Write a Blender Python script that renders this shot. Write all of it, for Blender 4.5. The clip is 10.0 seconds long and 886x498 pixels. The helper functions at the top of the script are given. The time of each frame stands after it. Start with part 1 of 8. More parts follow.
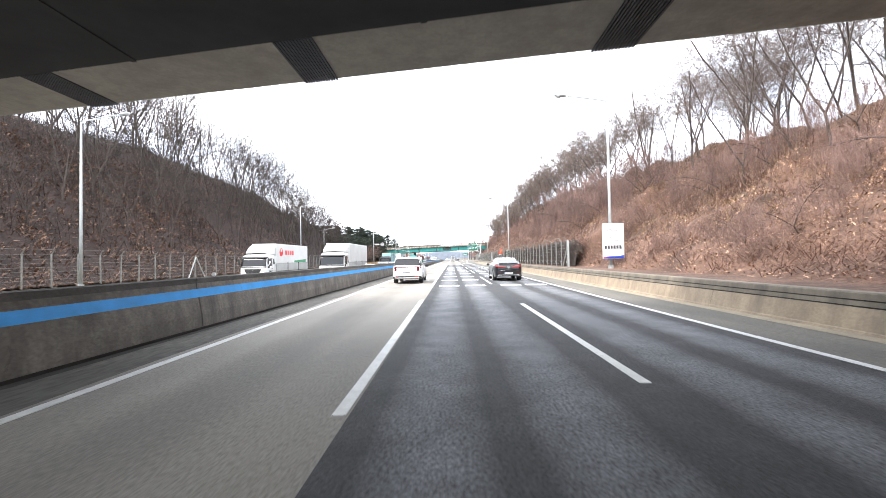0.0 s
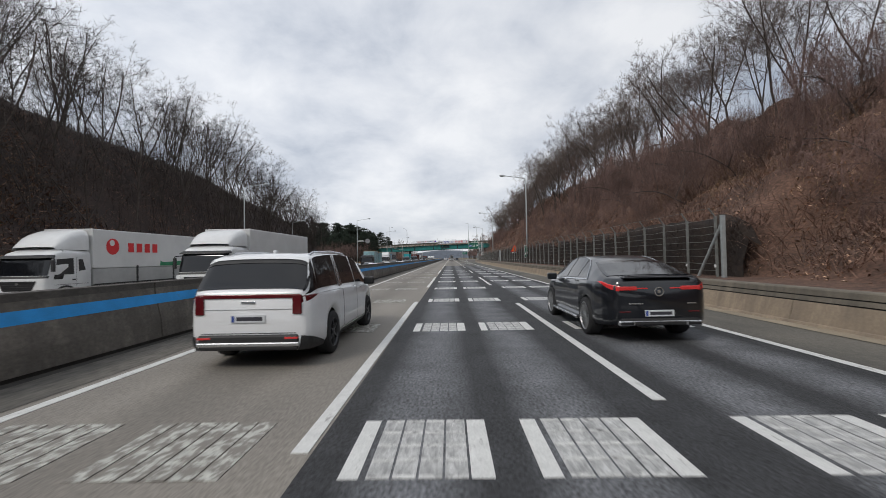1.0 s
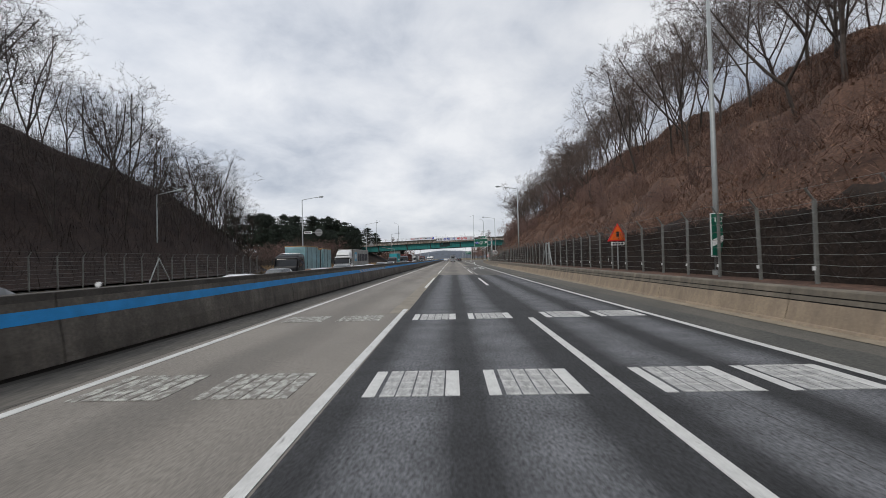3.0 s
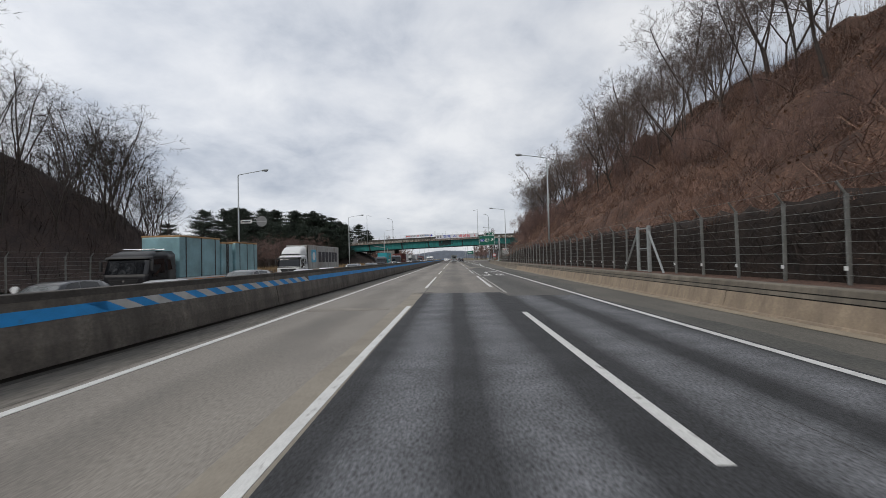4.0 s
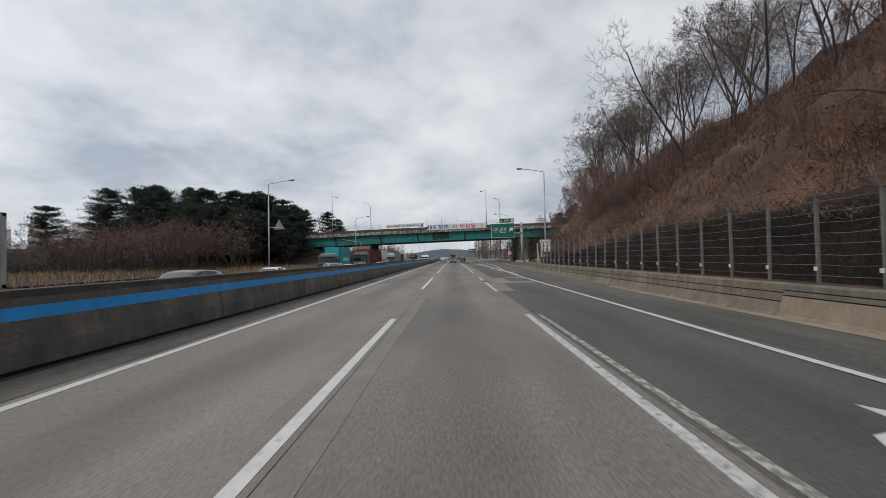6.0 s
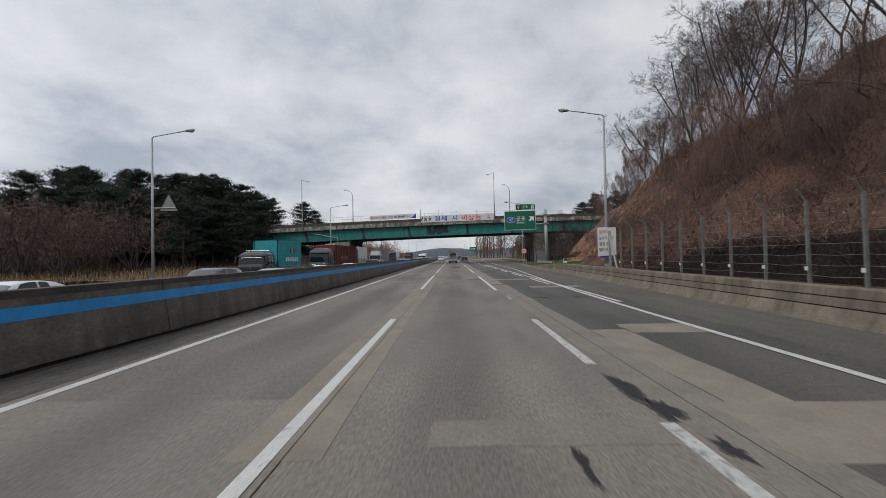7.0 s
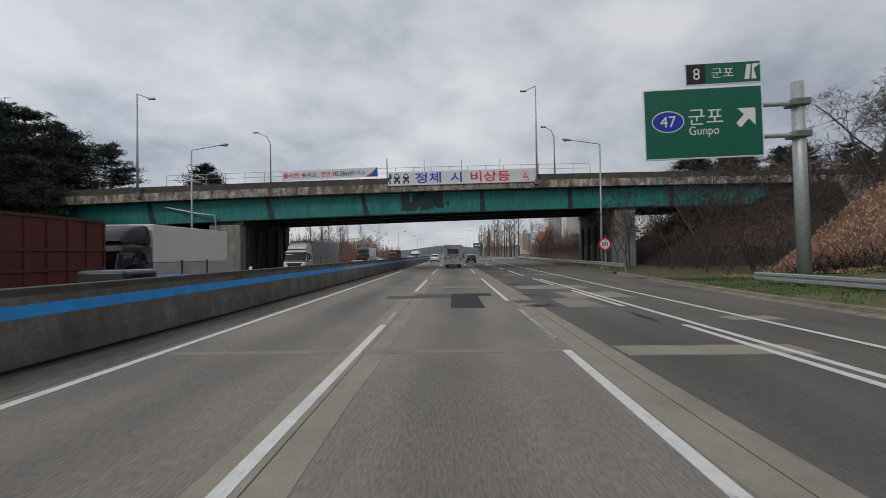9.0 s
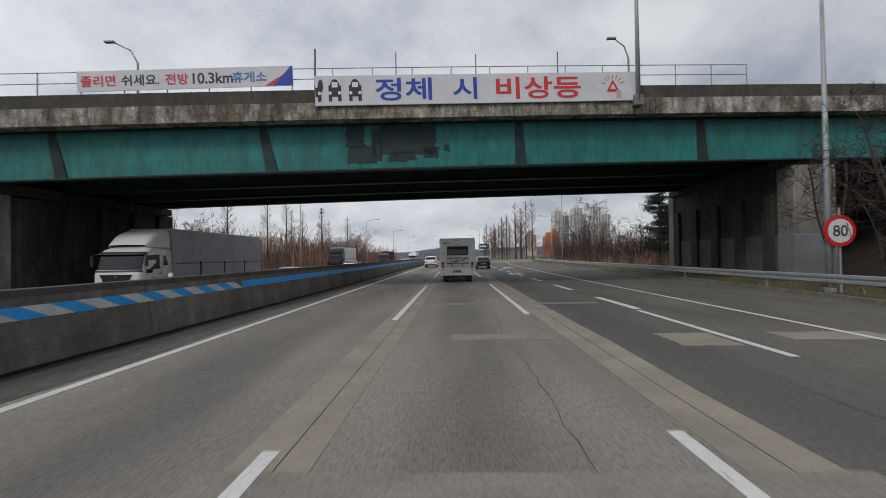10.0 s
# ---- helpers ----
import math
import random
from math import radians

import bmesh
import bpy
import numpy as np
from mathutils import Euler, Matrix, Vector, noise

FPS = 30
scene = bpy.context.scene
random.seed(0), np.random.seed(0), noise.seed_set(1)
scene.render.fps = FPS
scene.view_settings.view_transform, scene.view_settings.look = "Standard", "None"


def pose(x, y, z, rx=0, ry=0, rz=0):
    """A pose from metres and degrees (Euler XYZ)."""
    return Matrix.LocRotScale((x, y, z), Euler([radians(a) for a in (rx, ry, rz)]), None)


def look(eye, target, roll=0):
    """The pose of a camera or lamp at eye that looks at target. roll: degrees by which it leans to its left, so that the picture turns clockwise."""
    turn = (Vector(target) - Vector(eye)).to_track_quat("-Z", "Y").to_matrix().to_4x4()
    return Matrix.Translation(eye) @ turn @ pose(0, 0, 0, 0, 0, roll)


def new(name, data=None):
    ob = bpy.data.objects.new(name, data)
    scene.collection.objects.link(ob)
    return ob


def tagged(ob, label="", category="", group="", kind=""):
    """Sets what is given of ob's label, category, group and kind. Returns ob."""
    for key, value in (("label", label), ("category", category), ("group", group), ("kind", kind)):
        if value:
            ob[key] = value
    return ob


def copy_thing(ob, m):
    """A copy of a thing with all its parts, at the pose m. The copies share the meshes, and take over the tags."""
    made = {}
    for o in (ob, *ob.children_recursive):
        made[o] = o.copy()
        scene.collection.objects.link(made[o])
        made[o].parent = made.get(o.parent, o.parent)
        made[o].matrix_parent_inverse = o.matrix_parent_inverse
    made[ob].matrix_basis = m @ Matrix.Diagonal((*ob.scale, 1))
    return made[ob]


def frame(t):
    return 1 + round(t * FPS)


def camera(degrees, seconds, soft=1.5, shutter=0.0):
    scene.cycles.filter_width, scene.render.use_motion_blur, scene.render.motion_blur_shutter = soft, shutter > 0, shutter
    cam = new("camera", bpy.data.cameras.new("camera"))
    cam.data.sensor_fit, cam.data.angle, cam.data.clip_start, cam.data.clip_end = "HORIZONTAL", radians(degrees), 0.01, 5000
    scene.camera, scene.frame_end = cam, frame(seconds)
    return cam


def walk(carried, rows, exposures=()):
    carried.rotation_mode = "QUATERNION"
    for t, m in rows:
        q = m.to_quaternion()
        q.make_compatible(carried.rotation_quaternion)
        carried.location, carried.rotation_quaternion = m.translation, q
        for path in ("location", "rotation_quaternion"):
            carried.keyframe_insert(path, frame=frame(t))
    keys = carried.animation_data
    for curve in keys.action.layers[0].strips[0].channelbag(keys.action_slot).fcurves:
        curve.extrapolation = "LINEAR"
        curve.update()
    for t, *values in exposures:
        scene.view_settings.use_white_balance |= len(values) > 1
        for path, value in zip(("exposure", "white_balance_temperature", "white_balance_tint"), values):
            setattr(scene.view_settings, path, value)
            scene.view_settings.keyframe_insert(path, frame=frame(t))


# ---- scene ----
cam = camera(92.9, 10.0, soft=0.8, shutter=0.07)
PATH = [
    (0, (-0.404, 1.917, 1.611), (-0.445, 3.916, 1.657), -1.0),
    (0.5, (-0.351, 12.477, 1.645), (-0.392, 14.476, 1.686), -1.3),
    (1, (-0.294, 23.128, 1.635), (-0.329, 25.127, 1.677), -1.1),
    (1.5, (-0.188, 33.847, 1.639), (-0.225, 35.846, 1.677), -1.3),
    (2, (-0.138, 44.227, 1.646), (-0.177, 46.226, 1.686), -1.3),
    (2.5, (-0.081, 54.545, 1.649), (-0.122, 56.544, 1.692), -1.3),
    (4, (-0.022, 86.719, 1.626), (-0.071, 88.718, 1.671), -1.4),
    (4.5, (-0.011, 97.331, 1.659), (-0.061, 99.33, 1.699), -1.1),
    (5, (0.021, 108.316, 1.699), (-0.025, 110.315, 1.732), -1.4),
    (5.5, (-0.003, 119.296, 1.615), (-0.049, 121.295, 1.656), -1.1),
    (7, (-0.029, 152.588, 1.643), (-0.072, 154.587, 1.677), -1.0),
    (7.5, (0.036, 163.815, 1.657), (-0.006, 165.814, 1.693), -0.9),
    (8, (0.035, 175.417, 1.648), (-0.004, 177.416, 1.676), -0.9),
    (8.5, (0.035, 187.085, 1.653), (0.0, 189.085, 1.681), -0.8),
    (9, (0.068, 198.913, 1.683), (0.025, 200.912, 1.707), -0.8),
    (9.5, (0.047, 210.77, 1.639), (-0.002, 212.769, 1.671), -0.8),
    (10, (-0.016, 223.208, 1.658), (-0.07, 225.207, 1.692), -0.8),
]
walk(cam, [(t, look(eye, target, roll)) for t, eye, target, roll in PATH],
     exposures=((0, 2.3), (0.2, 1.7), (0.4, 0.75), (0.6, 0.3), (0.9, 0.05), (2.5, 0), (4, -0.06), (5.5, -0.12), (7, -0.24), (8, -0.2), (9, -0.33), (9.5, -0.4), (10, -0.25)))

# ---- world, sun ----
world = bpy.data.worlds.new("overcast")
scene.world = world
world.use_nodes = True
wn, wl = world.node_tree.nodes, world.node_tree.links
wn.clear()


def wnode(kind, **values):
    n = wn.new(kind)
    for key, value in values.items():
        n.inputs[key].default_value = value
    return n


def wmath(op, a, b=None):
    n = wn.new("ShaderNodeMath")
    n.operation = op
    for i, v in enumerate((a, b)):
        if v is None:
            continue
        if isinstance(v, (int, float)):
            n.inputs[i].default_value = v
        else:
            wl.new(v, n.inputs[i])
    return n.outputs[0]


SUN_EL, SUN_ROT = radians(42), radians(235)
sky = wn.new("ShaderNodeTexSky")
sky.sky_type = "NISHITA"
sky.sun_disc = False
sky.sun_elevation, sky.sun_rotation = SUN_EL, SUN_ROT
coord = wn.new("ShaderNodeTexCoord")
sep = wn.new("ShaderNodeSeparateXYZ")
wl.new(coord.outputs["Generated"], sep.inputs[0])
# cloud deck: the direction meets a flat layer overhead
zz = wmath("ADD", wmath("MAXIMUM", sep.outputs[2], 0.0), 0.34)
comb = wn.new("ShaderNodeCombineXYZ")
wl.new(wmath("DIVIDE", sep.outputs[0], zz), comb.inputs[0])
wl.new(wmath("DIVIDE", sep.outputs[1], zz), comb.inputs[1])
big = wnode("ShaderNodeTexNoise", Scale=0.95, Detail=4.0, Roughness=0.48, Distortion=0.3)
fine = wnode("ShaderNodeTexNoise", Scale=3.0, Detail=6.0, Roughness=0.58, Distortion=0.2)
wl.new(comb.outputs[0], big.inputs["Vector"])
wl.new(comb.outputs[0], fine.inputs["Vector"])
mixn = wmath("ADD", wmath("MULTIPLY", big.outputs[0], 0.66), wmath("MULTIPLY", fine.outputs[0], 0.34))
ramp = wn.new("ShaderNodeValToRGB")
ramp.color_ramp.elements[0].position, ramp.color_ramp.elements[0].color = 0.385, (0.40, 0.45, 0.54, 1)
ramp.color_ramp.elements[1].position, ramp.color_ramp.elements[1].color = 0.585, (0.89, 0.905, 0.935, 1)
mid = ramp.color_ramp.elements.new(0.48)
mid.color = (0.66, 0.695, 0.76, 1)
wl.new(mixn, ramp.inputs[0])
# brighter haze towards the horizon
low = wmath("POWER", wmath("SUBTRACT", 1.0, wmath("MINIMUM", wmath("MAXIMUM", sep.outputs[2], 0.0), 1.0)), 7.0)
haze = wn.new("ShaderNodeMix")
haze.data_type = "RGBA"
wl.new(wmath("MULTIPLY", low, 0.45), haze.inputs[0])
wl.new(ramp.outputs[0], haze.inputs[6])
haze.inputs[7].default_value = (0.74, 0.745, 0.76, 1)
thin = wn.new("ShaderNodeMix")
thin.data_type = "RGBA"
thin.inputs[0].default_value = 0.93
skydim = wn.new("ShaderNodeVectorMath")
skydim.operation = "SCALE"
skydim.inputs[3].default_value = 0.10
wl.new(sky.outputs[0], skydim.inputs[0])
wl.new(skydim.outputs[0], thin.inputs[6])
wl.new(haze.outputs[2], thin.inputs[7])
# the cloud is thinner on the sun's side
glow = wn.new("ShaderNodeVectorMath")
glow.operation = "SCALE"
wl.new(thin.outputs[2], glow.inputs[0])
wl.new(wmath("SUBTRACT", 1.02, wmath("MULTIPLY", sep.outputs[0], 0.16)), glow.inputs[3])
back = wnode("ShaderNodeBackground", Strength=1.0)
wl.new(glow.outputs[0], back.inputs[0])
wout = wn.new("ShaderNodeOutputWorld")
wl.new(back.outputs[0], wout.inputs[0])

sun_data = bpy.data.lights.new("sun", "SUN")
sun_data.energy, sun_data.angle, sun_data.color = 1.35, radians(14), (1.0, 0.95, 0.88)
sun = new("sun", sun_data)
sun.matrix_world = look((-30, -40, 45), (0, 0, 0))

# ---- materials ----


def link(nt, a, b):
    nt.links.new(a, b)


def mat(name, color, rough=0.7, metal=0.0, vary=0.12, scale=3.0, fine=0.0, fscale=60.0, bump=0.0, bscale=40.0,
        color2=None, spread=0.5, per_object=0.0, coat=0.0, spec=0.5, stretch=(1, 1, 1), island=0.0):
    """A surface with stains at one scale, grain at another, and fine relief, in world metres."""
    m = bpy.data.materials.new(name)
    m.use_nodes = True
    nt = m.node_tree
    p = nt.nodes["Principled BSDF"]
    p.inputs["Roughness"].default_value = rough
    p.inputs["Metallic"].default_value = metal
    p.inputs["Specular IOR Level"].default_value = spec
    p.inputs["Coat Weight"].default_value = coat
    p.inputs["Coat Roughness"].default_value = 0.05
    geo = nt.nodes.new("ShaderNodeNewGeometry")
    mp = nt.nodes.new("ShaderNodeMapping")
    mp.inputs["Scale"].default_value = stretch
    link(nt, geo.outputs["Position"], mp.inputs["Vector"])
    c = (*color, 1)
    lo = tuple(max(0, v * (1 - vary)) for v in color) + (1,)
    hi = tuple(min(1, v * (1 + vary)) for v in color) + (1,)
    if color2:
        lo, hi = (*color, 1), (*color2, 1)
    n1 = nt.nodes.new("ShaderNodeTexNoise")
    n1.inputs["Scale"].default_value = scale
    n1.inputs["Detail"].default_value = 6
    n1.inputs["Roughness"].default_value = 0.62
    link(nt, mp.outputs[0], n1.inputs["Vector"])
    r = nt.nodes.new("ShaderNodeValToRGB")
    r.color_ramp.elements[0].position, r.color_ramp.elements[0].color = 0.5 - spread * 0.36, lo
    r.color_ramp.elements[1].position, r.color_ramp.elements[1].color = 0.5 + spread * 0.36, hi
    link(nt, n1.outputs[0], r.inputs[0])
    col = r.outputs[0]
    if fine:
        n2 = nt.nodes.new("ShaderNodeTexNoise")
        n2.inputs["Scale"].default_value = fscale
        n2.inputs["Detail"].default_value = 3
        link(nt, mp.outputs[0], n2.inputs["Vector"])
        mr = nt.nodes.new("ShaderNodeMapRange")
        mr.inputs[1].default_value, mr.inputs[2].default_value = 0.3, 0.7
        mr.inputs[3].default_value, mr.inputs[4].default_value = 1 - fine, 1 + fine
        link(nt, n2.outputs[0], mr.inputs[0])
        vm = nt.nodes.new("ShaderNodeVectorMath")
        vm.operation = "SCALE"
        link(nt, col, vm.inputs[0])
        link(nt, mr.outputs[0], vm.inputs[3])
        col = vm.outputs[0]
    for amount, node, out in ((per_object, "ShaderNodeObjectInfo", "Random"), (island, "ShaderNodeNewGeometry", "Random Per Island")):
        if amount:
            oi = nt.nodes.new(node)
            mr = nt.nodes.new("ShaderNodeMapRange")
            mr.inputs[3].default_value, mr.inputs[4].default_value = 1 - amount, 1 + amount
            link(nt, oi.outputs[out], mr.inputs[0])
            vm = nt.nodes.new("ShaderNodeVectorMath")
            vm.operation = "SCALE"
            link(nt, col, vm.inputs[0])
            link(nt, mr.outputs[0], vm.inputs[3])
            col = vm.outputs[0]
    link(nt, col, p.inputs["Base Color"])
    if bump:
        n3 = nt.nodes.new("ShaderNodeTexNoise")
        n3.inputs["Scale"].default_value = bscale
        n3.inputs["Detail"].default_value = 5
        link(nt, mp.outputs[0], n3.inputs["Vector"])
        b = nt.nodes.new("ShaderNodeBump")
        b.inputs["Strength"].default_value = bump
        b.inputs["Distance"].default_value = 0.02
        link(nt, n3.outputs[0], b.inputs["Height"])
        link(nt, b.outputs[0], p.inputs["Normal"])
    return m


def wheel_tracks(m, lanes, amount, width=0.42):
    """Polished wheel tracks along the road: the base colour is lifted in soft bands at the given x."""
    nt = m.node_tree
    p = nt.nodes["Principled BSDF"]
    old = p.inputs["Base Color"].links[0].from_socket
    geo = nt.nodes.new("ShaderNodeNewGeometry")
    s = nt.nodes.new("ShaderNodeSeparateXYZ")
    link(nt, geo.outputs["Position"], s.inputs[0])
    wob = nt.nodes.new("ShaderNodeTexNoise")
    wob.inputs["Scale"].default_value = 0.25
    link(nt, geo.outputs["Position"], wob.inputs["Vector"])

    def op(kind, a, b=None):
        n = nt.nodes.new("ShaderNodeMath")
        n.operation = kind
        for i, v in enumerate((a, b)):
            if isinstance(v, (int, float)):
                n.inputs[i].default_value = v
            elif v is not None:
                link(nt, v, n.inputs[i])
        return n.outputs[0]
    total = None
    for x in lanes:
        d = op("ABSOLUTE", op("SUBTRACT", op("ADD", s.outputs[0], op("MULTIPLY", op("SUBTRACT", wob.outputs[0], 0.5), 0.22)), x))
        w = op("SUBTRACT", 1.0, op("MINIMUM", op("DIVIDE", d, width), 1.0))
        w = op("MULTIPLY", w, op("SUBTRACT", 2.0, w))
        total = w if total is None else op("MAXIMUM", total, w)
    vm = nt.nodes.new("ShaderNodeVectorMath")
    vm.operation = "SCALE"
    link(nt, old, vm.inputs[0])
    link(nt, op("ADD", op("MULTIPLY", total, amount), 1.0), vm.inputs[3])
    link(nt, vm.outputs[0], p.inputs["Base Color"])
    return m


def worn(m, under, scale=14.0, keep=0.5, soft=0.1, stretch=(1, 0.35, 1)):
    """Paint worn through in flecks to the colour beneath."""
    nt = m.node_tree
    p = nt.nodes["Principled BSDF"]
    old = p.inputs["Base Color"].links[0].from_socket
    geo = nt.nodes.new("ShaderNodeNewGeometry")
    mp = nt.nodes.new("ShaderNodeMapping")
    mp.inputs["Scale"].default_value = stretch
    link(nt, geo.outputs["Position"], mp.inputs["Vector"])
    n = nt.nodes.new("ShaderNodeTexNoise")
    n.inputs["Scale"].default_value, n.inputs["Detail"].default_value, n.inputs["Roughness"].default_value = scale, 5, 0.7
    link(nt, mp.outputs[0], n.inputs["Vector"])
    mr = nt.nodes.new("ShaderNodeMapRange")
    mr.inputs[1].default_value, mr.inputs[2].default_value = keep - soft, keep + soft
    link(nt, n.outputs[0], mr.inputs[0])
    mx = nt.nodes.new("ShaderNodeMix")
    mx.data_type = "RGBA"
    link(nt, mr.outputs[0], mx.inputs[0])
    link(nt, old, mx.inputs[6])
    mx.inputs[7].default_value = (*under, 1)
    link(nt, mx.outputs[2], p.inputs["Base Color"])
    return m


def streaks(m, dark, amount=0.6, scale=2.2):
    """Vertical runs of dirt on an upright concrete or painted face."""
    return worn(m, dark, scale=scale, keep=0.62 - 0.1 * amount, soft=0.16, stretch=(1, 1, 0.22))


ASPHALT = wheel_tracks(mat("asphalt", (0.034, 0.035, 0.0375), 0.82, vary=0.30, scale=1.3, fine=0.75, fscale=30, bump=0.6, bscale=60),
                       (-0.62, 0.86, 2.95, 4.45), 2.9, 0.58)
SLAB = wheel_tracks(mat("road_concrete", (0.188, 0.172, 0.152), 0.8, scale=0.5, stretch=(1, 0.3, 1), color2=(0.272, 0.247, 0.214), fine=0.24, fscale=40, bump=0.3, bscale=60),
                    (-3.4, 0.1, 3.6), -0.22, 0.75)
SLAB_OLD = wheel_tracks(mat("old_road_concrete", (0.146, 0.136, 0.124), 0.8, scale=0.55, stretch=(1, 0.25, 1), color2=(0.250, 0.224, 0.192), fine=0.28, fscale=40, bump=0.35, bscale=60),
                        (-3.4, 0.1, 3.6), -0.22, 0.75)
SLAB_SLOW = wheel_tracks(mat("slow_lane_concrete", (0.074, 0.072, 0.067), 0.8, scale=0.5, stretch=(1, 0.25, 1), color2=(0.130, 0.122, 0.109), fine=0.28, fscale=40, bump=0.35, bscale=60),
                         (3.7,), -0.20, 0.7)
SHOULDER = mat("shoulder_concrete", (0.078, 0.074, 0.064), 0.85, scale=0.6, stretch=(1, 0.3, 1), color2=(0.148, 0.135, 0.114), fine=0.25, fscale=30, bump=0.4, bscale=50)
GRIME = mat("road_grime", (0.062, 0.063, 0.058), 0.85, scale=0.9, stretch=(1, 0.4, 1), color2=(0.105, 0.100, 0.088), fine=0.35, fscale=24, bump=0.3)
PATCH_TAN = mat("repair_concrete", (0.262, 0.232, 0.188), 0.85, vary=0.16, scale=1.2, fine=0.12, fscale=30, bump=0.3)
PATCH_FAINT = mat("old_repair_concrete", (0.228, 0.206, 0.176), 0.85, vary=0.16, scale=1.2, fine=0.2, fscale=30, bump=0.3)
PATCH_BLACK = mat("fresh_asphalt", (0.026, 0.026, 0.029), 0.85, vary=0.2, scale=2, fine=0.4, fscale=45, bump=0.5, bscale=90)
PATCH_DARK = mat("dark_stain", (0.085, 0.081, 0.076), 0.8, vary=0.3, scale=2.5, fine=0.25, fscale=40)
JOINT = mat("joint_filler", (0.055, 0.052, 0.048), 0.9)
PAINT = worn(mat("road_paint", (0.62, 0.62, 0.60), 0.6, vary=0.10, scale=4, fine=0.12, fscale=50), (0.2, 0.19, 0.18), 9, 0.66, 0.07)
PAINT_WORN = worn(mat("worn_road_paint", (0.56, 0.56, 0.54), 0.65, vary=0.15, scale=4, fine=0.15), (0.12, 0.12, 0.12), 11, 0.60, 0.10, (1, 0.8, 1))
PAINT_GONE = worn(mat("scuffed_road_paint", (0.46, 0.46, 0.42), 0.7, vary=0.2, scale=4, fine=0.2), (0.205, 0.19, 0.168), 9, 0.485, 0.04, (1, 0.7, 1))
BARRIER = streaks(mat("barrier_concrete", (0.150, 0.134, 0.116), 0.9, vary=0.38, scale=0.8, fine=0.25, fscale=18, bump=0.4, bscale=25), (0.075, 0.068, 0.06))
BARRIER_TOP = mat("soot_dark_concrete", (0.072, 0.066, 0.06), 0.9, vary=0.3, scale=1.5, fine=0.2, fscale=25, bump=0.4, bscale=25)
BLUE = worn(mat("blue_band_paint", (0.012, 0.270, 0.66), 0.55, vary=0.14, scale=2, fine=0.08), (0.07, 0.16, 0.28), 6, 0.7, 0.08, (1, 1, 1))
BAND_WHITE = mat("band_white_paint", (0.46, 0.47, 0.46), 0.6, vary=0.14, scale=3)
WALL = streaks(mat("kerb_wall_concrete", (0.31, 0.245, 0.175), 0.88, vary=0.16, scale=0.9, fine=0.12, fscale=18, bump=0.4, bscale=22), (0.19, 0.15, 0.115))
WALL_BLOCK = streaks(mat("wall_block_concrete", (0.235, 0.197, 0.15), 0.9, vary=0.22, scale=0.8, fine=0.15, fscale=14, bump=0.4, bscale=22), (0.11, 0.095, 0.075))
WALL_CAP = streaks(mat("wall_cap_concrete", (0.19, 0.165, 0.13), 0.9, vary=0.25, scale=1.5, fine=0.15), (0.10, 0.09, 0.075))
GROOVE = mat("dark_groove", (0.03, 0.027, 0.024), 0.9)
STEEL = mat("galvanised_steel", (0.36, 0.385, 0.385), 0.5, 0.35, vary=0.14, scale=6, fine=0.06, fscale=40)
STEEL_OLD = mat("weathered_steel", (0.19, 0.195, 0.185), 0.6, 0.25, vary=0.25, scale=4, fine=0.12)
LAMP_GREY = mat("lamp_grey", (0.34, 0.365, 0.37), 0.5, 0.3, vary=0.12, scale=3)
LAMP_GLASS = mat("lamp_glass", (0.25, 0.26, 0.26), 0.25, vary=0.1)
FASCIA = streaks(mat("weathered_fascia_concrete", (0.20, 0.165, 0.125), 0.92, scale=0.9, fine=0.35, fscale=10, bump=0.6, bscale=8, color2=(0.56, 0.53, 0.47), spread=0.28), (0.045, 0.04, 0.034), 1.0, 2.4)
PARAPET = streaks(mat("parapet_concrete", (0.085, 0.078, 0.068), 0.92, vary=0.3, scale=1.5, fine=0.2), (0.05, 0.047, 0.042), 1.0, 2.5)
GREEN = streaks(mat("green_girder_paint", (0.014, 0.200, 0.185), 0.5, vary=0.2, scale=1.1, fine=0.08, fscale=20), (0.012, 0.10, 0.095), 0.5)
# darker copy of the grey pier paint, for the face the deck shades
PIER_PAINT = mat("shaded_grey_pier_paint", (0.085, 0.092, 0.100), 0.8, vary=0.3, scale=0.8, fine=0.1)
# scars and plates are dark paint; inner girders and flanges borrow it as shade
GREEN_DARK = mat("dark_and_shaded_girder_paint", (0.012, 0.032, 0.034), 0.6, vary=0.3, scale=1.5)
# near-black: the shade under the decks put into the colour
UNDER = mat("shade_under_deck", (0.020, 0.021, 0.022), 0.9, vary=0.3, scale=0.8)
PIER = streaks(mat("pier_concrete", (0.27, 0.255, 0.23), 0.9, vary=0.2, scale=0.7, fine=0.12, fscale=12, bump=0.3, bscale=10), (0.12, 0.11, 0.10))
# pier concrete darkened: the shade on its flanks put into the colour
PIER_SHADE = streaks(mat("shaded_pier_concrete", (0.050, 0.048, 0.045), 0.92, vary=0.35, scale=0.6, fine=0.15, fscale=12, bump=0.3, bscale=10), (0.02, 0.019, 0.018))
PIER_GREY = mat("grey_painted_pier_base", (0.19, 0.20, 0.21), 0.8, vary=0.15, scale=0.8)
SOFFIT = streaks(mat("soffit_concrete", (0.34, 0.315, 0.27), 0.9, vary=0.14, scale=0.6, fine=0.08, fscale=12), (0.25, 0.23, 0.2), 0.4)
RIB = mat("dark_ribbed_steel", (0.04, 0.042, 0.05), 0.6, 0.2, vary=0.2)
SIGN_GREEN = mat("sign_green", (0.004, 0.115, 0.075), 0.45, vary=0.05, scale=1)
SIGN_WHITE = mat("sign_white", (0.74, 0.75, 0.75), 0.5, vary=0.05, scale=2)
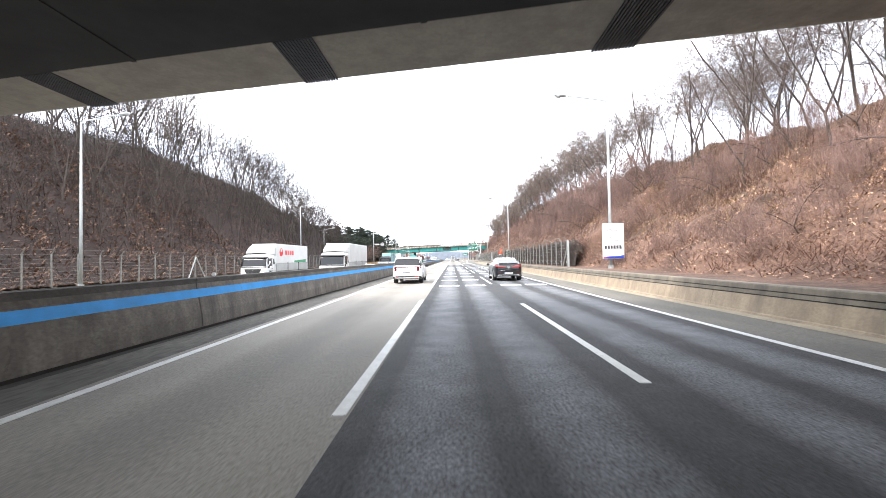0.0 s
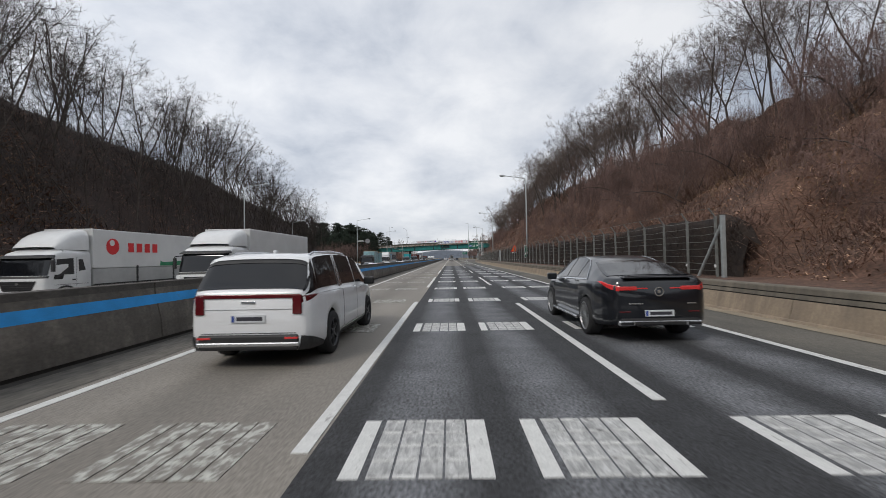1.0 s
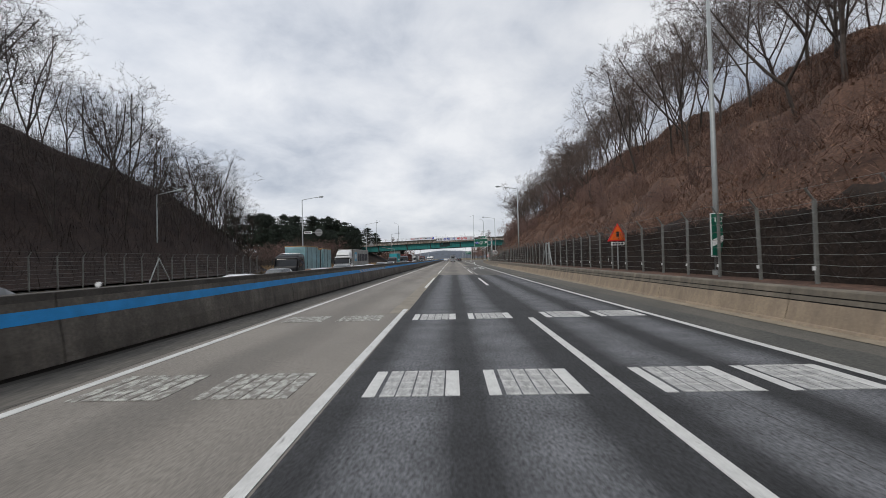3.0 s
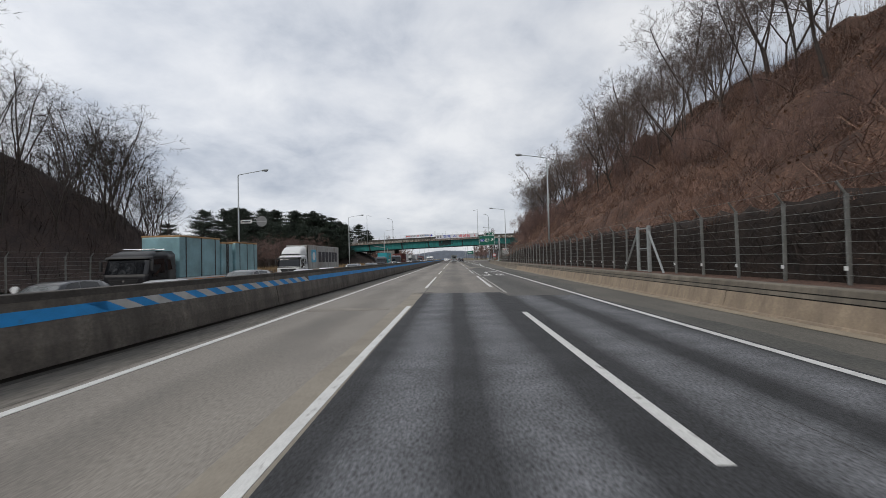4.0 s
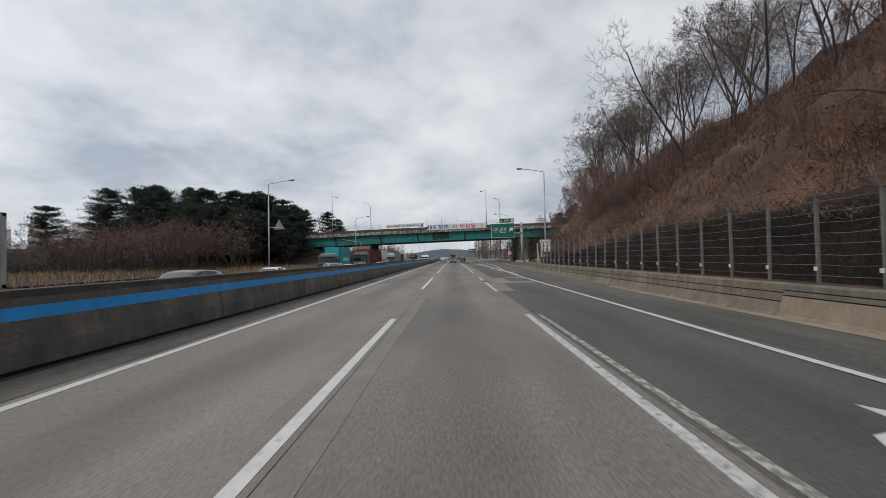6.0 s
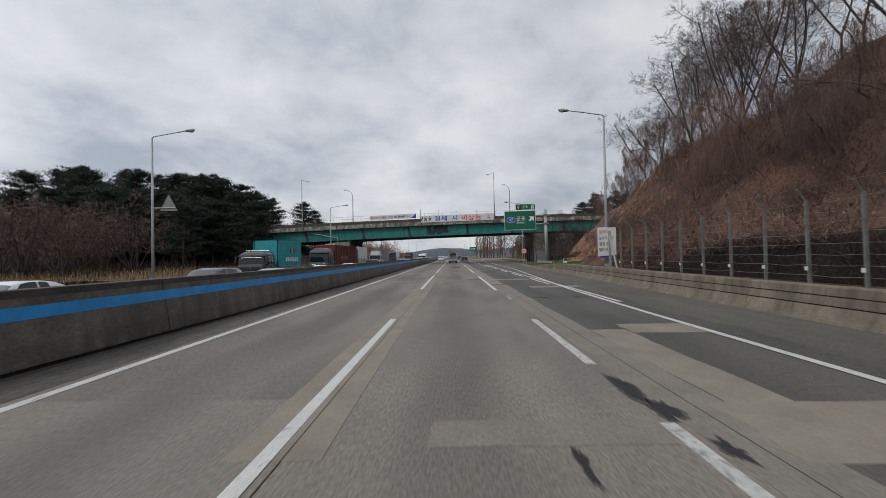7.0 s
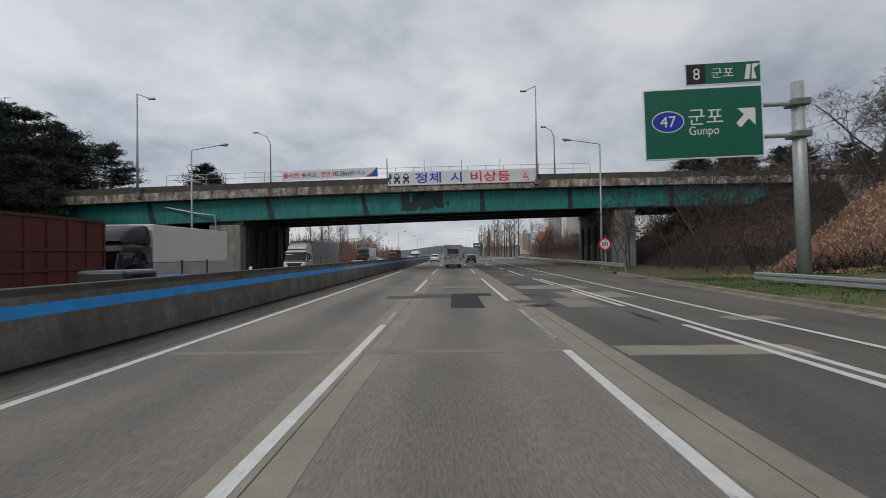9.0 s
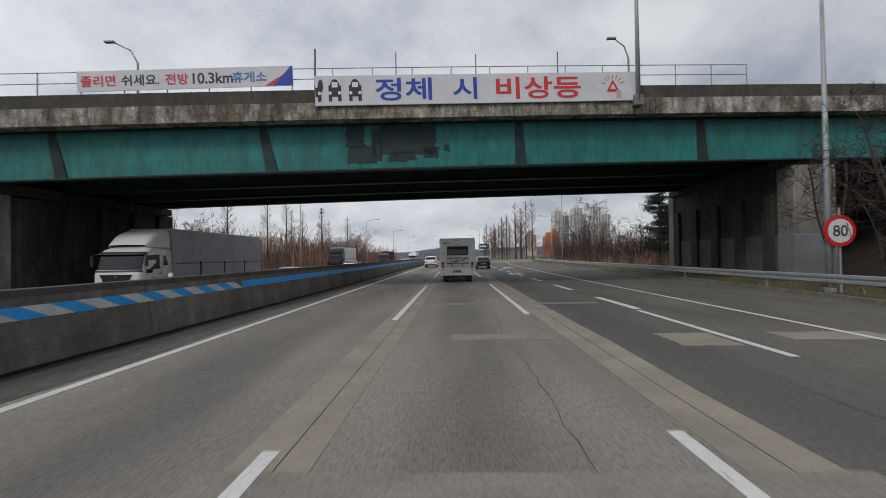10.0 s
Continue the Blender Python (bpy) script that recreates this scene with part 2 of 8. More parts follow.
SIGN_BLUE = mat("sign_blue", (0.012, 0.045, 0.36), 0.45, vary=0.05)
SIGN_BLACK = mat("sign_black", (0.012, 0.012, 0.014), 0.5)
SIGN_RED = mat("sign_red", (0.62, 0.02, 0.025), 0.5, vary=0.06)
SIGN_ORANGE = mat("sign_orange", (0.75, 0.13, 0.01), 0.5, vary=0.06)
SIGN_YELLOW = mat("sign_yellow", (0.72, 0.45, 0.03), 0.5)
SIGN_BACK = mat("sign_back_grey", (0.22, 0.225, 0.23), 0.55, 0.2, vary=0.15, scale=3)
BANNER = mat("banner_cloth", (0.66, 0.67, 0.70), 0.7, vary=0.06, scale=1.2)
TXT_BLUE = mat("letter_blue", (0.03, 0.07, 0.42), 0.6)
TXT_RED = mat("letter_red", (0.62, 0.04, 0.05), 0.6)
TXT_DARK = mat("letter_dark", (0.035, 0.035, 0.045), 0.6)
TXT_SKY = mat("letter_sky_blue", (0.07, 0.2, 0.5), 0.6)
SOIL = mat("leaf_litter_soil", (0.052, 0.029, 0.021), 0.95, vary=0.4, scale=0.5, fine=0.5, fscale=9, bump=0.7, bscale=7, color2=(0.150, 0.083, 0.057))
# leaf litter darkened as shade: behind the fence and under the bridge
SOIL_DARK = mat("shaded_leaf_litter", (0.015, 0.0105, 0.009), 0.95, scale=0.9, fine=0.5, fscale=8, bump=1.0, bscale=5, color2=(0.034, 0.022, 0.016))
# dark copy of the stems: shade among the brush put into the colour
STEM_DARK = mat("shaded_dark_stems", (0.020, 0.015, 0.013), 0.9, scale=0.25, color2=(0.050, 0.034, 0.026), island=0.4)
# twigs darkened to carry the shade of the far bank
TWIG_DARK = mat("shaded_dark_twigs", (0.040, 0.031, 0.027), 0.9, vary=0.25, scale=0.8, per_object=0.3)
FIELD = mat("dry_field", (0.095, 0.078, 0.045), 0.95, scale=0.12, fine=0.4, fscale=5, bump=0.8, bscale=4, color2=(0.155, 0.115, 0.06))
GRASS_GREEN = mat("spring_grass", (0.085, 0.140, 0.036), 0.9, vary=0.35, scale=2, island=0.35)
STEM_BROWN = mat("dead_stems", (0.135, 0.075, 0.055), 0.9, scale=0.22, color2=(0.290, 0.176, 0.130), island=0.45)
STEM_GREY = mat("grey_stems", (0.075, 0.052, 0.042), 0.9, scale=0.25, color2=(0.135, 0.095, 0.075), island=0.4)
STEM_STRAW = mat("straw", (0.20, 0.135, 0.07), 0.9, scale=0.3, color2=(0.30, 0.20, 0.10), island=0.35)
LITTER = mat("dead_leaves", (0.15, 0.08, 0.05), 0.9, scale=1.0, color2=(0.32, 0.20, 0.135), island=0.5)
NOSE_LITTER = mat("pale_dead_leaves", (0.37, 0.215, 0.14), 0.9, scale=1.0, color2=(0.66, 0.46, 0.32), island=0.5)
LITTER_BED = mat("leaf_litter_bed", (0.095, 0.048, 0.032), 0.95, scale=0.8, fine=0.55, fscale=16, bump=1.0, bscale=14, color2=(0.235, 0.132, 0.090))
BARK = mat("bark", (0.066, 0.053, 0.046), 0.9, vary=0.3, scale=3, fine=0.2, fscale=20, per_object=0.3)
TWIG = mat("twigs", (0.125, 0.096, 0.083), 0.9, vary=0.25, scale=0.8, per_object=0.3)
TWIG_RED = mat("reddish_twigs", (0.165, 0.105, 0.090), 0.9, vary=0.25, scale=0.8, per_object=0.3)
NEEDLE = mat("pine_needles", (0.008, 0.017, 0.010), 0.7, scale=0.4, color2=(0.020, 0.033, 0.018), island=0.4, per_object=0.2)
TARP_BLUE = mat("blue_ground_sheet", (0.06, 0.27, 0.66), 0.5, vary=0.25, scale=2, bump=0.8, bscale=4)
WHITE_CAR = mat("white_car_paint", (0.76, 0.77, 0.78), 0.3, vary=0.03, coat=0.8)
BLACK_CAR = mat("black_car_paint", (0.005, 0.006, 0.009), 0.28, vary=0.1, coat=0.8, spec=0.4)
GREY_CAR = mat("grey_car_paint", (0.055, 0.06, 0.065), 0.3, vary=0.05, coat=0.6)
SILVER_CAR = mat("silver_car_paint", (0.42, 0.43, 0.44), 0.3, 0.3, vary=0.05, coat=0.5)
BLUE_CAR = mat("navy_car_paint", (0.014, 0.025, 0.055), 0.3, vary=0.1, coat=0.6)
GLASS = mat("tinted_car_glass", (0.007, 0.008, 0.010), 0.03, vary=0.1, spec=0.45, coat=0.2)
GLASS_LIGHT = mat("windscreen_glass", (0.05, 0.06, 0.062), 0.05, vary=0.2, spec=1.0, coat=0.4)
TRIM = mat("black_plastic_trim", (0.022, 0.022, 0.023), 0.6, vary=0.15)
CHROME = mat("brushed_chrome", (0.55, 0.56, 0.57), 0.25, 0.9, vary=0.05)
TYRE = mat("tyre_rubber", (0.020, 0.020, 0.021), 0.85, vary=0.2, scale=8)
RIM = mat("alloy_rim", (0.33, 0.335, 0.34), 0.35, 0.7, vary=0.08)
RIM_DARK = mat("dark_alloy_rim", (0.07, 0.072, 0.075), 0.4, 0.6, vary=0.1)
RED_LAMP = mat("red_tail_lamp", (0.10, 0.005, 0.008), 0.18, coat=0.6)
RED_BRIGHT = mat("bright_red_lamp", (0.62, 0.035, 0.035), 0.25, coat=0.5)
AMBER = mat("amber_lamp", (0.62, 0.20, 0.03), 0.25, coat=0.5)
CLEAR_LAMP = mat("clear_lamp", (0.6, 0.62, 0.64), 0.2, coat=0.6)
PLATE = mat("number_plate", (0.58, 0.60, 0.62), 0.5)
PLATE_BLUE = mat("plate_blue", (0.03, 0.07, 0.3), 0.5)
VAN_WHITE = mat("camper_white_panel", (0.70, 0.705, 0.70), 0.4, vary=0.04, scale=1.5, fine=0.02, coat=0.2)
TRUCK_WHITE = mat("white_box_panel", (0.62, 0.625, 0.62), 0.45, vary=0.07, scale=0.8, fine=0.04)
TRUCK_SILVER = mat("silver_box_panel", (0.34, 0.35, 0.36), 0.45, 0.2, vary=0.12, scale=0.8)
TRUCK_GREY = mat("box_skirt_grey", (0.36, 0.365, 0.36), 0.5, vary=0.12, scale=1)
CAB_WHITE = mat("white_cab_paint", (0.66, 0.67, 0.67), 0.35, vary=0.04, coat=0.4)
CAB_DARK = mat("dark_cab_paint", (0.035, 0.042, 0.055), 0.35, vary=0.1, coat=0.5)
CAB_BLACK = mat("black_cab_paint", (0.009, 0.009, 0.011), 0.4, vary=0.1, coat=0.15, spec=0.3)
CONT_GREY = streaks(mat("grey_container_paint", (0.42, 0.43, 0.42), 0.55, vary=0.12, scale=0.9, fine=0.06), (0.25, 0.2, 0.16), 0.3)
CONT_TEAL = mat("teal_container_paint", (0.02, 0.29, 0.34), 0.5, vary=0.1, scale=0.9)
CONT_RED = streaks(mat("rust_red_steel", (0.105, 0.020, 0.015), 0.65, vary=0.25, scale=1.0, fine=0.15), (0.09, 0.02, 0.018), 0.6)
SHRINK = mat("pale_blue_sheeting", (0.24, 0.40, 0.44), 0.3, vary=0.3, scale=0.7, fine=0.08, bump=0.6, bscale=2.5)
TIMBER = mat("pale_timber", (0.36, 0.22, 0.10), 0.8, vary=0.2, scale=3, stretch=(1, 1, 6))
PANEL_GREY = mat("scaffold_panel_grey", (0.30, 0.31, 0.32), 0.55, 0.3, vary=0.25, scale=4)
ORANGE = mat("orange_steel", (0.45, 0.10, 0.04), 0.6, vary=0.2)
CHASSIS = mat("chassis_black", (0.022, 0.022, 0.023), 0.75, vary=0.25)
APT_WHITE = mat("apartment_white", (0.62, 0.61, 0.60), 0.8, vary=0.06, scale=0.1)
APT_ORANGE = mat("apartment_terracotta", (0.48, 0.16, 0.06), 0.8, vary=0.08, scale=0.1)
APT_BEIGE = mat("apartment_beige", (0.47, 0.42, 0.37), 0.8, vary=0.06, scale=0.1)
APT_GLASS = mat("apartment_window", (0.10, 0.12, 0.14), 0.25, vary=0.2, scale=0.3)
FAR_HILL = mat("far_wooded_hill", (0.10, 0.115, 0.14), 1.0, vary=0.15, scale=0.01, fine=0.15, fscale=0.06)

# ---- mesh helpers ----


def mesh_of(name, bm, material, smooth=False):
    me = bpy.data.meshes.new(name)
    bm.normal_update()
    bm.to_mesh(me)
    bm.free()
    me.materials.append(material)
    if smooth:
        me.shade_smooth()
    return me


def part(name, bm, material, parent=None, label="", smooth=False):
    ob = new(name, mesh_of(name, bm, material, smooth))
    ob.parent = parent
    return tagged(ob, label)


def thing(name, label, category, group="", kind="", m=None):
    ob = new(name)
    ob.empty_display_size = 0.2
    if m is not None:
        ob.matrix_world = m
    return tagged(ob, label, category, group, kind)


def box(x0, x1, y0, y1, z0, z1, bevel=0.0, bm=None, m=None, segs=2):
    own = bm is None
    bm = bm or bmesh.new()
    t = bmesh.new() if not own or m is not None else bm
    vs = [t.verts.new((x, y, z)) for z in (z0, z1) for y in (y0, y1) for x in (x0, x1)]
    for f in ((0, 2, 3, 1), (4, 5, 7, 6), (0, 1, 5, 4), (1, 3, 7, 5), (3, 2, 6, 7), (2, 0, 4, 6)):
        t.faces.new([vs[i] for i in f])
    if bevel:
        bmesh.ops.bevel(t, geom=list(t.edges), offset=bevel, segments=segs, affect="EDGES", profile=0.5)
    if m is not None:
        bmesh.ops.transform(t, matrix=m, verts=t.verts)
    if t is not bm:
        join(bm, t)
    return bm


def join(bm, other):
    me = bpy.data.meshes.new("tmp")
    other.to_mesh(me)
    other.free()
    bm.from_mesh(me)
    bpy.data.meshes.remove(me)
    return bm


def tube(path, radii, sides=8, bm=None, cap=True):
    """A tube along points, with a radius at each."""
    bm = bm or bmesh.new()
    pts = [Vector(p) for p in path]
    if isinstance(radii, (int, float)):
        radii = [radii] * len(pts)
    rings = []
    for i, (p, r) in enumerate(zip(pts, radii)):
        d = (pts[min(i + 1, len(pts) - 1)] - pts[max(i - 1, 0)]).normalized()
        a = d.orthogonal().normalized() if abs(d.z) > 0.95 else d.cross(Vector((0, 0, 1))).normalized()
        b = d.cross(a)
        rings.append([bm.verts.new(p + r * (math.cos(k * math.tau / sides) * a + math.sin(k * math.tau / sides) * b)) for k in range(sides)])
    for a, b in zip(rings, rings[1:]):
        for k in range(sides):
            bm.faces.new((a[k], a[(k + 1) % sides], b[(k + 1) % sides], b[k]))
    if cap:
        bm.faces.new(rings[0][::-1])
        bm.faces.new(rings[-1])
    return bm


def grid(rows, bm=None, close=False):
    bm = bm or bmesh.new()
    vs = [[bm.verts.new(p) for p in row] for row in rows]
    for a, b in zip(vs, vs[1:]):
        n = len(a)
        for k in range(n if close else n - 1):
            bm.faces.new((a[k], a[(k + 1) % n], b[(k + 1) % n], b[k]))
    return bm


def plate(points, z0, z1, bm=None):
    """A flat slab over an outline of (x, y), counter-clockwise."""
    bm = bm or bmesh.new()
    lo = [bm.verts.new((x, y, z0)) for x, y in points]
    hi = [bm.verts.new((x, y, z1)) for x, y in points]
    n = len(points)
    bm.faces.new(hi)
    bm.faces.new(lo[::-1])
    for k in range(n):
        bm.faces.new((lo[k], lo[(k + 1) % n], hi[(k + 1) % n], hi[k]))
    return bm


def disc(radius, depth, sides=24, m=None, bm=None, inner=0.0):
    """A coin in the xz plane, its face to -y; a ring where inner is given."""
    t = bmesh.new()
    def ring(r, y):
        return [t.verts.new((r * math.cos(k * math.tau / sides), y, r * math.sin(k * math.tau / sides))) for k in range(sides)]
    a, b = ring(radius, 0), ring(radius, depth)
    for k in range(sides):
        t.faces.new((a[k], a[(k + 1) % sides], b[(k + 1) % sides], b[k]))
    if inner:
        c, d = ring(inner, 0), ring(inner, depth)
        for k in range(sides):
            j = (k + 1) % sides
            t.faces.new((a[j], a[k], c[k], c[j]))
            t.faces.new((b[k], b[j], d[j], d[k]))
            t.faces.new((c[j], c[k], d[k], d[j]))
    else:
        t.faces.new(a[::-1])
        t.faces.new(b)
    if m is not None:
        bmesh.ops.transform(t, matrix=m, verts=t.verts)
    return t if bm is None else join(bm, t)


def lettering(text, width, height, material, parent, m, name="lettering", label="", bold=0.0):
    """Words as thin mesh letters, fitted into width x height, standing in the local xz plane with the face to -y."""
    cu = bpy.data.curves.new("text", "FONT")
    cu.body, cu.size, cu.extrude, cu.offset = text, 1.0, 0.004, bold
    tmp = bpy.data.objects.new("text", cu)
    me = bpy.data.meshes.new_from_object(tmp)
    bpy.data.objects.remove(tmp)
    n = len(me.vertices)
    co = np.empty(n * 3)
    me.vertices.foreach_get("co", co)
    co = co.reshape(-1, 3)
    lo, hi = co.min(0), co.max(0)
    x = (co[:, 0] - lo[0]) / (hi[0] - lo[0]) * width - width / 2
    z = (co[:, 1] - lo[1]) / (hi[1] - lo[1]) * height - height / 2
    me.vertices.foreach_set("co", np.stack((x, -co[:, 2], z), 1).ravel())
    me.materials.clear()
    me.materials.append(material)
    me.update()
    ob = new(name, me)
    ob.parent = parent
    ob.matrix_local = m
    return tagged(ob, label)


def smoothstep(a, b, x):
    t = min(1.0, max(0.0, (x - a) / (b - a)))
    return t * t * (3 - 2 * t)


def lerp_table(table, x):
    if x <= table[0][0]:
        return table[0][1]
    for (a, u), (b, v) in zip(table, table[1:]):
        if x <= b:
            return u + (v - u) * (x - a) / (b - a)
    return table[-1][1]


def wavy(x0, x1, y0, y1, rough=0.06, n=7, seed=0):
    """The outline of a patch with broken edges, counter-clockwise."""
    rng = random.Random(seed)
    j = lambda: rng.uniform(-rough, rough)
    pts = [(x0 + (x1 - x0) * k / n, y0 + j()) for k in range(n)]
    pts += [(x1 + j(), y0 + (y1 - y0) * k / n) for k in range(n)]
    pts += [(x1 - (x1 - x0) * k / n, y1 + j()) for k in range(n)]
    pts += [(x0 + j(), y1 - (y1 - y0) * k / n) for k in range(n)]
    return pts

# ---- lie of the land ----
ROAD_END = 1500.0
RIGHT_EDGE = ((-60, 7.35), (70, 7.4), (94, 7.52), (127, 7.8), (150, 8.05), (161, 8.2), (172, 8.5), (190, 9.4), (205, 9.9), (215, 10.6), (225, 11.6), (236, 12.9), (245, 13.9), (262, 14.6), (300, 17.0), (330, 19.5))
EDGE_LINE = ((-60, 5.45), (72, 5.35), (88, 5.12), (100, 5.10), (122, 5.2), (162, 5.24), (172, 5.42), (206, 7.35), (217, 7.5), (232, 7.9), (255, 8.2), (300, 10.0), (340, 14.0), (380, 22.0), (420, 36.0))


def right_foot(y):
    """The bank foot: it steps back at the slogan board and swings off along the exit."""
    return 10.9 + 7.3 * smoothstep(186, 213, y) + 2.6 * math.exp(-((y - 186.0) / 4.5) ** 2)


def right_hill(x, y):
    foot = right_foot(y)
    slope = lerp_table(((-40, 0.62), (50, 0.66), (90, 0.82), (125, 0.93), (165, 0.9), (185, 0.92), (203, 1.25)), y)
    cap = lerp_table(((-40, 9.0), (40, 9.4), (75, 11.5), (110, 13.2), (150, 14.2), (184, 12.0), (206, 7.4), (213, 6.8), (220, 5.8)), y)
    rise = slope * max(0.0, x - foot)
    # the crest rounds off, then climbs gently
    if rise > cap:
        rise = cap + 0.12 * (rise - cap)
    rise = min(rise, max(0.0, 1.05 * (224.5 - y)))
    # dark vertical cut behind the fence
    rise += 1.7 * smoothstep(10.5, 11.3, x) * smoothstep(38, 41, y) * (1 - smoothstep(145, 172, y))
    bumps = noise.noise((x * 0.75, y * 0.6, 0.0)) * 0.32 + noise.noise((x * 0.33, y * 0.3, 5.0)) * 0.75 + noise.noise((x * 0.11, y * 0.11, 3.0)) * 0.8
    bumps += 1.2 * noise.noise((x * 0.36, y * 0.3, 11.0)) + 0.5 * abs(noise.noise((x * 0.95, y * 0.8, 4.0)))
    bumps *= 1 - 0.6 * smoothstep(190, 202, y)
    rise *= (1 - smoothstep(58, 108, x)) * smoothstep(-44, -24, y)
    # a gentle apron of turf leads from the kerb up to the end of the bank
    apron = 0.15 * smoothstep(188, 197, y) * (1 - smoothstep(214, 224, y)) * max(0.0, min(x, foot) - lerp_table(RIGHT_EDGE, y) - 0.5)
    return 0.72 * (1 - smoothstep(180, 214, y)) + rise + apron + bumps * min(1.0, rise * 0.5)


def left_foot(y):
    return lerp_table(((-60, -29.5), (88, -29.5), (110, -30), (128, -30.5), (138, -33), (145, -39), (152, -52), (164, -72), (190, -95)), y)


def left_hill(x, y):
    d = max(0.0, left_foot(y) - x)
    cap = lerp_table(((-60, 15), (30, 17), (80, 20), (110, 17), (122, 13.5), (133, 9.5), (142, 7), (150, 4.5), (165, 2.5), (185, 0.5)), y)
    rise = 0.96 * d
    if rise > cap:
        rise = cap + 0.25 * (rise - cap)
    rise *= (1 - smoothstep(75, 150, -x)) * smoothstep(-58, -30, y)
    bumps = noise.noise((x * 0.3, y * 0.3, 7.0)) * 0.5 + noise.noise((x * 0.08, y * 0.08, 9.0)) * 1.2
    return 0.15 + rise + bumps * min(1.0, rise * 0.4)


def terrain(name, label, f, xs, ys, material):
    rows = [[(x, y, f(x, y)) for x in xs] for y in ys]
    ob = new(name, mesh_of(name, grid(rows), material, True))
    return tagged(ob, label, "ground", kind="structure")


def span(a, b, n):
    return [a + (b - a) * i / n for i in range(n + 1)]


ground = tagged(new("ground", mesh_of("ground", grid([[(x, y, z) for x, z in ((-2500, -0.06), (-400, -0.06), (-27, -0.06), (-24.6, -0.5), (-6.9, -0.5), (-6.6, -0.06), (11, -0.06), (400, -0.06), (2500, -0.06))] for y in (-600, -60, 300, 900, 3500)]), FIELD)),
                "dry brown winter field beside the motorway", "ground", kind="structure")
slope_right = terrain("slope_right", "steep bank of brown leaf litter and dead growth", lambda x, y: right_hill(x, y) if x > lerp_table(RIGHT_EDGE, y) + 0.45 else -0.3,
                      [10.0, 10.5, 10.8, 11.1] + span(11.4, 34, 64) + span(36, 110, 14), span(-45, 230, 420), SOIL)
# bank turned from the sun: its shade is put into the litter colour
slope_left = terrain("slope_left", "wooded bank with leaf litter coloured dark for shade", left_hill,
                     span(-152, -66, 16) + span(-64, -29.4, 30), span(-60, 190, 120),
                     mat("shaded_wooded_litter", (0.020, 0.013, 0.011), 0.95, scale=0.5, fine=0.5, fscale=8, bump=1.0, bscale=5, color2=(0.050, 0.031, 0.025)))

# earth cut behind the fence, overhung by vines; its shade is in the colour
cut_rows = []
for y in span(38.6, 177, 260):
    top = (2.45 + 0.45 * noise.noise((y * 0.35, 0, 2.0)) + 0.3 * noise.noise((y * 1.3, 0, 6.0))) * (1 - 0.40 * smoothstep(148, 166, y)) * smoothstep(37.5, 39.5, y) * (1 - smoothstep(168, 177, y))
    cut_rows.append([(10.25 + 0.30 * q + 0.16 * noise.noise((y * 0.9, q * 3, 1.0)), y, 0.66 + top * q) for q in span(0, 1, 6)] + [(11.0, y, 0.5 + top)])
tagged(new("cut_face", mesh_of("cut_face", grid(cut_rows), SOIL_DARK, True)), "earth cut coloured shade-dark at the foot of the bank", "ground", kind="structure")

# level strip behind the wall
ledge = [[(lerp_table(RIGHT_EDGE, y) + 0.5, y, 0.62 * (1 - smoothstep(183, 214, y)) + 0.06), (11.2 + 0.4 * smoothstep(188, 224, y), y, 0.72 * (1 - smoothstep(180, 214, y)) + 0.03)]
         for y in span(-45, 226, 90)]
lawn = mat("verge_turf", (0.070, 0.095, 0.034), 0.95, scale=0.5, fine=0.4, fscale=9, bump=0.8, bscale=6, color2=(0.13, 0.105, 0.055))
turf = [[(x, y, right_hill(x, y) + 0.03) for x in span(lerp_table(RIGHT_EDGE, y) + 0.5, right_foot(y) - 1.3 * smoothstep(196, 202, y) + 0.6 * noise.noise((y * 0.5, 0, 2.0)), 8)] for y in span(189, 227, 60)]
tagged(new("verge_turf", mesh_of("verge_turf", grid(turf), lawn, True)), "gentle turf of fresh green grass behind the kerb", "ground", kind="structure")
bed = [[(x, y, right_hill(x, y) + 0.05 + 0.09 * noise.noise((x * 1.7, y * 1.7, 3.0))) for x in span(right_foot(y) - 1.9 + 0.8 * noise.noise((y * 0.6, 0, 4.0)), 29, 44)] for y in span(196, 224.4, 80)]
tagged(new("litter_bed", mesh_of("litter_bed", grid(bed), LITTER_BED, True)), "bed of dry orange-brown leaf litter on the bank end", "ground", kind="structure")
tagged(new("verge_right", mesh_of("verge_right", grid(ledge), SOIL, True)), "narrow earth ledge behind the kerb wall", "ground", kind="structure")
verge_pts = [(lerp_table(RIGHT_EDGE, y) + 0.3, y) for y in span(205, 330, 20)] + [(60, 330), (60, 205)]
tagged(new("verge_beyond", mesh_of("verge_beyond", plate(verge_pts[::-1], -0.05, 0.05), mat("verge_grass", (0.075, 0.062, 0.032), 0.95, scale=0.3, fine=0.4, fscale=6, bump=0.8, bscale=5, color2=(0.075, 0.085, 0.032)))),
       "verge of thin dry and green grass", "ground", kind="structure")

# ---- carriageways ----
road = thing("road", "three-lane motorway carriageway of concrete and asphalt", "road", kind="structure")


def strip(name, xa, xb, ya, yb, z, material, label="", n=1):
    return part(name, grid([[(xa, y, z), (xb, y, z)] for y in span(ya, yb, n)]), material, road, label)


strip("lane_slab", -6.3, -1.5, -60, 157.5, 0.0, SLAB, "beige concrete lane slab")
strip("lane_slab", -6.3, -1.5, 157.5, ROAD_END, 0.0, SLAB_OLD, "grey concrete lane slab")
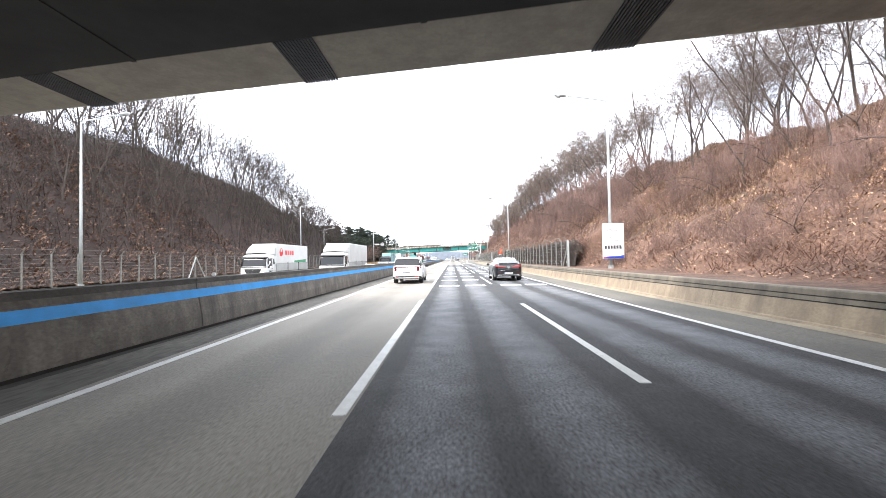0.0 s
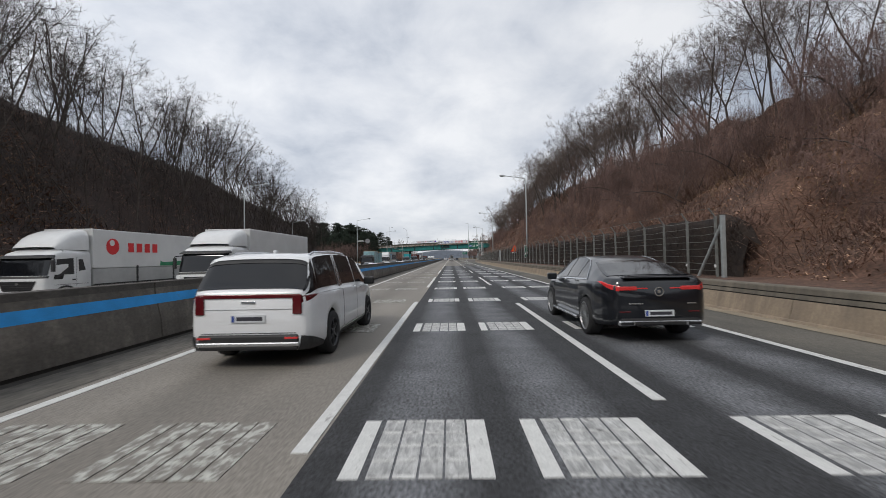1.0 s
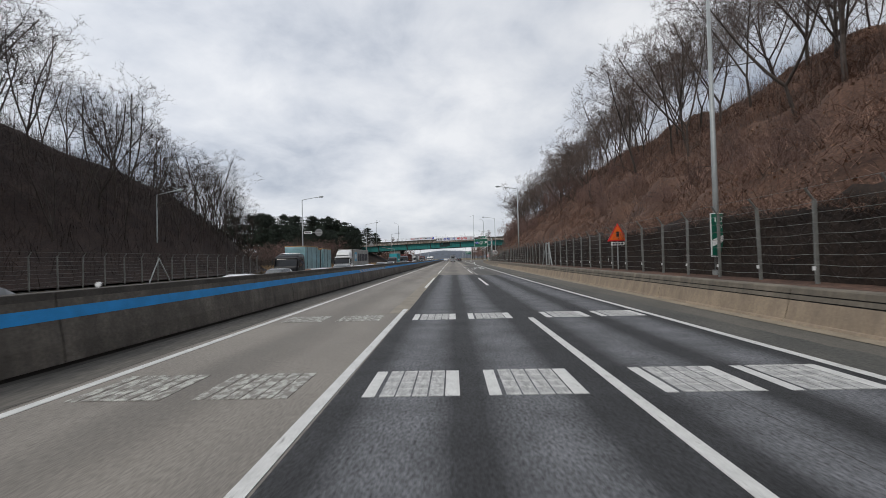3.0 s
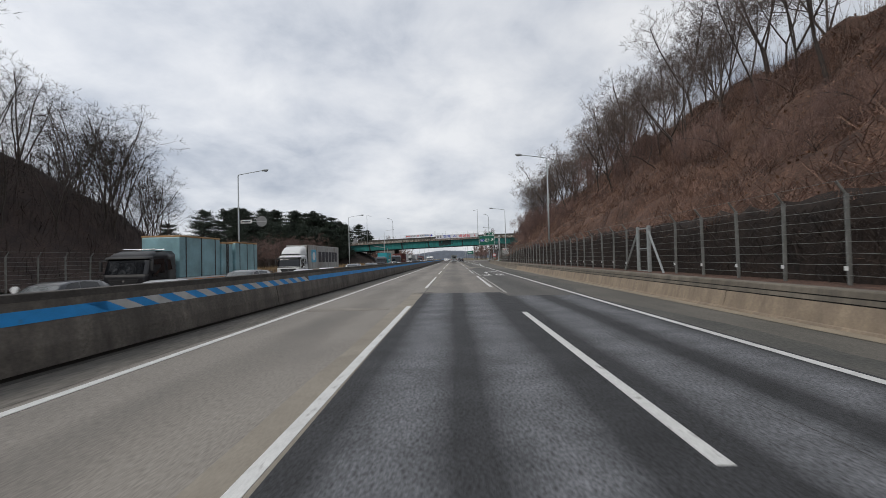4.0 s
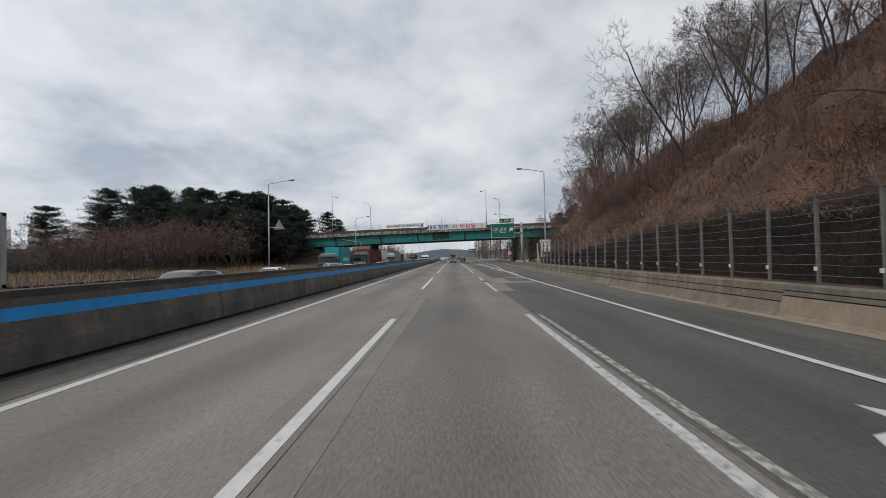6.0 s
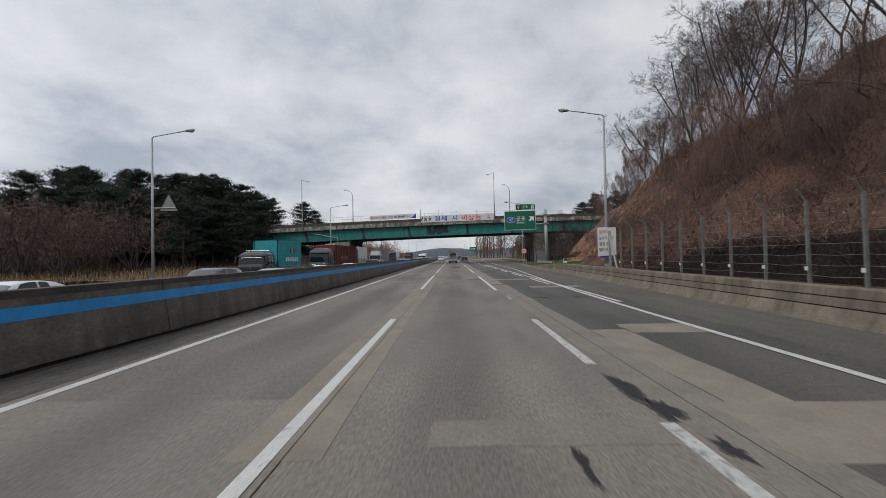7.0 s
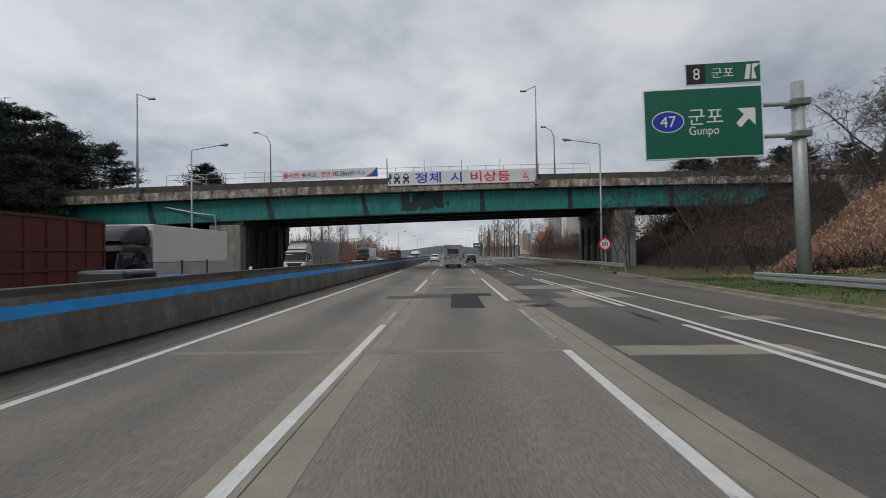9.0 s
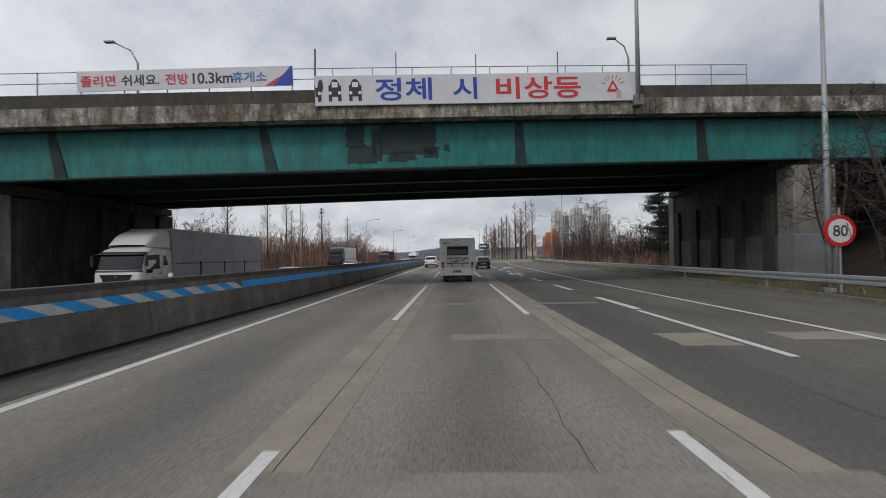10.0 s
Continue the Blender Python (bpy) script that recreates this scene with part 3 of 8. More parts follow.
part("asphalt_layer", plate([(-1.5, -60), (5.3, -60), (5.3, 104.2), (3.4, 104.35), (2.25, 104.4), (2.2, 105.2), (2.1, 106.3), (0.4, 106.4), (-1.5, 106.5)], -0.1, 0.004), ASPHALT, road, "dark asphalt over the middle and slow lane")
strip("lane_slab", -1.5, 2.2, 104, ROAD_END, 0.0, SLAB_OLD, "grey concrete lane slab")
strip("lane_slab", 2.2, 5.3, 104, ROAD_END, 0.0, SLAB_SLOW, "darker grey-olive slow lane slab")
part("shoulder", grid([[(5.3, y, 0.0), (max(5.4, lerp_table(RIGHT_EDGE, y) + 0.1), y, 0.0)] for y in span(-60, 330, 130)]), SHOULDER, road, "brownish worn hard shoulder")
part("shoulder", grid([[(5.3, y, 0.0), (9.0, y, 0.0)] for y in span(330, ROAD_END, 10)]), SHOULDER, road, "brownish worn hard shoulder")
for seed, (ya, yb_, w0, w1) in enumerate(((56, 104, 0.12, 0.95), (104, 152, 0.25, 1.35), (152, 182, 0.15, 0.7))):
    rows = []
    for y in span(ya, yb_, int((yb_ - ya) * 2)):
        e = lerp_table(EDGE_LINE, y)
        k = smoothstep(ya, ya + 8, y) * (1 - smoothstep(yb_ - 8, yb_, y))
        rows.append([(e + w0, y, 0.003), (e + w0 + 0.02 + k * max(0.05, w1 - w0 + 0.35 * noise.noise((seed, y * 0.3, 0)) + 0.18 * noise.noise((seed, y * 1.4, 4))), y, 0.003)])
    part("grime_strip", grid(rows), GRIME, road, "dark grime along the edge of the shoulder")
ramp_rows = []
for k in range(25):
    a = k / 24
    cy, cx = 318 + 150 * a, 12 + 95 * a ** 2.2
    ramp_rows.append([(cx - 6.5 + 2 * a, cy, 0.012), (cx + 8, cy - 10 * a, 0.012)])
part("exit_ramp", grid(ramp_rows), SLAB_OLD, road, "grey exit ramp that curves away")
opposite = thing("opposite_road", "oncoming motorway carriageway of grey concrete", "road", kind="structure")
LOW = -0.45
part("lane_slab", grid([[(-24.6, y, LOW), (-6.9, y, LOW)] for y in span(-60, ROAD_END, 12)]), SLAB_OLD, opposite)
for x in (-10.6, -14.2, -17.8):
    for k in range(24):
        part("lane_dash", plate([(x - 0.07, 5 + 20 * k), (x + 0.07, 5 + 20 * k), (x + 0.07, 15 + 20 * k), (x - 0.07, 15 + 20 * k)], LOW + 0.001, LOW + 0.006), PAINT, opposite)
for x in (-7.4, -21.4):
    part("edge_line", plate([(x - 0.08, -60), (x + 0.08, -60), (x + 0.08, 700), (x - 0.08, 700)], LOW + 0.001, LOW + 0.006), PAINT, opposite)

# painted lines of this carriageway
part("edge_line", plate([(-5.18, -60), (-5.02, -60), (-5.02, 900), (-5.18, 900)], 0.001, 0.007), PAINT, road, "white edge line beside the median")


def ribbon(table, ya, yb, width, z=0.007, shift=0.0, n=60):
    rows = [[(lerp_table(table, y) + shift - width / 2, y, z), (lerp_table(table, y) + shift + width / 2, y, z)] for y in span(ya, yb, n)]
    return grid(rows)


part("edge_line", ribbon(EDGE_LINE, -60, 420, 0.17, 0.013), PAINT, road, "white edge line that swings out along the exit lane")
for k in range(7):
    y0 = 176 + 9.0 * k
    part("exit_dash", plate([(5.24, y0), (5.39, y0), (5.39, y0 + 5.6), (5.24, y0 + 5.6)], 0.001, 0.008), PAINT, road)
part("exit_line", plate([(5.56, 167), (5.71, 167), (5.77, 172), (5.72, 226), (5.57, 226), (5.62, 172)], 0.001, 0.008), PAINT, road)
for k in range(22):
    y0 = 236 + 7.0 * k
    part("exit_dash", plate([(5.3, y0), (5.55, y0), (5.55, y0 + 3.5), (5.3, y0 + 3.5)], 0.001, 0.008), PAINT, road)
# lane dashes: ten metres of paint in twenty
LANE_L = ((-14, -2), (6.3, 18.4), (26.7, 38.9), (46.7, 59.2), (67, 79), (89, 101.3), (110.4, 124.3), (130.8, 141.5), (152, 163.7), (173.9, 188.5), (194.5, 209), (218, 226.8), (234.2, 247))
LANE_R = ((-13, -3), (7.3, 16.6), (27.9, 37.9), (47.6, 57.8), (67.4, 76.5), (90, 99.1), (109.9, 123.6), (131, 142), (150, 156.7), (158.9, 163.3), (172.4, 186), (192.8, 206.2), (213.9, 227.2), (235.1, 247.6))
BEYOND = tuple((256 + 20 * k, 267 + 20 * k) for k in range(14))
for a, b in LANE_L + BEYOND:
    part("lane_dash", plate([(-1.68, a), (-1.53, a), (-1.53, b), (-1.68, b)], 0.001, 0.010), PAINT, road)
for a, b in LANE_R + BEYOND:
    part("lane_dash", plate([(1.93, a), (2.08, a), (2.08, b), (1.93, b)], 0.001, 0.010), PAINT_WORN if 125 < a < 160 else PAINT, road)
# the worn second line of the diverging stretch
for x, a, b in ((2.28, 106, 122), (2.28, 124, 142), (2.06, 168.2, 169.6), (1.98, 188.4, 192.7), (2.0, 207.2, 211.5), (-1.66, 209.3, 211.2)):
    part("old_lane_line", plate([(x, a), (x + 0.12, a), (x + 0.12, b), (x, b)], 0.001, 0.006), PAINT_GONE, road, "worn old white line")

# rumble blocks: six bars each, in rows across the lanes


def rumble_block(w, edge, middle, bar):
    """Two bright edge bars, four worn bars between them, and bright ribs across."""
    bm = bmesh.new()
    n, depth = 6, 1.12
    for k in range(n):
        x0 = w * k / n + (0.010 if k else 0)
        x1 = w * (k + 1) / n - (0.045 if k == 0 else 0.010)
        lo = len(bm.faces)
        plate([(x0, 0), (x1, 0), (x1, depth), (x0, depth)], 0.001, 0.0075, bm)
        bm.faces.ensure_lookup_table()
        for f in bm.faces[lo:]:
            f.material_index = 0 if k in (0, n - 1) else 1
    for j in range(5):
        y0 = (depth - 0.055) * j / 4
        for k in range(1, n - 1):
            x0, x1 = w * k / n + 0.012, w * (k + 1) / n - 0.012
            lo = len(bm.faces)
            plate([(x0, y0), (x1, y0), (x1, y0 + 0.055), (x0, y0 + 0.055)], 0.001, 0.010, bm)
            bm.faces.ensure_lookup_table()
            for f in bm.faces[lo:]:
                f.material_index = 2
    me = mesh_of("rumble_block", bm, edge)
    me.materials.append(middle)
    me.materials.append(bar)
    return me


BAR_WORN = worn(mat("scraped_road_paint", (0.50, 0.50, 0.49), 0.65, vary=0.2, scale=5, fine=0.25, fscale=60), (0.27, 0.27, 0.265), 16, 0.52, 0.12, (1, 0.25, 1))
block_mesh, block_old = rumble_block(1.19, PAINT, BAR_WORN, PAINT_WORN), rumble_block(1.19, PAINT_GONE, PAINT_GONE, PAINT_GONE)
for row in range(9):
    y = 26.27 + 6.28 * row
    for x in (-4.82, -3.25, -1.17, 0.36, 2.44, 3.9):
        ob = new("rumble_block", block_old if x < -2 else block_mesh)
        ob.parent = road
        ob.location = (x, y, 0.0)

# repairs, joints and stains in the surface
# long strips along the joints
STRIPS = (
    (-2.02, -1.5, 78, 107, PATCH_TAN),
    (-1.95, -1.12, 112, 152, PATCH_FAINT), (-1.95, -1.15, 156, 186, PATCH_TAN), (-1.9, -1.1, 190, 214.8, PATCH_TAN), (-1.85, -1.15, 217, 262, PATCH_TAN),
    (2.15, 2.9, 150, 176, PATCH_FAINT), (2.12, 2.85, 176.5, 213, PATCH_TAN), (2.15, 2.9, 214, 260, PATCH_TAN),
)
# patches across a lane
CROSS_TAN = (
    (-5.15, -1.62, 61.95, 62.6, PATCH_TAN), (-4.9, -2.2, 100.4, 101.1, PATCH_FAINT), (2.7, 5.1, 155.9, 157.25, PATCH_TAN), (2.92, 3.65, 157.2, 161.75, PATCH_TAN),
    (3.7, 5.3, 161.35, 162.45, PATCH_TAN), (3.9, 6.4, 173.7, 174.7, PATCH_TAN), (2.9, 5.0, 180.4, 181.5, PATCH_TAN), (4.27, 5.2, 193.35, 194.2, PATCH_TAN),
    (2.85, 3.7, 198.85, 199.95, PATCH_TAN), (2.9, 6.0, 205.8, 206.5, PATCH_TAN), (3.6, 4.8, 211.9, 214.4, PATCH_FAINT), (6.8, 8.1, 209.2, 209.85, PATCH_TAN),
    (3.2, 6.5, 218.6, 220.6, PATCH_TAN), (4.4, 6.8, 214.6, 216.8, PATCH_TAN), (4.05, 5.12, 230.85, 232.05, PATCH_TAN), (6.35, 8.4, 231.3, 232.1, PATCH_TAN),
)
# older patches
CROSS_FAINT = (
    (-4.95, -1.4, 180.4, 181.1, PATCH_FAINT), (-1.0, 2.0, 180.5, 181.1, PATCH_FAINT), (-1.0, 2.0, 219.8, 220.8, PATCH_FAINT), (-4.9, -1.0, 220.0, 220.6, PATCH_FAINT),
    (-0.25, 1.9, 156.25, 156.8, PATCH_FAINT), (-2.2, 2.3, 193.7, 194.4, PATCH_FAINT), (-5.0, 2.0, 206.1, 206.32, PATCH_FAINT), (-0.1, 1.95, 231.55, 232.1, PATCH_FAINT),
    (-0.7, 4.8, 237.55, 237.9, PATCH_FAINT), (-2.05, 3.1, 225.85, 226.45, PATCH_FAINT), (-5.15, -4.05, 125.5, 126.05, PATCH_FAINT),
)
# black patches
ASPHALT_PATCHES = (
    (0.02, 1.05, 212.0, 215.75, PATCH_BLACK), (0.0, 1.62, 215.75, 216.68, PATCH_BLACK),
)
# stains
STAINS = (
    (-2.55, 0.0, 215.0, 216.0, PATCH_DARK), (-1.4, 0.0, 216.0, 216.7, PATCH_DARK), (1.05, 2.05, 181.5, 182.05, PATCH_DARK),
)
# broken-out hollows: centre, half width, half length
HOLLOWS = (
    (3.34, 168.8, 0.27, 0.22), (4.75, 168.76, 0.32, 0.17), (3.38, 193.92, 0.2, 0.14), (2.95, 212.4, 0.5, 0.42), (4.95, 210.0, 0.14, 0.9), (3.15, 215.8, 0.4, 0.2), (3.3, 221.7, 0.42, 0.5),
    (2.06, 157.8, 0.12, 0.55), (2.14, 157.05, 0.13, 0.4), (2.26, 156.15, 0.08, 0.26), (-1.45, 106.8, 0.45, 0.2), (0.97, 155.9, 0.05, 0.35), (1.62, 181.8, 0.3, 0.15),
)
REPAIRS = STRIPS + CROSS_TAN + CROSS_FAINT + ASPHALT_PATCHES + STAINS
for i, (x0, x1, y0, y1, m) in enumerate(REPAIRS):
    long = y1 - y0 > 12
    z = 0.0042 + 0.0001 * i
    part("road_repair", plate(wavy(x0, x1, y0, y1, 0.03 if m in (PATCH_TAN, PATCH_FAINT) or y0 > 210 else 0.055, 16 if long else 7, i), -0.02, z), m, road,
         {PATCH_TAN: "tan concrete repair strip", PATCH_BLACK: "black asphalt patch"}.get(m, "dark stain on the slab"))
part("joint", plate([(-1.458, 107), (-1.446, 107), (-1.446, 420), (-1.458, 420)], -0.01, 0.0065), JOINT, road)
part("joint", plate([(2.51, 150), (2.521, 150), (2.521, 420), (2.51, 420)], -0.01, 0.0068), JOINT, road)
for i, (x, y, w, h) in enumerate(HOLLOWS):
    for grow_by, m, z, nm in ((1.12, PATCH_DARK, 0.0068, "hollow_rim"), (0.9, PATCH_BLACK, 0.0078, "hollow")):
        pts = []
        for k in range(36):
            a = k * math.tau / 36
            q = grow_by * (0.85 + 0.5 * noise.noise((math.cos(a) * 1.6 + i, math.sin(a) * 1.6, i * 3.1)) + 0.45 * noise.noise((math.cos(a) * 5.5, math.sin(a) * 5.5 + i, grow_by)))
            pts.append((x + w * q * math.cos(a), y + h * q * math.sin(a)))
        part(nm, plate(pts, -0.02, z), m, road, "broken dark hollow in the slab")
# cracks that wander along the lane
for x, ya, yb, seed in ((1.05, 226, 236, 1), (3.2, 40, 62, 2), (4.2, 222, 229, 5), (3.1, 62, 96, 6)):
    rng = random.Random(seed)
    px, rows = x, []
    for y in span(ya, yb, 30):
        px += rng.uniform(-0.05, 0.05)
        w = rng.uniform(0.002, 0.006)
        rows.append([(px - w, y, 0.0072), (px + w, y, 0.0072)])
    part("crack", grid(rows), JOINT, road)
# road lettering and turn arrow before the exit
# strokes of the two painted syllables: outlines of (x, y)
letters = new("road_lettering")
letters.parent = road
for stroke in (((2.68, 127.60), (3.24, 127.56), (3.20, 126.06), (3.37, 126.05), (3.43, 127.78), (2.70, 127.83)),
               ((2.68, 125.79), (3.46, 125.75), (3.44, 125.91), (2.67, 125.94)), ((3.01, 125.01), (3.17, 125.00), (3.14, 125.74), (2.99, 125.74)),
               ((2.73, 124.57), (3.41, 124.54), (3.42, 124.73), (2.90, 124.75), (2.86, 125.45), (2.70, 125.46)),
               ((3.78, 127.57), (4.69, 127.50), (4.72, 127.67), (3.78, 127.75)), ((3.87, 125.91), (4.03, 125.90), (4.10, 127.55), (3.92, 127.56)),
               ((4.29, 125.88), (4.45, 125.87), (4.52, 127.51), (4.36, 127.53)), ((3.78, 125.73), (4.59, 125.69), (4.61, 125.86), (3.79, 125.91)),
               ((4.06, 124.71), (4.21, 124.70), (4.26, 125.38), (4.10, 125.39)), ((3.82, 124.52), (4.53, 124.50), (4.56, 124.70), (3.81, 124.74))):
    part("stroke", plate(stroke, 0.002, 0.010), PAINT, letters)
arrow = [(-0.14, 0), (0.14, 0), (0.14, 2.75), (0.26, 3.15), (0.75, 3.45), (0.72, 2.75), (1.55, 3.95), (0.75, 5.05), (0.72, 4.45), (0.2, 4.3), (-0.08, 3.75)]
for ax, ay in ((3.4, 129.8), (4.9, 258.0), (6.4, 276)):
    part("turn_arrow", plate([(x + ax, y + ay) for x, y in arrow], 0.002, 0.010), PAINT, road, "white painted right-turn arrow")

# ---- median barrier ----
median = thing("median_barrier", "soot-stained concrete median barrier with a blue painted band", "barrier", kind="structure")
PROFILE = ((-6.47, 0.0), (-6.47, 0.065), (-6.43, 0.075), (-6.455, 0.40), (-6.53, 0.78), (-6.575, 0.99), (-6.60, 1.235), (-6.90, 1.235), (-6.925, 0.99), (-6.97, 0.78), (-7.05, 0.4), (-7.08, 0.07), (-7.15, -0.45))


def barrier_piece(ya, yb, lo, hi, grow=0.0):
    pts = [(x + grow, z) for x, z in PROFILE[lo:hi]]
    return grid([[(x, y, z) for x, z in pts] for y in (ya, yb)])


seg = barrier_piece(0, 9.97, 0, len(PROFILE))
for side in (0, 9.97):
    seg.faces.new([seg.verts.new((x, side, z)) for x, z in (PROFILE if side else PROFILE[::-1])])
seg_mesh = mesh_of("segment", seg, BARRIER)
cap_mesh = mesh_of("cap", box(-6.925, -6.588, 0, 9.975, 1.0, 1.242, 0.010), BARRIER_TOP)
for k in range(46):
    y = -58 + 10 * k
    for nm, me in (("segment", seg_mesh), ("cap", cap_mesh)):
        ob = new(nm, me)
        ob.parent, ob.location = median, (0, y, 0)
part("far_run", barrier_piece(402, 1400, 0, len(PROFILE)), BARRIER, median)


def face_x(z):
    return lerp_table([(b, a) for a, b in PROFILE[2:7]], z)


def band_rows(ya, yb, z0, z1, lean=0.0):
    return [[(face_x(z0) + 0.005, y, z0), (face_x((z0 + z1) / 2) + 0.006, y + lean / 2, (z0 + z1) / 2), (face_x(z1) + 0.005, y + lean, z1)] for y in (ya, yb)]


for ya, yb in ((-58, 94.5), (105.5, 224.6), (236, 900)):
    part("blue_band", grid(band_rows(ya, yb, 0.785, 0.985)), BLUE, median, "blue painted band")
for ya, yb in ((94.5, 105.5), (224.6, 236)):
    n = 24
    for k in range(n):
        d = (yb - ya) / n
        a = ya + d * k
        part("band_stripe", grid(band_rows(a + 0.002, a + d - 0.002, 0.785, 0.985, -0.45)), (BLUE, BAND_WHITE)[k % 2], median)
tick = disc(0.055, 0.03, 12, Matrix.Rotation(radians(0), 4, "X"))
tick_mesh = mesh_of("reflector", tick, SIGN_WHITE)
for k in range(22):
    ob = new("reflector", tick_mesh)
    ob.parent, ob.location = median, (-6.75, 13 + 20 * k, 1.30)
rng = random.Random(5)
for k in range(26):
    y = rng.uniform(0, 260)
    z1 = rng.uniform(0.3, 0.78)
    w = rng.uniform(0.006, 0.014)
    part("crack", grid([[(face_x(z1 * q) + 0.004, y + 0.05 * math.sin(q * 7 + k), z1 * q), (face_x(z1 * q) + 0.004, y + w + 0.05 * math.sin(q * 7 + k), z1 * q)] for q in (0.35, 0.5, 0.65, 0.8, 1.0)]), JOINT, median)
part("foot_gap", grid([[(-6.462, y, 0.0), (-6.462, y, 0.066)] for y in (-58, 400)]), GROOVE, median, "dark gap under the barrier foot")
part("gutter_dirt", grid([[(-6.47, y, 0.005), (-5.95, y, 0.005), (-5.33 + 0.10 * noise.noise((0, y * 0.25, 0)) + 0.06 * noise.noise((3, y * 1.1, 0)), y, 0.005)] for y in span(-58, 300, 300)]),
     mat("gutter_dirt", (0.070, 0.066, 0.059), 0.95, scale=0.7, stretch=(1, 0.3, 1), fine=0.3, fscale=12, color2=(0.150, 0.138, 0.120)), median, "dark dirt along the foot")
part("foot_dirt", grid([[(-6.468, y, 0.009), (-6.27 + 0.09 * noise.noise((5, y * 0.4, 0)), y, 0.009)] for y in span(-58, 300, 220)]),
     mat("foot_dirt", (0.026, 0.024, 0.021), 0.95, scale=0.9, fine=0.3, fscale=12, color2=(0.062, 0.057, 0.050)), median, "black grit against the barrier")

# ---- right-hand kerb wall ----
wall = thing("kerb_wall", "low tan concrete wall with a grooved cap along the shoulder", "wall", kind="structure")


def wall_h(y):
    return 0.68 * (1 - smoothstep(188, 214, y)) + 0.13


def wall_run(prof, ya, yb, n):
    rows = []
    for y in span(ya, yb, n):
        e = lerp_table(RIGHT_EDGE, y)
        h = wall_h(y)
        rows.append([(e + dx, y, z * h) for dx, z in prof])
    return grid(rows)


for k in range(46):
    ya, yb = -45 + 6 * k, -45 + 6 * k + 5.985
    n = 3 if ya < 150 else 4
    # below the cap run two grooves; past the lamp post the wall is laid in three equal courses
    g1, g2 = (0.63, 0.785) if ya < 138 else (0.43, 0.71)
    part("wall_panel", wall_run(((0.0, 0), (0.03, 0.085), (0.08, 0.10), (0.20, g1)), ya, yb, n), WALL if ya < 138 else WALL_BLOCK, wall)
    part("groove", wall_run(((0.20, g1), (0.235, g1 + 0.004), (0.235, g1 + 0.03), (0.205, g1 + 0.034)), ya, yb, n), GROOVE, wall)
    part("cap_stone", wall_run(((0.205, g1 + 0.034), (0.225, g2)), ya, yb, n), WALL_CAP if ya < 138 else WALL_BLOCK, wall)
    part("groove", wall_run(((0.225, g2), (0.26, g2 + 0.004), (0.26, g2 + 0.026), (0.23, g2 + 0.03)), ya, yb, n), GROOVE, wall)
    part("cap_stone", wall_run(((0.23, g2 + 0.03), (0.245, 0.965), (0.27, 1.0), (0.60, 1.0), (0.61, 0.6)), ya, yb, n), WALL_CAP if ya < 138 else WALL_BLOCK, wall)
part("gutter", grid([[(lerp_table(RIGHT_EDGE, y) - 0.34, y, 0.011), (lerp_table(RIGHT_EDGE, y) + 0.05, y, 0.02)] for y in span(-45, 152, 100)]),
     mat("gutter_concrete", (0.27, 0.225, 0.165), 0.9, vary=0.2, scale=1.2, fine=0.15), wall, "tan concrete gutter strip")
part("far_kerb", wall_run(((0.0, 0), (0.02, 1.0), (0.2, 1.05), (0.22, 0)), 231.5, 330, 40), WALL_CAP, wall)

# ---- fences ----


def fence(name, label, x, ys, z0, height, arm, dirn=-1):
    """Posts at the given ys with an outward arm on each, and nine wires."""
    f = thing(name, label, "fence", kind="structure")
    post_me = mesh_of("post", box(-0.045, 0.045, -0.03, 0.03, 0, height, 0.006), STEEL_OLD)
    arm_me = mesh_of("post_arm", tube([(0, 0, height - 0.03), (dirn * arm, 0, height + arm * 1.3)], 0.030, 6), STEEL_OLD)
    clip_me = mesh_of("clip", box(-0.06, -0.045, -0.02, 0.08, 0.40, 0.51), SIGN_WHITE)
    rng = random.Random(len(ys))
    for y in ys:
        lean = pose(x, y, z0, rng.uniform(-1.2, 1.2), rng.uniform(-1.0, 1.0), 0)
        for nm, me in (("post", post_me), ("post_arm", arm_me)) + ((("clip", clip_me),) if name == "roadside_fence" else ()):
            ob = new(nm, me)
            ob.parent, ob.matrix_local = f, lean
    for k in range(9):
        z = z0 + 0.0 + 0.28 * k
        pts = []
        for a, b in zip(ys, ys[1:]):
            pts += [(x - 0.03, a, z), (x - 0.03, (a + b) / 2, z - rng.uniform(0.005, 0.045))]
        part("wire", tube(pts + [(x - 0.03, ys[-1], z)], 0.007, 4), STEEL_OLD, f)
    part("wire", tube([(x + dirn * arm, y, z0 + height + arm * 1.3) for y in ys], 0.006, 4), STEEL_OLD, f)
    return f


FX, FZ = 9.75, 0.68
# stretches of evenly spaced posts: start, end, spans
FENCE_RUNS = ((39.2, 64.34, 13), (64.34, 97.38, 16), (97.38, 105.5, 4), (110.72, 118.43, 4), (118.43, 129.16, 6), (129.16, 138.32, 5), (138.32, 162.74, 14), (162.74, 177.25, 9))
FENCE_YS = sorted({round(y, 2) for a, b, n in FENCE_RUNS for y in span(a, b, n)})
fh = 2.32
rf = fence("roadside_fence", "grey steel post and wire fence along the bank foot", FX, FENCE_YS, FZ, fh, 0.24)
for y, end in ((38.8, 1.5), (178.9, -1.5), (107.98, -1.7), (109.22, 1.6)):
    part("brace", tube([(FX - 0.02, y, FZ + fh - 0.25), (FX - 0.12, y + end, FZ - 0.1)], 0.055, 6), STEEL, rf, "slanting steel brace")
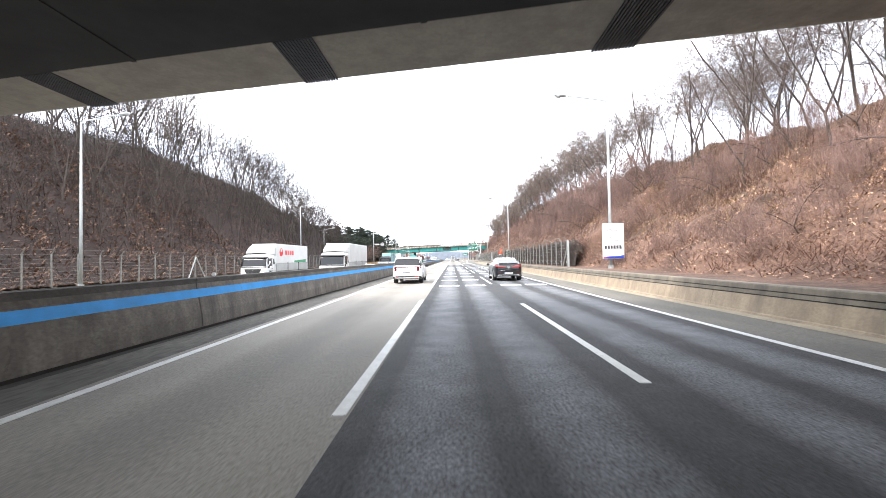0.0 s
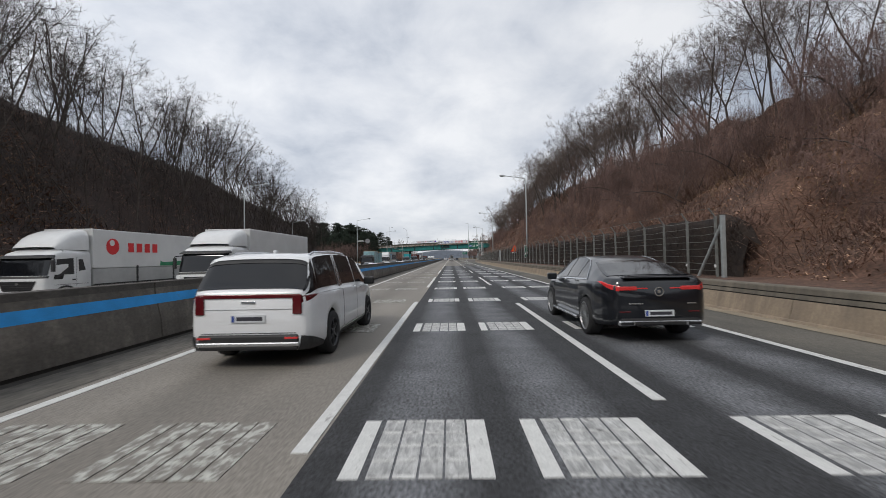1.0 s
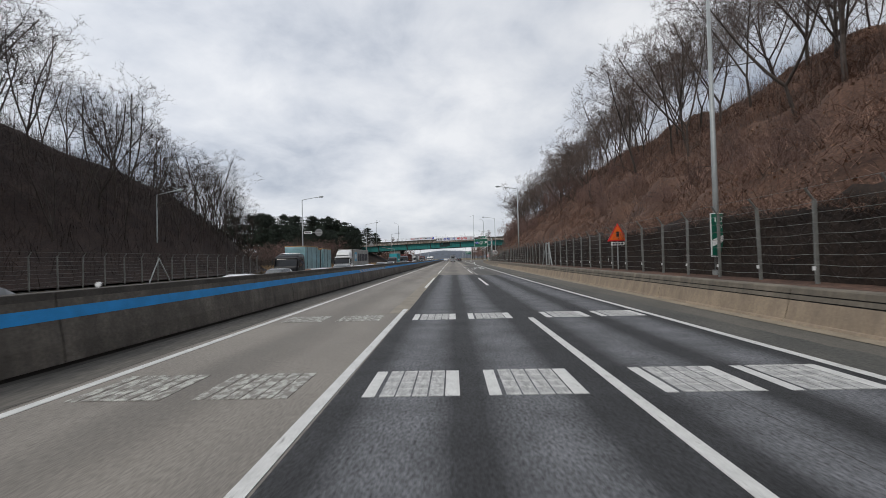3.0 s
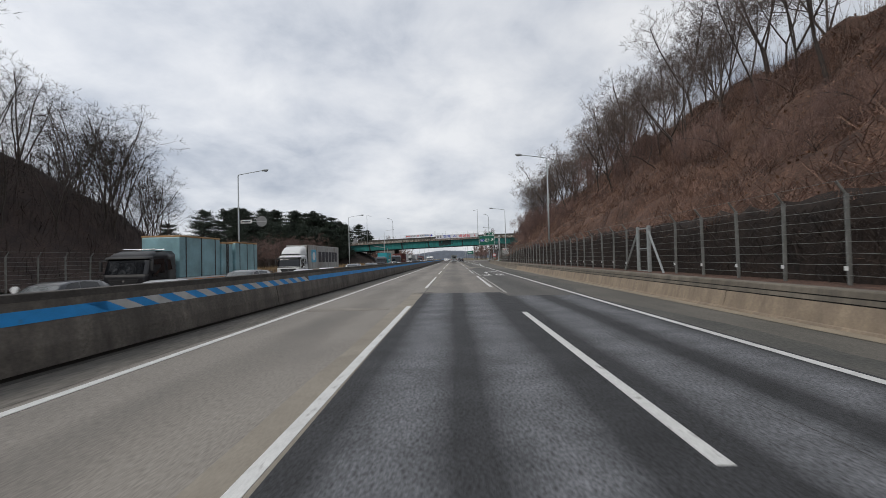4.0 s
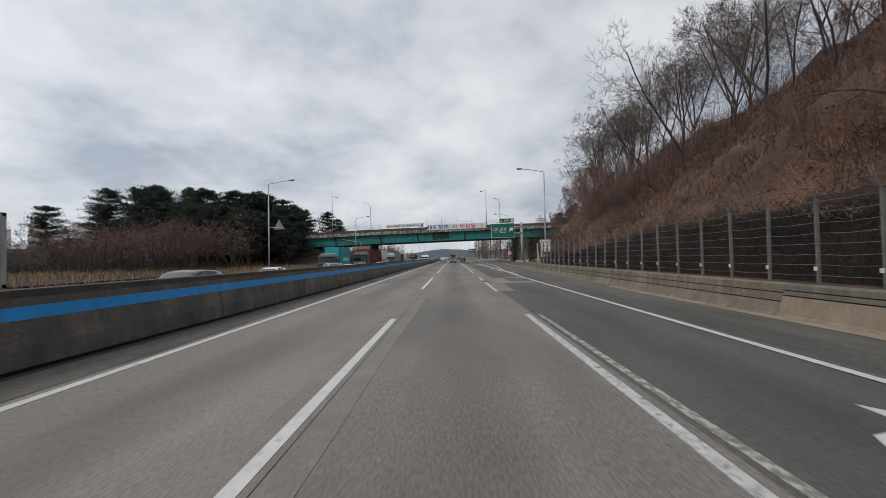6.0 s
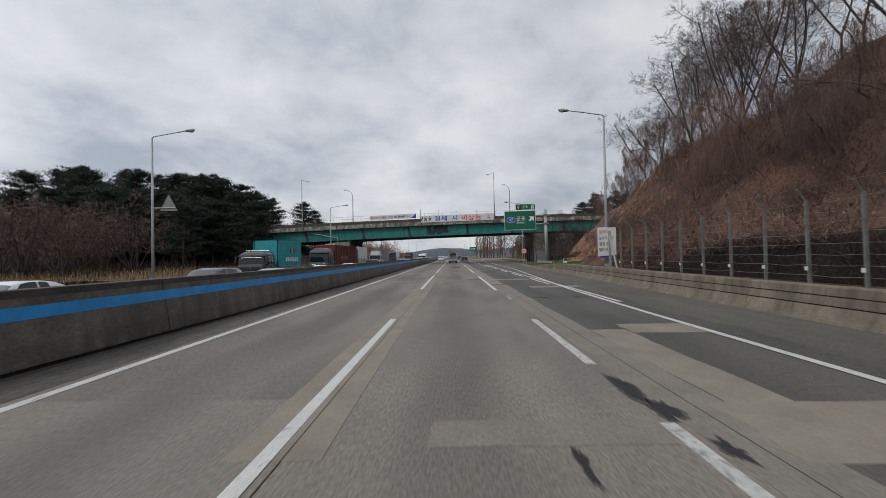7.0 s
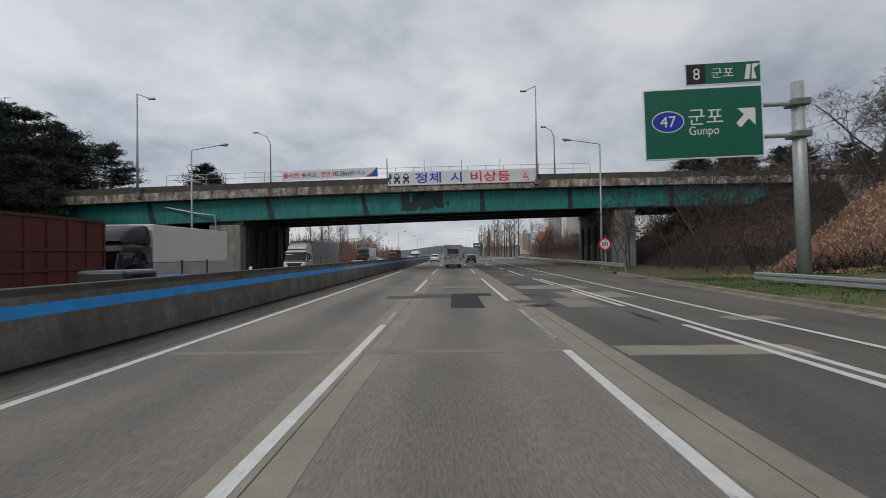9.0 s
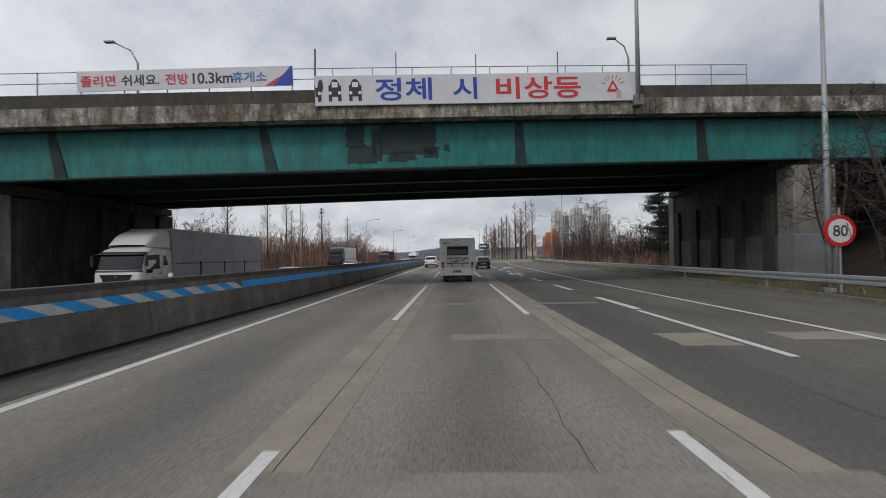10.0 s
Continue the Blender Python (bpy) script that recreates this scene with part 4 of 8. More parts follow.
for y in (107.98, 109.22, 38.8, 178.9):
    part("gate_post" if 100 < y < 120 else "end_post", box(FX - 0.07, FX + 0.07, y - 0.06, y + 0.06, FZ - 0.1, FZ + fh + 0.02, 0.01), STEEL, rf)
gate = thing("fence_gate", "closed galvanised pedestrian gate in the wire fence", "gate", m=Matrix.Translation((FX - 0.02, 108.11, FZ)))
for y in (0, 0.99):
    part("stile", tube([(0, y, 0.08), (0, y, 2.22)], 0.035, 8), STEEL, gate)
for z in (0.08, 1.2, 2.22):
    part("rail", tube([(0, 0, z), (0, 0.99, z)], 0.032, 8), STEEL, gate)
fence("far_side_fence", "dark steel fence along the far wooded bank", -27.6, span(16, 124, 54), 0.1, 2.3, 0.22, 1)
for y in (46.0, 104.0):
    b = thing("fence_brace", "pair of slanting steel fence braces", "fence brace", m=Matrix.Translation((-27.5, y, 0.05)))
    part("strut", tube([(0, 0, 2.2), (0.1, -1.4, 0)], 0.06, 6), STEEL, b)
    part("strut", tube([(0, 0, 2.2), (0.1, 1.4, 0)], 0.06, 6), STEEL, b)

# ---- guard rails ----


def guard_rail(label, pts, chevron=True):
    g = thing("guard_rail", label, "guard rail", "roadside guard rails", "structure")
    prof = ((0, -0.17), (-0.05, -0.14), (-0.05, -0.05), (0.0, -0.02), (0.0, 0.02), (-0.05, 0.05), (-0.05, 0.14), (0, 0.17))
    part("beam", grid([[(x + dx, y, z + dz) for dx, dz in prof] for x, y, z in pts]), STEEL, g)
    for x, y, z in pts:
        part("post", tube([(x + 0.12, y, 0), (x + 0.12, y, z + 0.12)], 0.055, 8), STEEL, g)
    if chevron:
        x, y, z = pts[0]
        part("end_plate", box(x - 0.10, x + 0.14, y - 0.06, y - 0.02, z - 0.22, z + 0.22, 0.01), SIGN_YELLOW, g, "black and yellow end marker")
        for k in range(3):
            bm = bmesh.new()
            vs = [bm.verts.new((x - 0.10 + a, y - 0.064, z - 0.2 + b)) for a, b in ((0, 0.14 * k), (0.24, 0.14 * k - 0.07 + 0.1), (0.24, 0.14 * k + 0.1), (0, 0.14 * k + 0.07))]
            bm.faces.new(vs)
            part("stripe", bm, SIGN_BLACK, g)
    return g


guard_rail("short galvanised guard rail before the sign mast", [(13.0 - 0.02 * k, 207.8 + 1.85 * k, 0.58) for k in range(6)])
guard_rail("long galvanised guard rail along the exit", [(14.0, 233.4, 0.55), (13.9, 237, 0.62), (14.0, 242.7, 0.62), (14.3, 250, 0.62), (14.8, 261, 0.62), (15.6, 275, 0.62), (16.9, 292, 0.62),
           (18.3, 310, 0.62), (20.5, 330, 0.62), (25, 352, 0.62), (33, 375, 0.62), (46, 397, 0.62)])

# ---- near overpass, above the start ----
over = thing("overpass_near", "weathered concrete and steel motorway overpass", "bridge", kind="structure")


def y_edge(x):
    return 11.35 - 0.185 * x


def skew_box(x0, x1, d0, d1, z0, z1, lift=0.0, bevel=0.0):
    """A box that follows the skewed edge: d metres behind it."""
    bm = bmesh.new()
    vs = [bm.verts.new((x, y_edge(x) - d, z + lift * x)) for z in (z0, z1) for d in (d1, d0) for x in (x0, x1)]
    for f in ((0, 2, 3, 1), (4, 5, 7, 6), (0, 1, 5, 4), (1, 3, 7, 5), (3, 2, 6, 7), (2, 0, 4, 6)):
        bm.faces.new([vs[i] for i in f])
    return bm


part("edge_slab", skew_box(-46, 30, 0, 1.95, 6.0, 6.45), SOFFIT, over, "tan concrete edge slab")
part("parapet", skew_box(-46, 30, 0.0, 0.3, 6.45, 7.4), PARAPET, over)
# the soffit's unlit inner part is coloured near-black
part("box_girder", skew_box(-46, 30, 1.95, 13.0, 5.97, 6.45), UNDER, over, "box girder coloured near-black for shade")
part("edge_slab", skew_box(-46, 30, 13.0, 15.0, 6.0, 6.45), SOFFIT, over)
for x0 in (-16.6, -10.25, -3.9, 2.65, 9.2):
    for k in range(13):
        xx = x0 + 0.066 * k
        part("rib", skew_box(xx, xx + 0.04, -0.03, 1.94, 5.962, 6.0), RIB, over)
for x0 in (-13.4, -7.2, -0.9, 5.6):
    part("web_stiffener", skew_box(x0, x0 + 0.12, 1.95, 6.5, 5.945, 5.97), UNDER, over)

# ---- green girder overpass ----
bridge = thing("overpass_green", "green steel girder road bridge with weathered concrete parapet", "bridge", kind="structure")


def yb(x):
    return 243.9 + 0.095 * x


def deck_box(x0, x1, d0, d1, za, zb, n=1):
    """A run of the bridge from x0 to x1, d0 to d1 behind its front edge, between heights za and zb over the deck's fall."""
    rows = []
    for x in span(x0, x1, n):
        s = 0.028 * x - 0.00022 * x * x
        y = yb(x)
        rows.append([(x, y + d0, za + s), (x, y + d0, zb + s), (x, y + d1, zb + s), (x, y + d1, za + s)])
    bm = grid(rows, close=True)
    bm.verts.ensure_lookup_table()
    bm.faces.new(bm.verts[:4])
    bm.faces.new(bm.verts[-4:][::-1])
    return bm


part("parapet", deck_box(-75, 62, 0.0, 0.28, 9.33, 9.98, 60), PARAPET, bridge, "dark stained parapet")
part("edge_beam", deck_box(-75, 62, -0.04, 0.7, 8.52, 9.34, 60), FASCIA, bridge, "peeling weathered concrete fascia")
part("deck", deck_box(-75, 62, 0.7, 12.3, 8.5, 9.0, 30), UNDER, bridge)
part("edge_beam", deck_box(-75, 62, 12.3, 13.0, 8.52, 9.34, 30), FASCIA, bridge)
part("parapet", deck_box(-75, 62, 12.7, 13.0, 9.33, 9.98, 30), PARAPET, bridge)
# only the front web keeps the green; the rest is darkened for under-deck shade
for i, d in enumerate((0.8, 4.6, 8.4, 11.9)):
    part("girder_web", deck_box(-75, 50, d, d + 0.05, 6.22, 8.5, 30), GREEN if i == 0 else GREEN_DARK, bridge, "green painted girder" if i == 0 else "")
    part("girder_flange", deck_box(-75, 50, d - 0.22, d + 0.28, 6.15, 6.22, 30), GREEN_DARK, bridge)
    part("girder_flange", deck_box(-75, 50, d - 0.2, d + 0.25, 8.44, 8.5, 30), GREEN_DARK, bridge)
for x in (-72, -60, -45, -31, -19.1, -9.24, 3.45, 13.24, 25, 37):
    s0, lean = 0.028 * x - 0.00022 * x * x, (0.24 if x < 0 else 0.05)
    bm = bmesh.new()
    front = [bm.verts.new((x + a, yb(x) + 0.765, z + s0)) for a, z in ((lean - 0.30, 6.24), (lean + 0.30, 6.24), (0.2 - lean, 8.42), (-0.2 - lean, 8.42))]
    rear = [bm.verts.new((v.co.x, v.co.y + 0.035, v.co.z)) for v in front]
    bm.faces.new(front)
    for q in range(4):
        bm.faces.new((front[q], rear[q], rear[(q + 1) % 4], front[(q + 1) % 4]))
    part("splice_plate", bm, GREEN_DARK, bridge)
    bm = bmesh.new()
    for r in range(18):
        for c in (-0.18, -0.06, 0.06, 0.18):
            s = 0.028 * x - 0.00022 * x * x
            box(x + lean * (1 - r / 9) + c - 0.02, x + lean * (1 - r / 9) + c + 0.02, yb(x) + 0.745, yb(x) + 0.766, 6.33 + 0.11 * r + s, 6.37 + 0.11 * r + s, 0, bm, Matrix.Identity(4))
    tagged(part("bolt_field", bm, GREEN_DARK, bridge), kind="stuff")
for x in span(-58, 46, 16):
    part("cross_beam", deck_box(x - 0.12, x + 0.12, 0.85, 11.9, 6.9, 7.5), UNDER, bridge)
# flaked and painted-out patch on the girder
for x0, x1, z0, z1, sd in ((-5.4, -4.5, 7.3, 8.4, 6), (-5.3, -3.9, 6.5, 7.45, 1), (-4.1, -3.6, 6.6, 8.2, 2), (-3.7, -0.9, 6.95, 8.38, 3), (-3.3, -1.9, 6.6, 7.05, 4), (-1.5, -0.7, 6.75, 7.3, 7), (-0.45, -0.2, 7.0, 7.4, 5)):
    o = wavy(x0, x1, z0, z1, 0.07, 7, sd)
    bm = bmesh.new()
    bm.faces.new([bm.verts.new((x, yb(x) + 0.79, z + 0.028 * x)) for x, z in o])
    part("paint_scar", bm, GREEN_DARK, bridge, "dark flaked paint patch")
# railing on the parapet
bm_post = mesh_of("rail_post", tube([(0, 0, 0), (0, 0, 1.15)], 0.03, 6), STEEL)
for k in range(24):
    x = -29 + 1.93 * k
    ob = new("rail_post", bm_post)
    ob.parent, ob.location = bridge, (x, yb(x) + 0.14, 9.95 + 0.028 * x - 0.00022 * x * x)
for h in (1.13, 0.62):
    part("rail", tube([(x, yb(x) + 0.14, 9.95 + h + 0.028 * x - 0.00022 * x * x) for x in span(-29, 15.4, 24)], 0.022, 6), STEEL, bridge)
for x, h in ((-6.75, 2.0), (-2.8, 1.9), (1.2, 1.9), (5.4, 2.1)):
    part("thin_pole", tube([(x, yb(x) + 0.36, 9.0), (x, yb(x) + 0.36, 9.95 + h)], 0.03 if x > -6 else 0.06, 6), STEEL_OLD, bridge)
# piers: pale ends, the rest coloured dark as shade under the deck
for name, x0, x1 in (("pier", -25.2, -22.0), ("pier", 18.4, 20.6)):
    p = part(name, box(x0, x1, yb(x0) + 2.0, yb(x0) + 13.2, 0, 5.0 if x0 < 0 else 6.35, 0.06), PIER_SHADE, bridge, "concrete wall pier coloured shade-dark")
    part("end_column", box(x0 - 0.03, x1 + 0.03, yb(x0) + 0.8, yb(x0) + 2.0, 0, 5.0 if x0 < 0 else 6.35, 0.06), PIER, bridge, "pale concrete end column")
    part("end_column", box(x0 - 0.03, x1 + 0.03, yb(x0) + 13.2, yb(x0) + 14.0, 0, 5.0 if x0 < 0 else 6.35, 0.06), PIER_SHADE, bridge)
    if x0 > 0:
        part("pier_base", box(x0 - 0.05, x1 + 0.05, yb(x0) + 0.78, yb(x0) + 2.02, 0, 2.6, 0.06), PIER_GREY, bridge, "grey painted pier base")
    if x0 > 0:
        part("pier_base", box(x0 - 0.05, x0 + 0.02, yb(x0) + 2.03, yb(x0) + 13.2, 0, 2.6), PIER_PAINT, bridge, "grey painted wall foot coloured shade-dark")
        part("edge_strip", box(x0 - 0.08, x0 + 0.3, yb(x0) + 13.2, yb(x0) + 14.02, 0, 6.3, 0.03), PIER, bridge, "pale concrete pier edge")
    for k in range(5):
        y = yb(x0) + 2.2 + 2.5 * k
        part("pier_rib", box(x0 - 0.22 if x0 > 0 else x1, x0 if x0 > 0 else x1 + 0.22, y, y + 0.8, 0, 4.9, 0.03), PIER_SHADE, bridge)
    part("bearing_beam", box(x0 - 0.3, x1 + 0.3, yb(x0) + 1.0, yb(x0) + 13.5, 5.0 if x0 < 0 else 6.3, 5.5 if x0 < 0 else 6.75, 0.04), PIER_SHADE, bridge)
part("abutment", box(44, 62, 246, 262, 0, 9.5, 0.1), PIER, bridge)
part("abutment", box(-75, -57, 236, 252, 0, 7.0, 0.1), PIER, bridge)
part("drain_pipe", tube([(-29.5, yb(-29.5) + 0.6, 6.9), (-26.0, yb(-26) + 0.4, 6.2), (-24.4, yb(-24) + 0.3, 6.0), (-24.3, yb(-24) + 0.35, 4.0)], 0.09, 8), STEEL, bridge)
# embankments that carry the bridge at both ends
def bank_right(x, y):
    return min(9.3, 0.6 * max(0, x - 23)) * smoothstep(243.6, 247.5, y) * (1 - smoothstep(9, 28, y - 254))


# the soil is the dark copy: the bridge's shade painted on
for nm, xs, f in (("embankment_right", span(22, 110, 24), bank_right),
                  ("embankment_left", span(-160, -26, 30), lambda x, y: min(6.0, 0.55 * max(0, -27.5 - x)) * (1 - smoothstep(8, 22, abs(y - 250))))):
    terrain(nm, "earth embankment under dry growth at the bridge end", lambda x, y, f=f: 0.02 + f(x, y) + 0.25 * noise.noise((x * 0.3, y * 0.3, 2.0)) * min(1, f(x, y)), xs, span(218, 282, 26), SOIL_DARK)

# ---- vehicles: they face +y, rear bumper at y = 0, on z = 0 ----


def lathe(profile, sides=28):
    """Turned about the x axis: rows of (x, radius)."""
    return grid([[(x, r * math.cos(k * math.tau / sides), r * math.sin(k * math.tau / sides)) for k in range(sides)] for x, r in profile], close=True)


def wheel_meshes(r, w, rim_mat, spokes=10, rr=0.68):
    tyre = lathe(((0, r * rr), (-0.01, r * 0.9), (0.02, r * 0.985), (0.05, r), (w - 0.05, r), (w - 0.02, r * 0.985), (w + 0.008, r * 0.9), (w, r * rr)))
    rim = lathe(((w, r * rr), (w + 0.004, r * rr * 0.97), (w - 0.02, r * rr * 0.93), (w - 0.09, r * rr * 0.9)))
    for k in range(spokes):
        a = k * math.tau / spokes
        box(w - 0.07, w - 0.01, -r * 0.035, r * 0.035, r * 0.08, r * rr * 0.95, 0.0, rim, Matrix.Rotation(a, 4, "X"))
    join(rim, lathe(((w - 0.08, 0.001), (w - 0.0, 0.001), (w, r * 0.12), (w - 0.02, r * 0.15), (w - 0.08, r * 0.15)), 14))
    back = lathe(((w - 0.1, 0.001), (w - 0.1, r * rr * 0.92), (0.02, r * rr * 0.92)), 20)
    return mesh_of("tyre", tyre, TYRE, True), mesh_of("rim", rim, rim_mat), mesh_of("brake_disc", back, CHASSIS)


def add_wheel(parent, meshes, x, y, r, side):
    """A wheel whose outer face stands at x; side 1 is the right."""
    t, rim, back = meshes
    w = new("wheel", t)
    w.parent = parent
    w.matrix_local = Matrix.Translation((x, y, r)) @ (Matrix.Rotation(math.pi, 4, "Z") if side < 0 else Matrix.Identity(4))
    for nm, me in (("rim", rim), ("brake_disc", back)):
        o = new(nm, me)
        o.parent = w
    return w


class Body:
    """A lofted car body: a top line, a belt line and a plan, with arches cut from the lower edge."""

    def __init__(self, length, width, top, belt, plan, sill, axles, arch, roof=0.76, rings=44):
        self.length, self.width, self.top, self.belt, self.plan = length, width, top, belt, plan
        self.sill, self.axles, self.arch, self.roof = sill, axles, arch, roof
        self.rings = rings
        self.high = max(z for _, z in top)

    def section(self, y):
        w = self.width / 2 * lerp_table(self.plan, y)
        zt, zb = lerp_table(self.top, y), lerp_table(self.belt, y)
        zb = min(zb, zt - 0.02)
        zs = lerp_table(self.sill, y)
        for a in self.axles:
            d = abs(y - a)
            if d < self.arch:
                zs = max(zs, self.arch * 0.87 + math.sqrt(self.arch ** 2 - d * d))
        g = min(1.0, max(0.0, (zt - zb) / max(0.05, self.high - zb)))
        wr = w * (0.955 - (0.955 - self.roof) * g)
        zr = zb + (zt - zb) * (0.93 - 0.25 * (1 - g))
        h = zb - zs
        return [(w * 0.93, zs), (w * 0.985, zs + h * 0.12), (w * 1.0, zs + h * 0.42), (w * 0.995, zs + h * 0.72), (w * 0.975, zb - 0.02 * (h > 0.1)), (w * 0.955, zb),
                ((w * 0.955 + wr) / 2 + 0.012 * g, (zb + zr) / 2), (wr, zr), (wr * 0.86, zr + (zt - zr) * 0.62), (wr * 0.5, zr + (zt - zr) * 0.93), (0.0, zt)]

    def point(self, y, s, side=1):
        pts = self.section(y)
        i = min(int(s), len(pts) - 2)
        f = s - i
        return Vector((side * (pts[i][0] + (pts[i + 1][0] - pts[i][0]) * f), y, pts[i][1] + (pts[i + 1][1] - pts[i][1]) * f))

    def stations(self):
        ys = set(span(0, self.length, self.rings))
        for a in self.axles:
            ys |= {a + self.arch * math.cos(math.pi * k / 12) for k in range(13)} | {a - self.arch - 0.004, a + self.arch + 0.004}
        ys |= {y for y, _ in self.top} | {y for y, _ in self.plan}
        return sorted(y for y in ys if 0 <= y <= self.length)

    def shell(self):
        bm = bmesh.new()
        rows = []
        for y in self.stations():
            half = self.section(y)
            rows.append([(x, y, z) for x, z in half] + [(-x, y, z) for x, z in half[-2::-1]])
        grid(rows, bm)
        bm.verts.ensure_lookup_table()
        n = len(rows[0])
        bm.faces.new([bm.verts[i] for i in range(n)][::-1])
        bm.faces.new([bm.verts[i] for i in range(len(bm.verts) - n, len(bm.verts))])
        bmesh.ops.recalc_face_normals(bm, faces=bm.faces)
        return bm

    def patch(self, corners, side=1, out=0.006, n=8, m=5):
        """A panel over (y, s) corners: rear-low, front-low, front-high, rear-high."""
        (ya, sa), (yb_, sb), (yc, sc), (yd, sd) = corners
        rows = []
        for i in range(n + 1):
            u = i / n
            row = []
            for j in range(m + 1):
                v = j / m
                y = (ya * (1 - u) + yb_ * u) * (1 - v) + (yd * (1 - u) + yc * u) * v
                s = (sa * (1 - u) + sb * u) * (1 - v) + (sd * (1 - u) + sc * u) * v
                p = self.point(y, s, side)
                e = 0.02
                ty = self.point(min(self.length, y + e), s, side) - self.point(max(0, y - e), s, side)
                ts = self.point(y, min(9.999, s + 0.05), side) - self.point(y, max(0.0, s - 0.05), side)
                nn = ty.cross(ts)
                if nn.length > 1e-9:
                    nn.normalize()
                    if nn.dot(Vector((side * 1.0, 0.0, 0.4))) < 0 and abs(nn.y) < 0.9:
                        nn = -nn
                    if abs(nn.y) >= 0.9 and nn.z < 0:
                        nn = -nn
                row.append(tuple(p + nn * out))
            rows.append(row)
        return grid(rows)

    def over(self, y0, y1, s0=7.15, out=0.006, n=10, s1=None):
        """A panel across the car from side to side, between two stations: screens and roof."""
        rows = []
        for i in range(n + 1):
            y = y0 + (y1 - y0) * i / n
            s_edge = s0 if s1 is None else s0 + (s1 - s0) * i / n
            row = []
            for side, ss in ((-1, span(s_edge, 10, 5)), (1, span(10, s_edge, 5)[1:])):
                for s in ss:
                    p = self.point(y, min(s, 9.999), side)
                    ty = self.point(min(self.length, y + 0.02), min(s, 9.99), side) - self.point(max(0, y - 0.02), min(s, 9.99), side)
                    nn = Vector((0, -ty.z, ty.y))
                    if nn.length > 1e-9:
                        nn.normalize()
                    row.append(tuple(p + nn * out))
            rows.append(row)
        return grid(rows)


def number_plate(parent, y, z, w=0.52, h=0.115, face=-1):
    p = part("number_plate", box(-w / 2, w / 2, y - 0.008, y + 0.008, z - h / 2, z + h / 2, 0.003), PLATE, parent, "white number plate")
    part("plate_mark", box(-w * 0.34, w * 0.42, y + face * 0.011, y + face * 0.009, z - h * 0.25, z + h * 0.25), TXT_DARK, p)
    part("plate_strip", box(-w * 0.48, -w * 0.40, y + face * 0.011, y + face * 0.009, z - h * 0.4, z + h * 0.4), PLATE_BLUE, p)
    return p


def mirror(parent, x, y, z, side, material):
    bm = box(0, 0.24, -0.05, 0.09, -0.08, 0.09, 0.035, None, Matrix.Translation((x if side > 0 else x - 0.24, y, z)), 2)
    return part("wing_mirror", bm, material, parent)


def underside(parent, b, z=0.3):
    part("underbody", box(-b.width * 0.44, b.width * 0.44, 0.45, b.length - 0.35, 0.30, 0.62), CHASSIS, parent)
    for a in b.axles:
        part("wheel_well", box(-b.width * 0.36, b.width * 0.36, a - b.arch + 0.01, a + b.arch - 0.01, 0.32, b.arch * 1.84), CHASSIS, parent)


def minivan():
    L, W = 5.15, 1.99
    b = Body(L, W, ((0, 1.15), (0.03, 1.19), (0.12, 1.29), (0.36, 1.62), (0.46, 1.70), (0.7, 1.745), (1.3, 1.775), (2.3, 1.78), (3.1, 1.75), (3.5, 1.69), (3.75, 1.58), (4.3, 1.22), (4.45, 1.13), (4.8, 1.04), (5.05, 0.94), (5.15, 0.78)),
             ((0, 1.10), (0.4, 1.12), (1.2, 1.11), (3.6, 1.05), (4.3, 1.03), (4.8, 0.92), (5.15, 0.62)),
             ((0, 0.80), (0.04, 0.87), (0.12, 0.925), (0.28, 0.965), (0.6, 0.99), (1.2, 1.0), (4.2, 1.0), (4.7, 0.95), (5.0, 0.85), (5.15, 0.72)),
             ((0, 0.30), (0.5, 0.27), (1.1, 0.25), (4.9, 0.24), (5.15, 0.28)), (1.13, 4.22), 0.425, 0.78)
    t = thing("minivan", "white minivan with dark glass and a red tail lamp bar", "minivan")
    part("body", b.shell(), WHITE_CAR, t, smooth=True)
    underside(t, b)
    for side in (1, -1):
        part("quarter_window", b.patch(((0.40, 5.25), (1.58, 5.25), (1.60, 7.0), (0.55, 7.0)), side), GLASS, t)
        part("pillar_trim", b.patch(((1.60, 5.15), (1.82, 5.15), (1.74, 7.05), (1.64, 7.05)), side, 0.008), CHROME, t, "textured silver pillar panel")
        part("rear_door_window", b.patch(((1.84, 5.25), (2.92, 5.25), (2.84, 7.0), (1.78, 7.0)), side), GLASS, t)
        part("front_door_window", b.patch(((2.98, 5.25), (4.05, 5.25), (3.52, 6.95), (2.92, 7.0)), side), GLASS, t)
        part("side_groove", b.patch(((0.5, 4.55), (1.8, 4.5), (1.8, 4.7), (0.5, 4.75)), side, 0.004, 10, 1), TRIM, t)
        part("door_rail", b.patch(((1.8, 4.5), (1.83, 4.5), (1.83, 0.6), (1.8, 0.6)), side, 0.003, 1, 8), TRIM, t)
        part("door_seam", b.patch(((2.95, 5.0), (2.963, 5.0), (2.963, 0.6), (2.95, 0.6)), side, 0.003, 1, 8), TRIM, t)
        part("sill_trim", b.patch(((1.6, 0.05), (3.75, 0.05), (3.75, 0.9), (1.6, 0.9)), side, 0.008, 10, 3), TRIM, t)
        part("sill_chrome", b.patch(((1.6, 0.9), (3.75, 0.9), (3.75, 1.1), (1.6, 1.1)), side, 0.01, 10, 1), CHROME, t)
        for y in (2.72, 3.2):
            h = b.point(y, 4.0, side)
            part("door_handle", box(h.x - 0.01, h.x + 0.03, y, y + 0.2, h.z - 0.02, h.z + 0.02, 0.008) if side > 0 else box(h.x - 0.03, h.x + 0.01, y, y + 0.2, h.z - 0.02, h.z + 0.02, 0.008), WHITE_CAR, t)
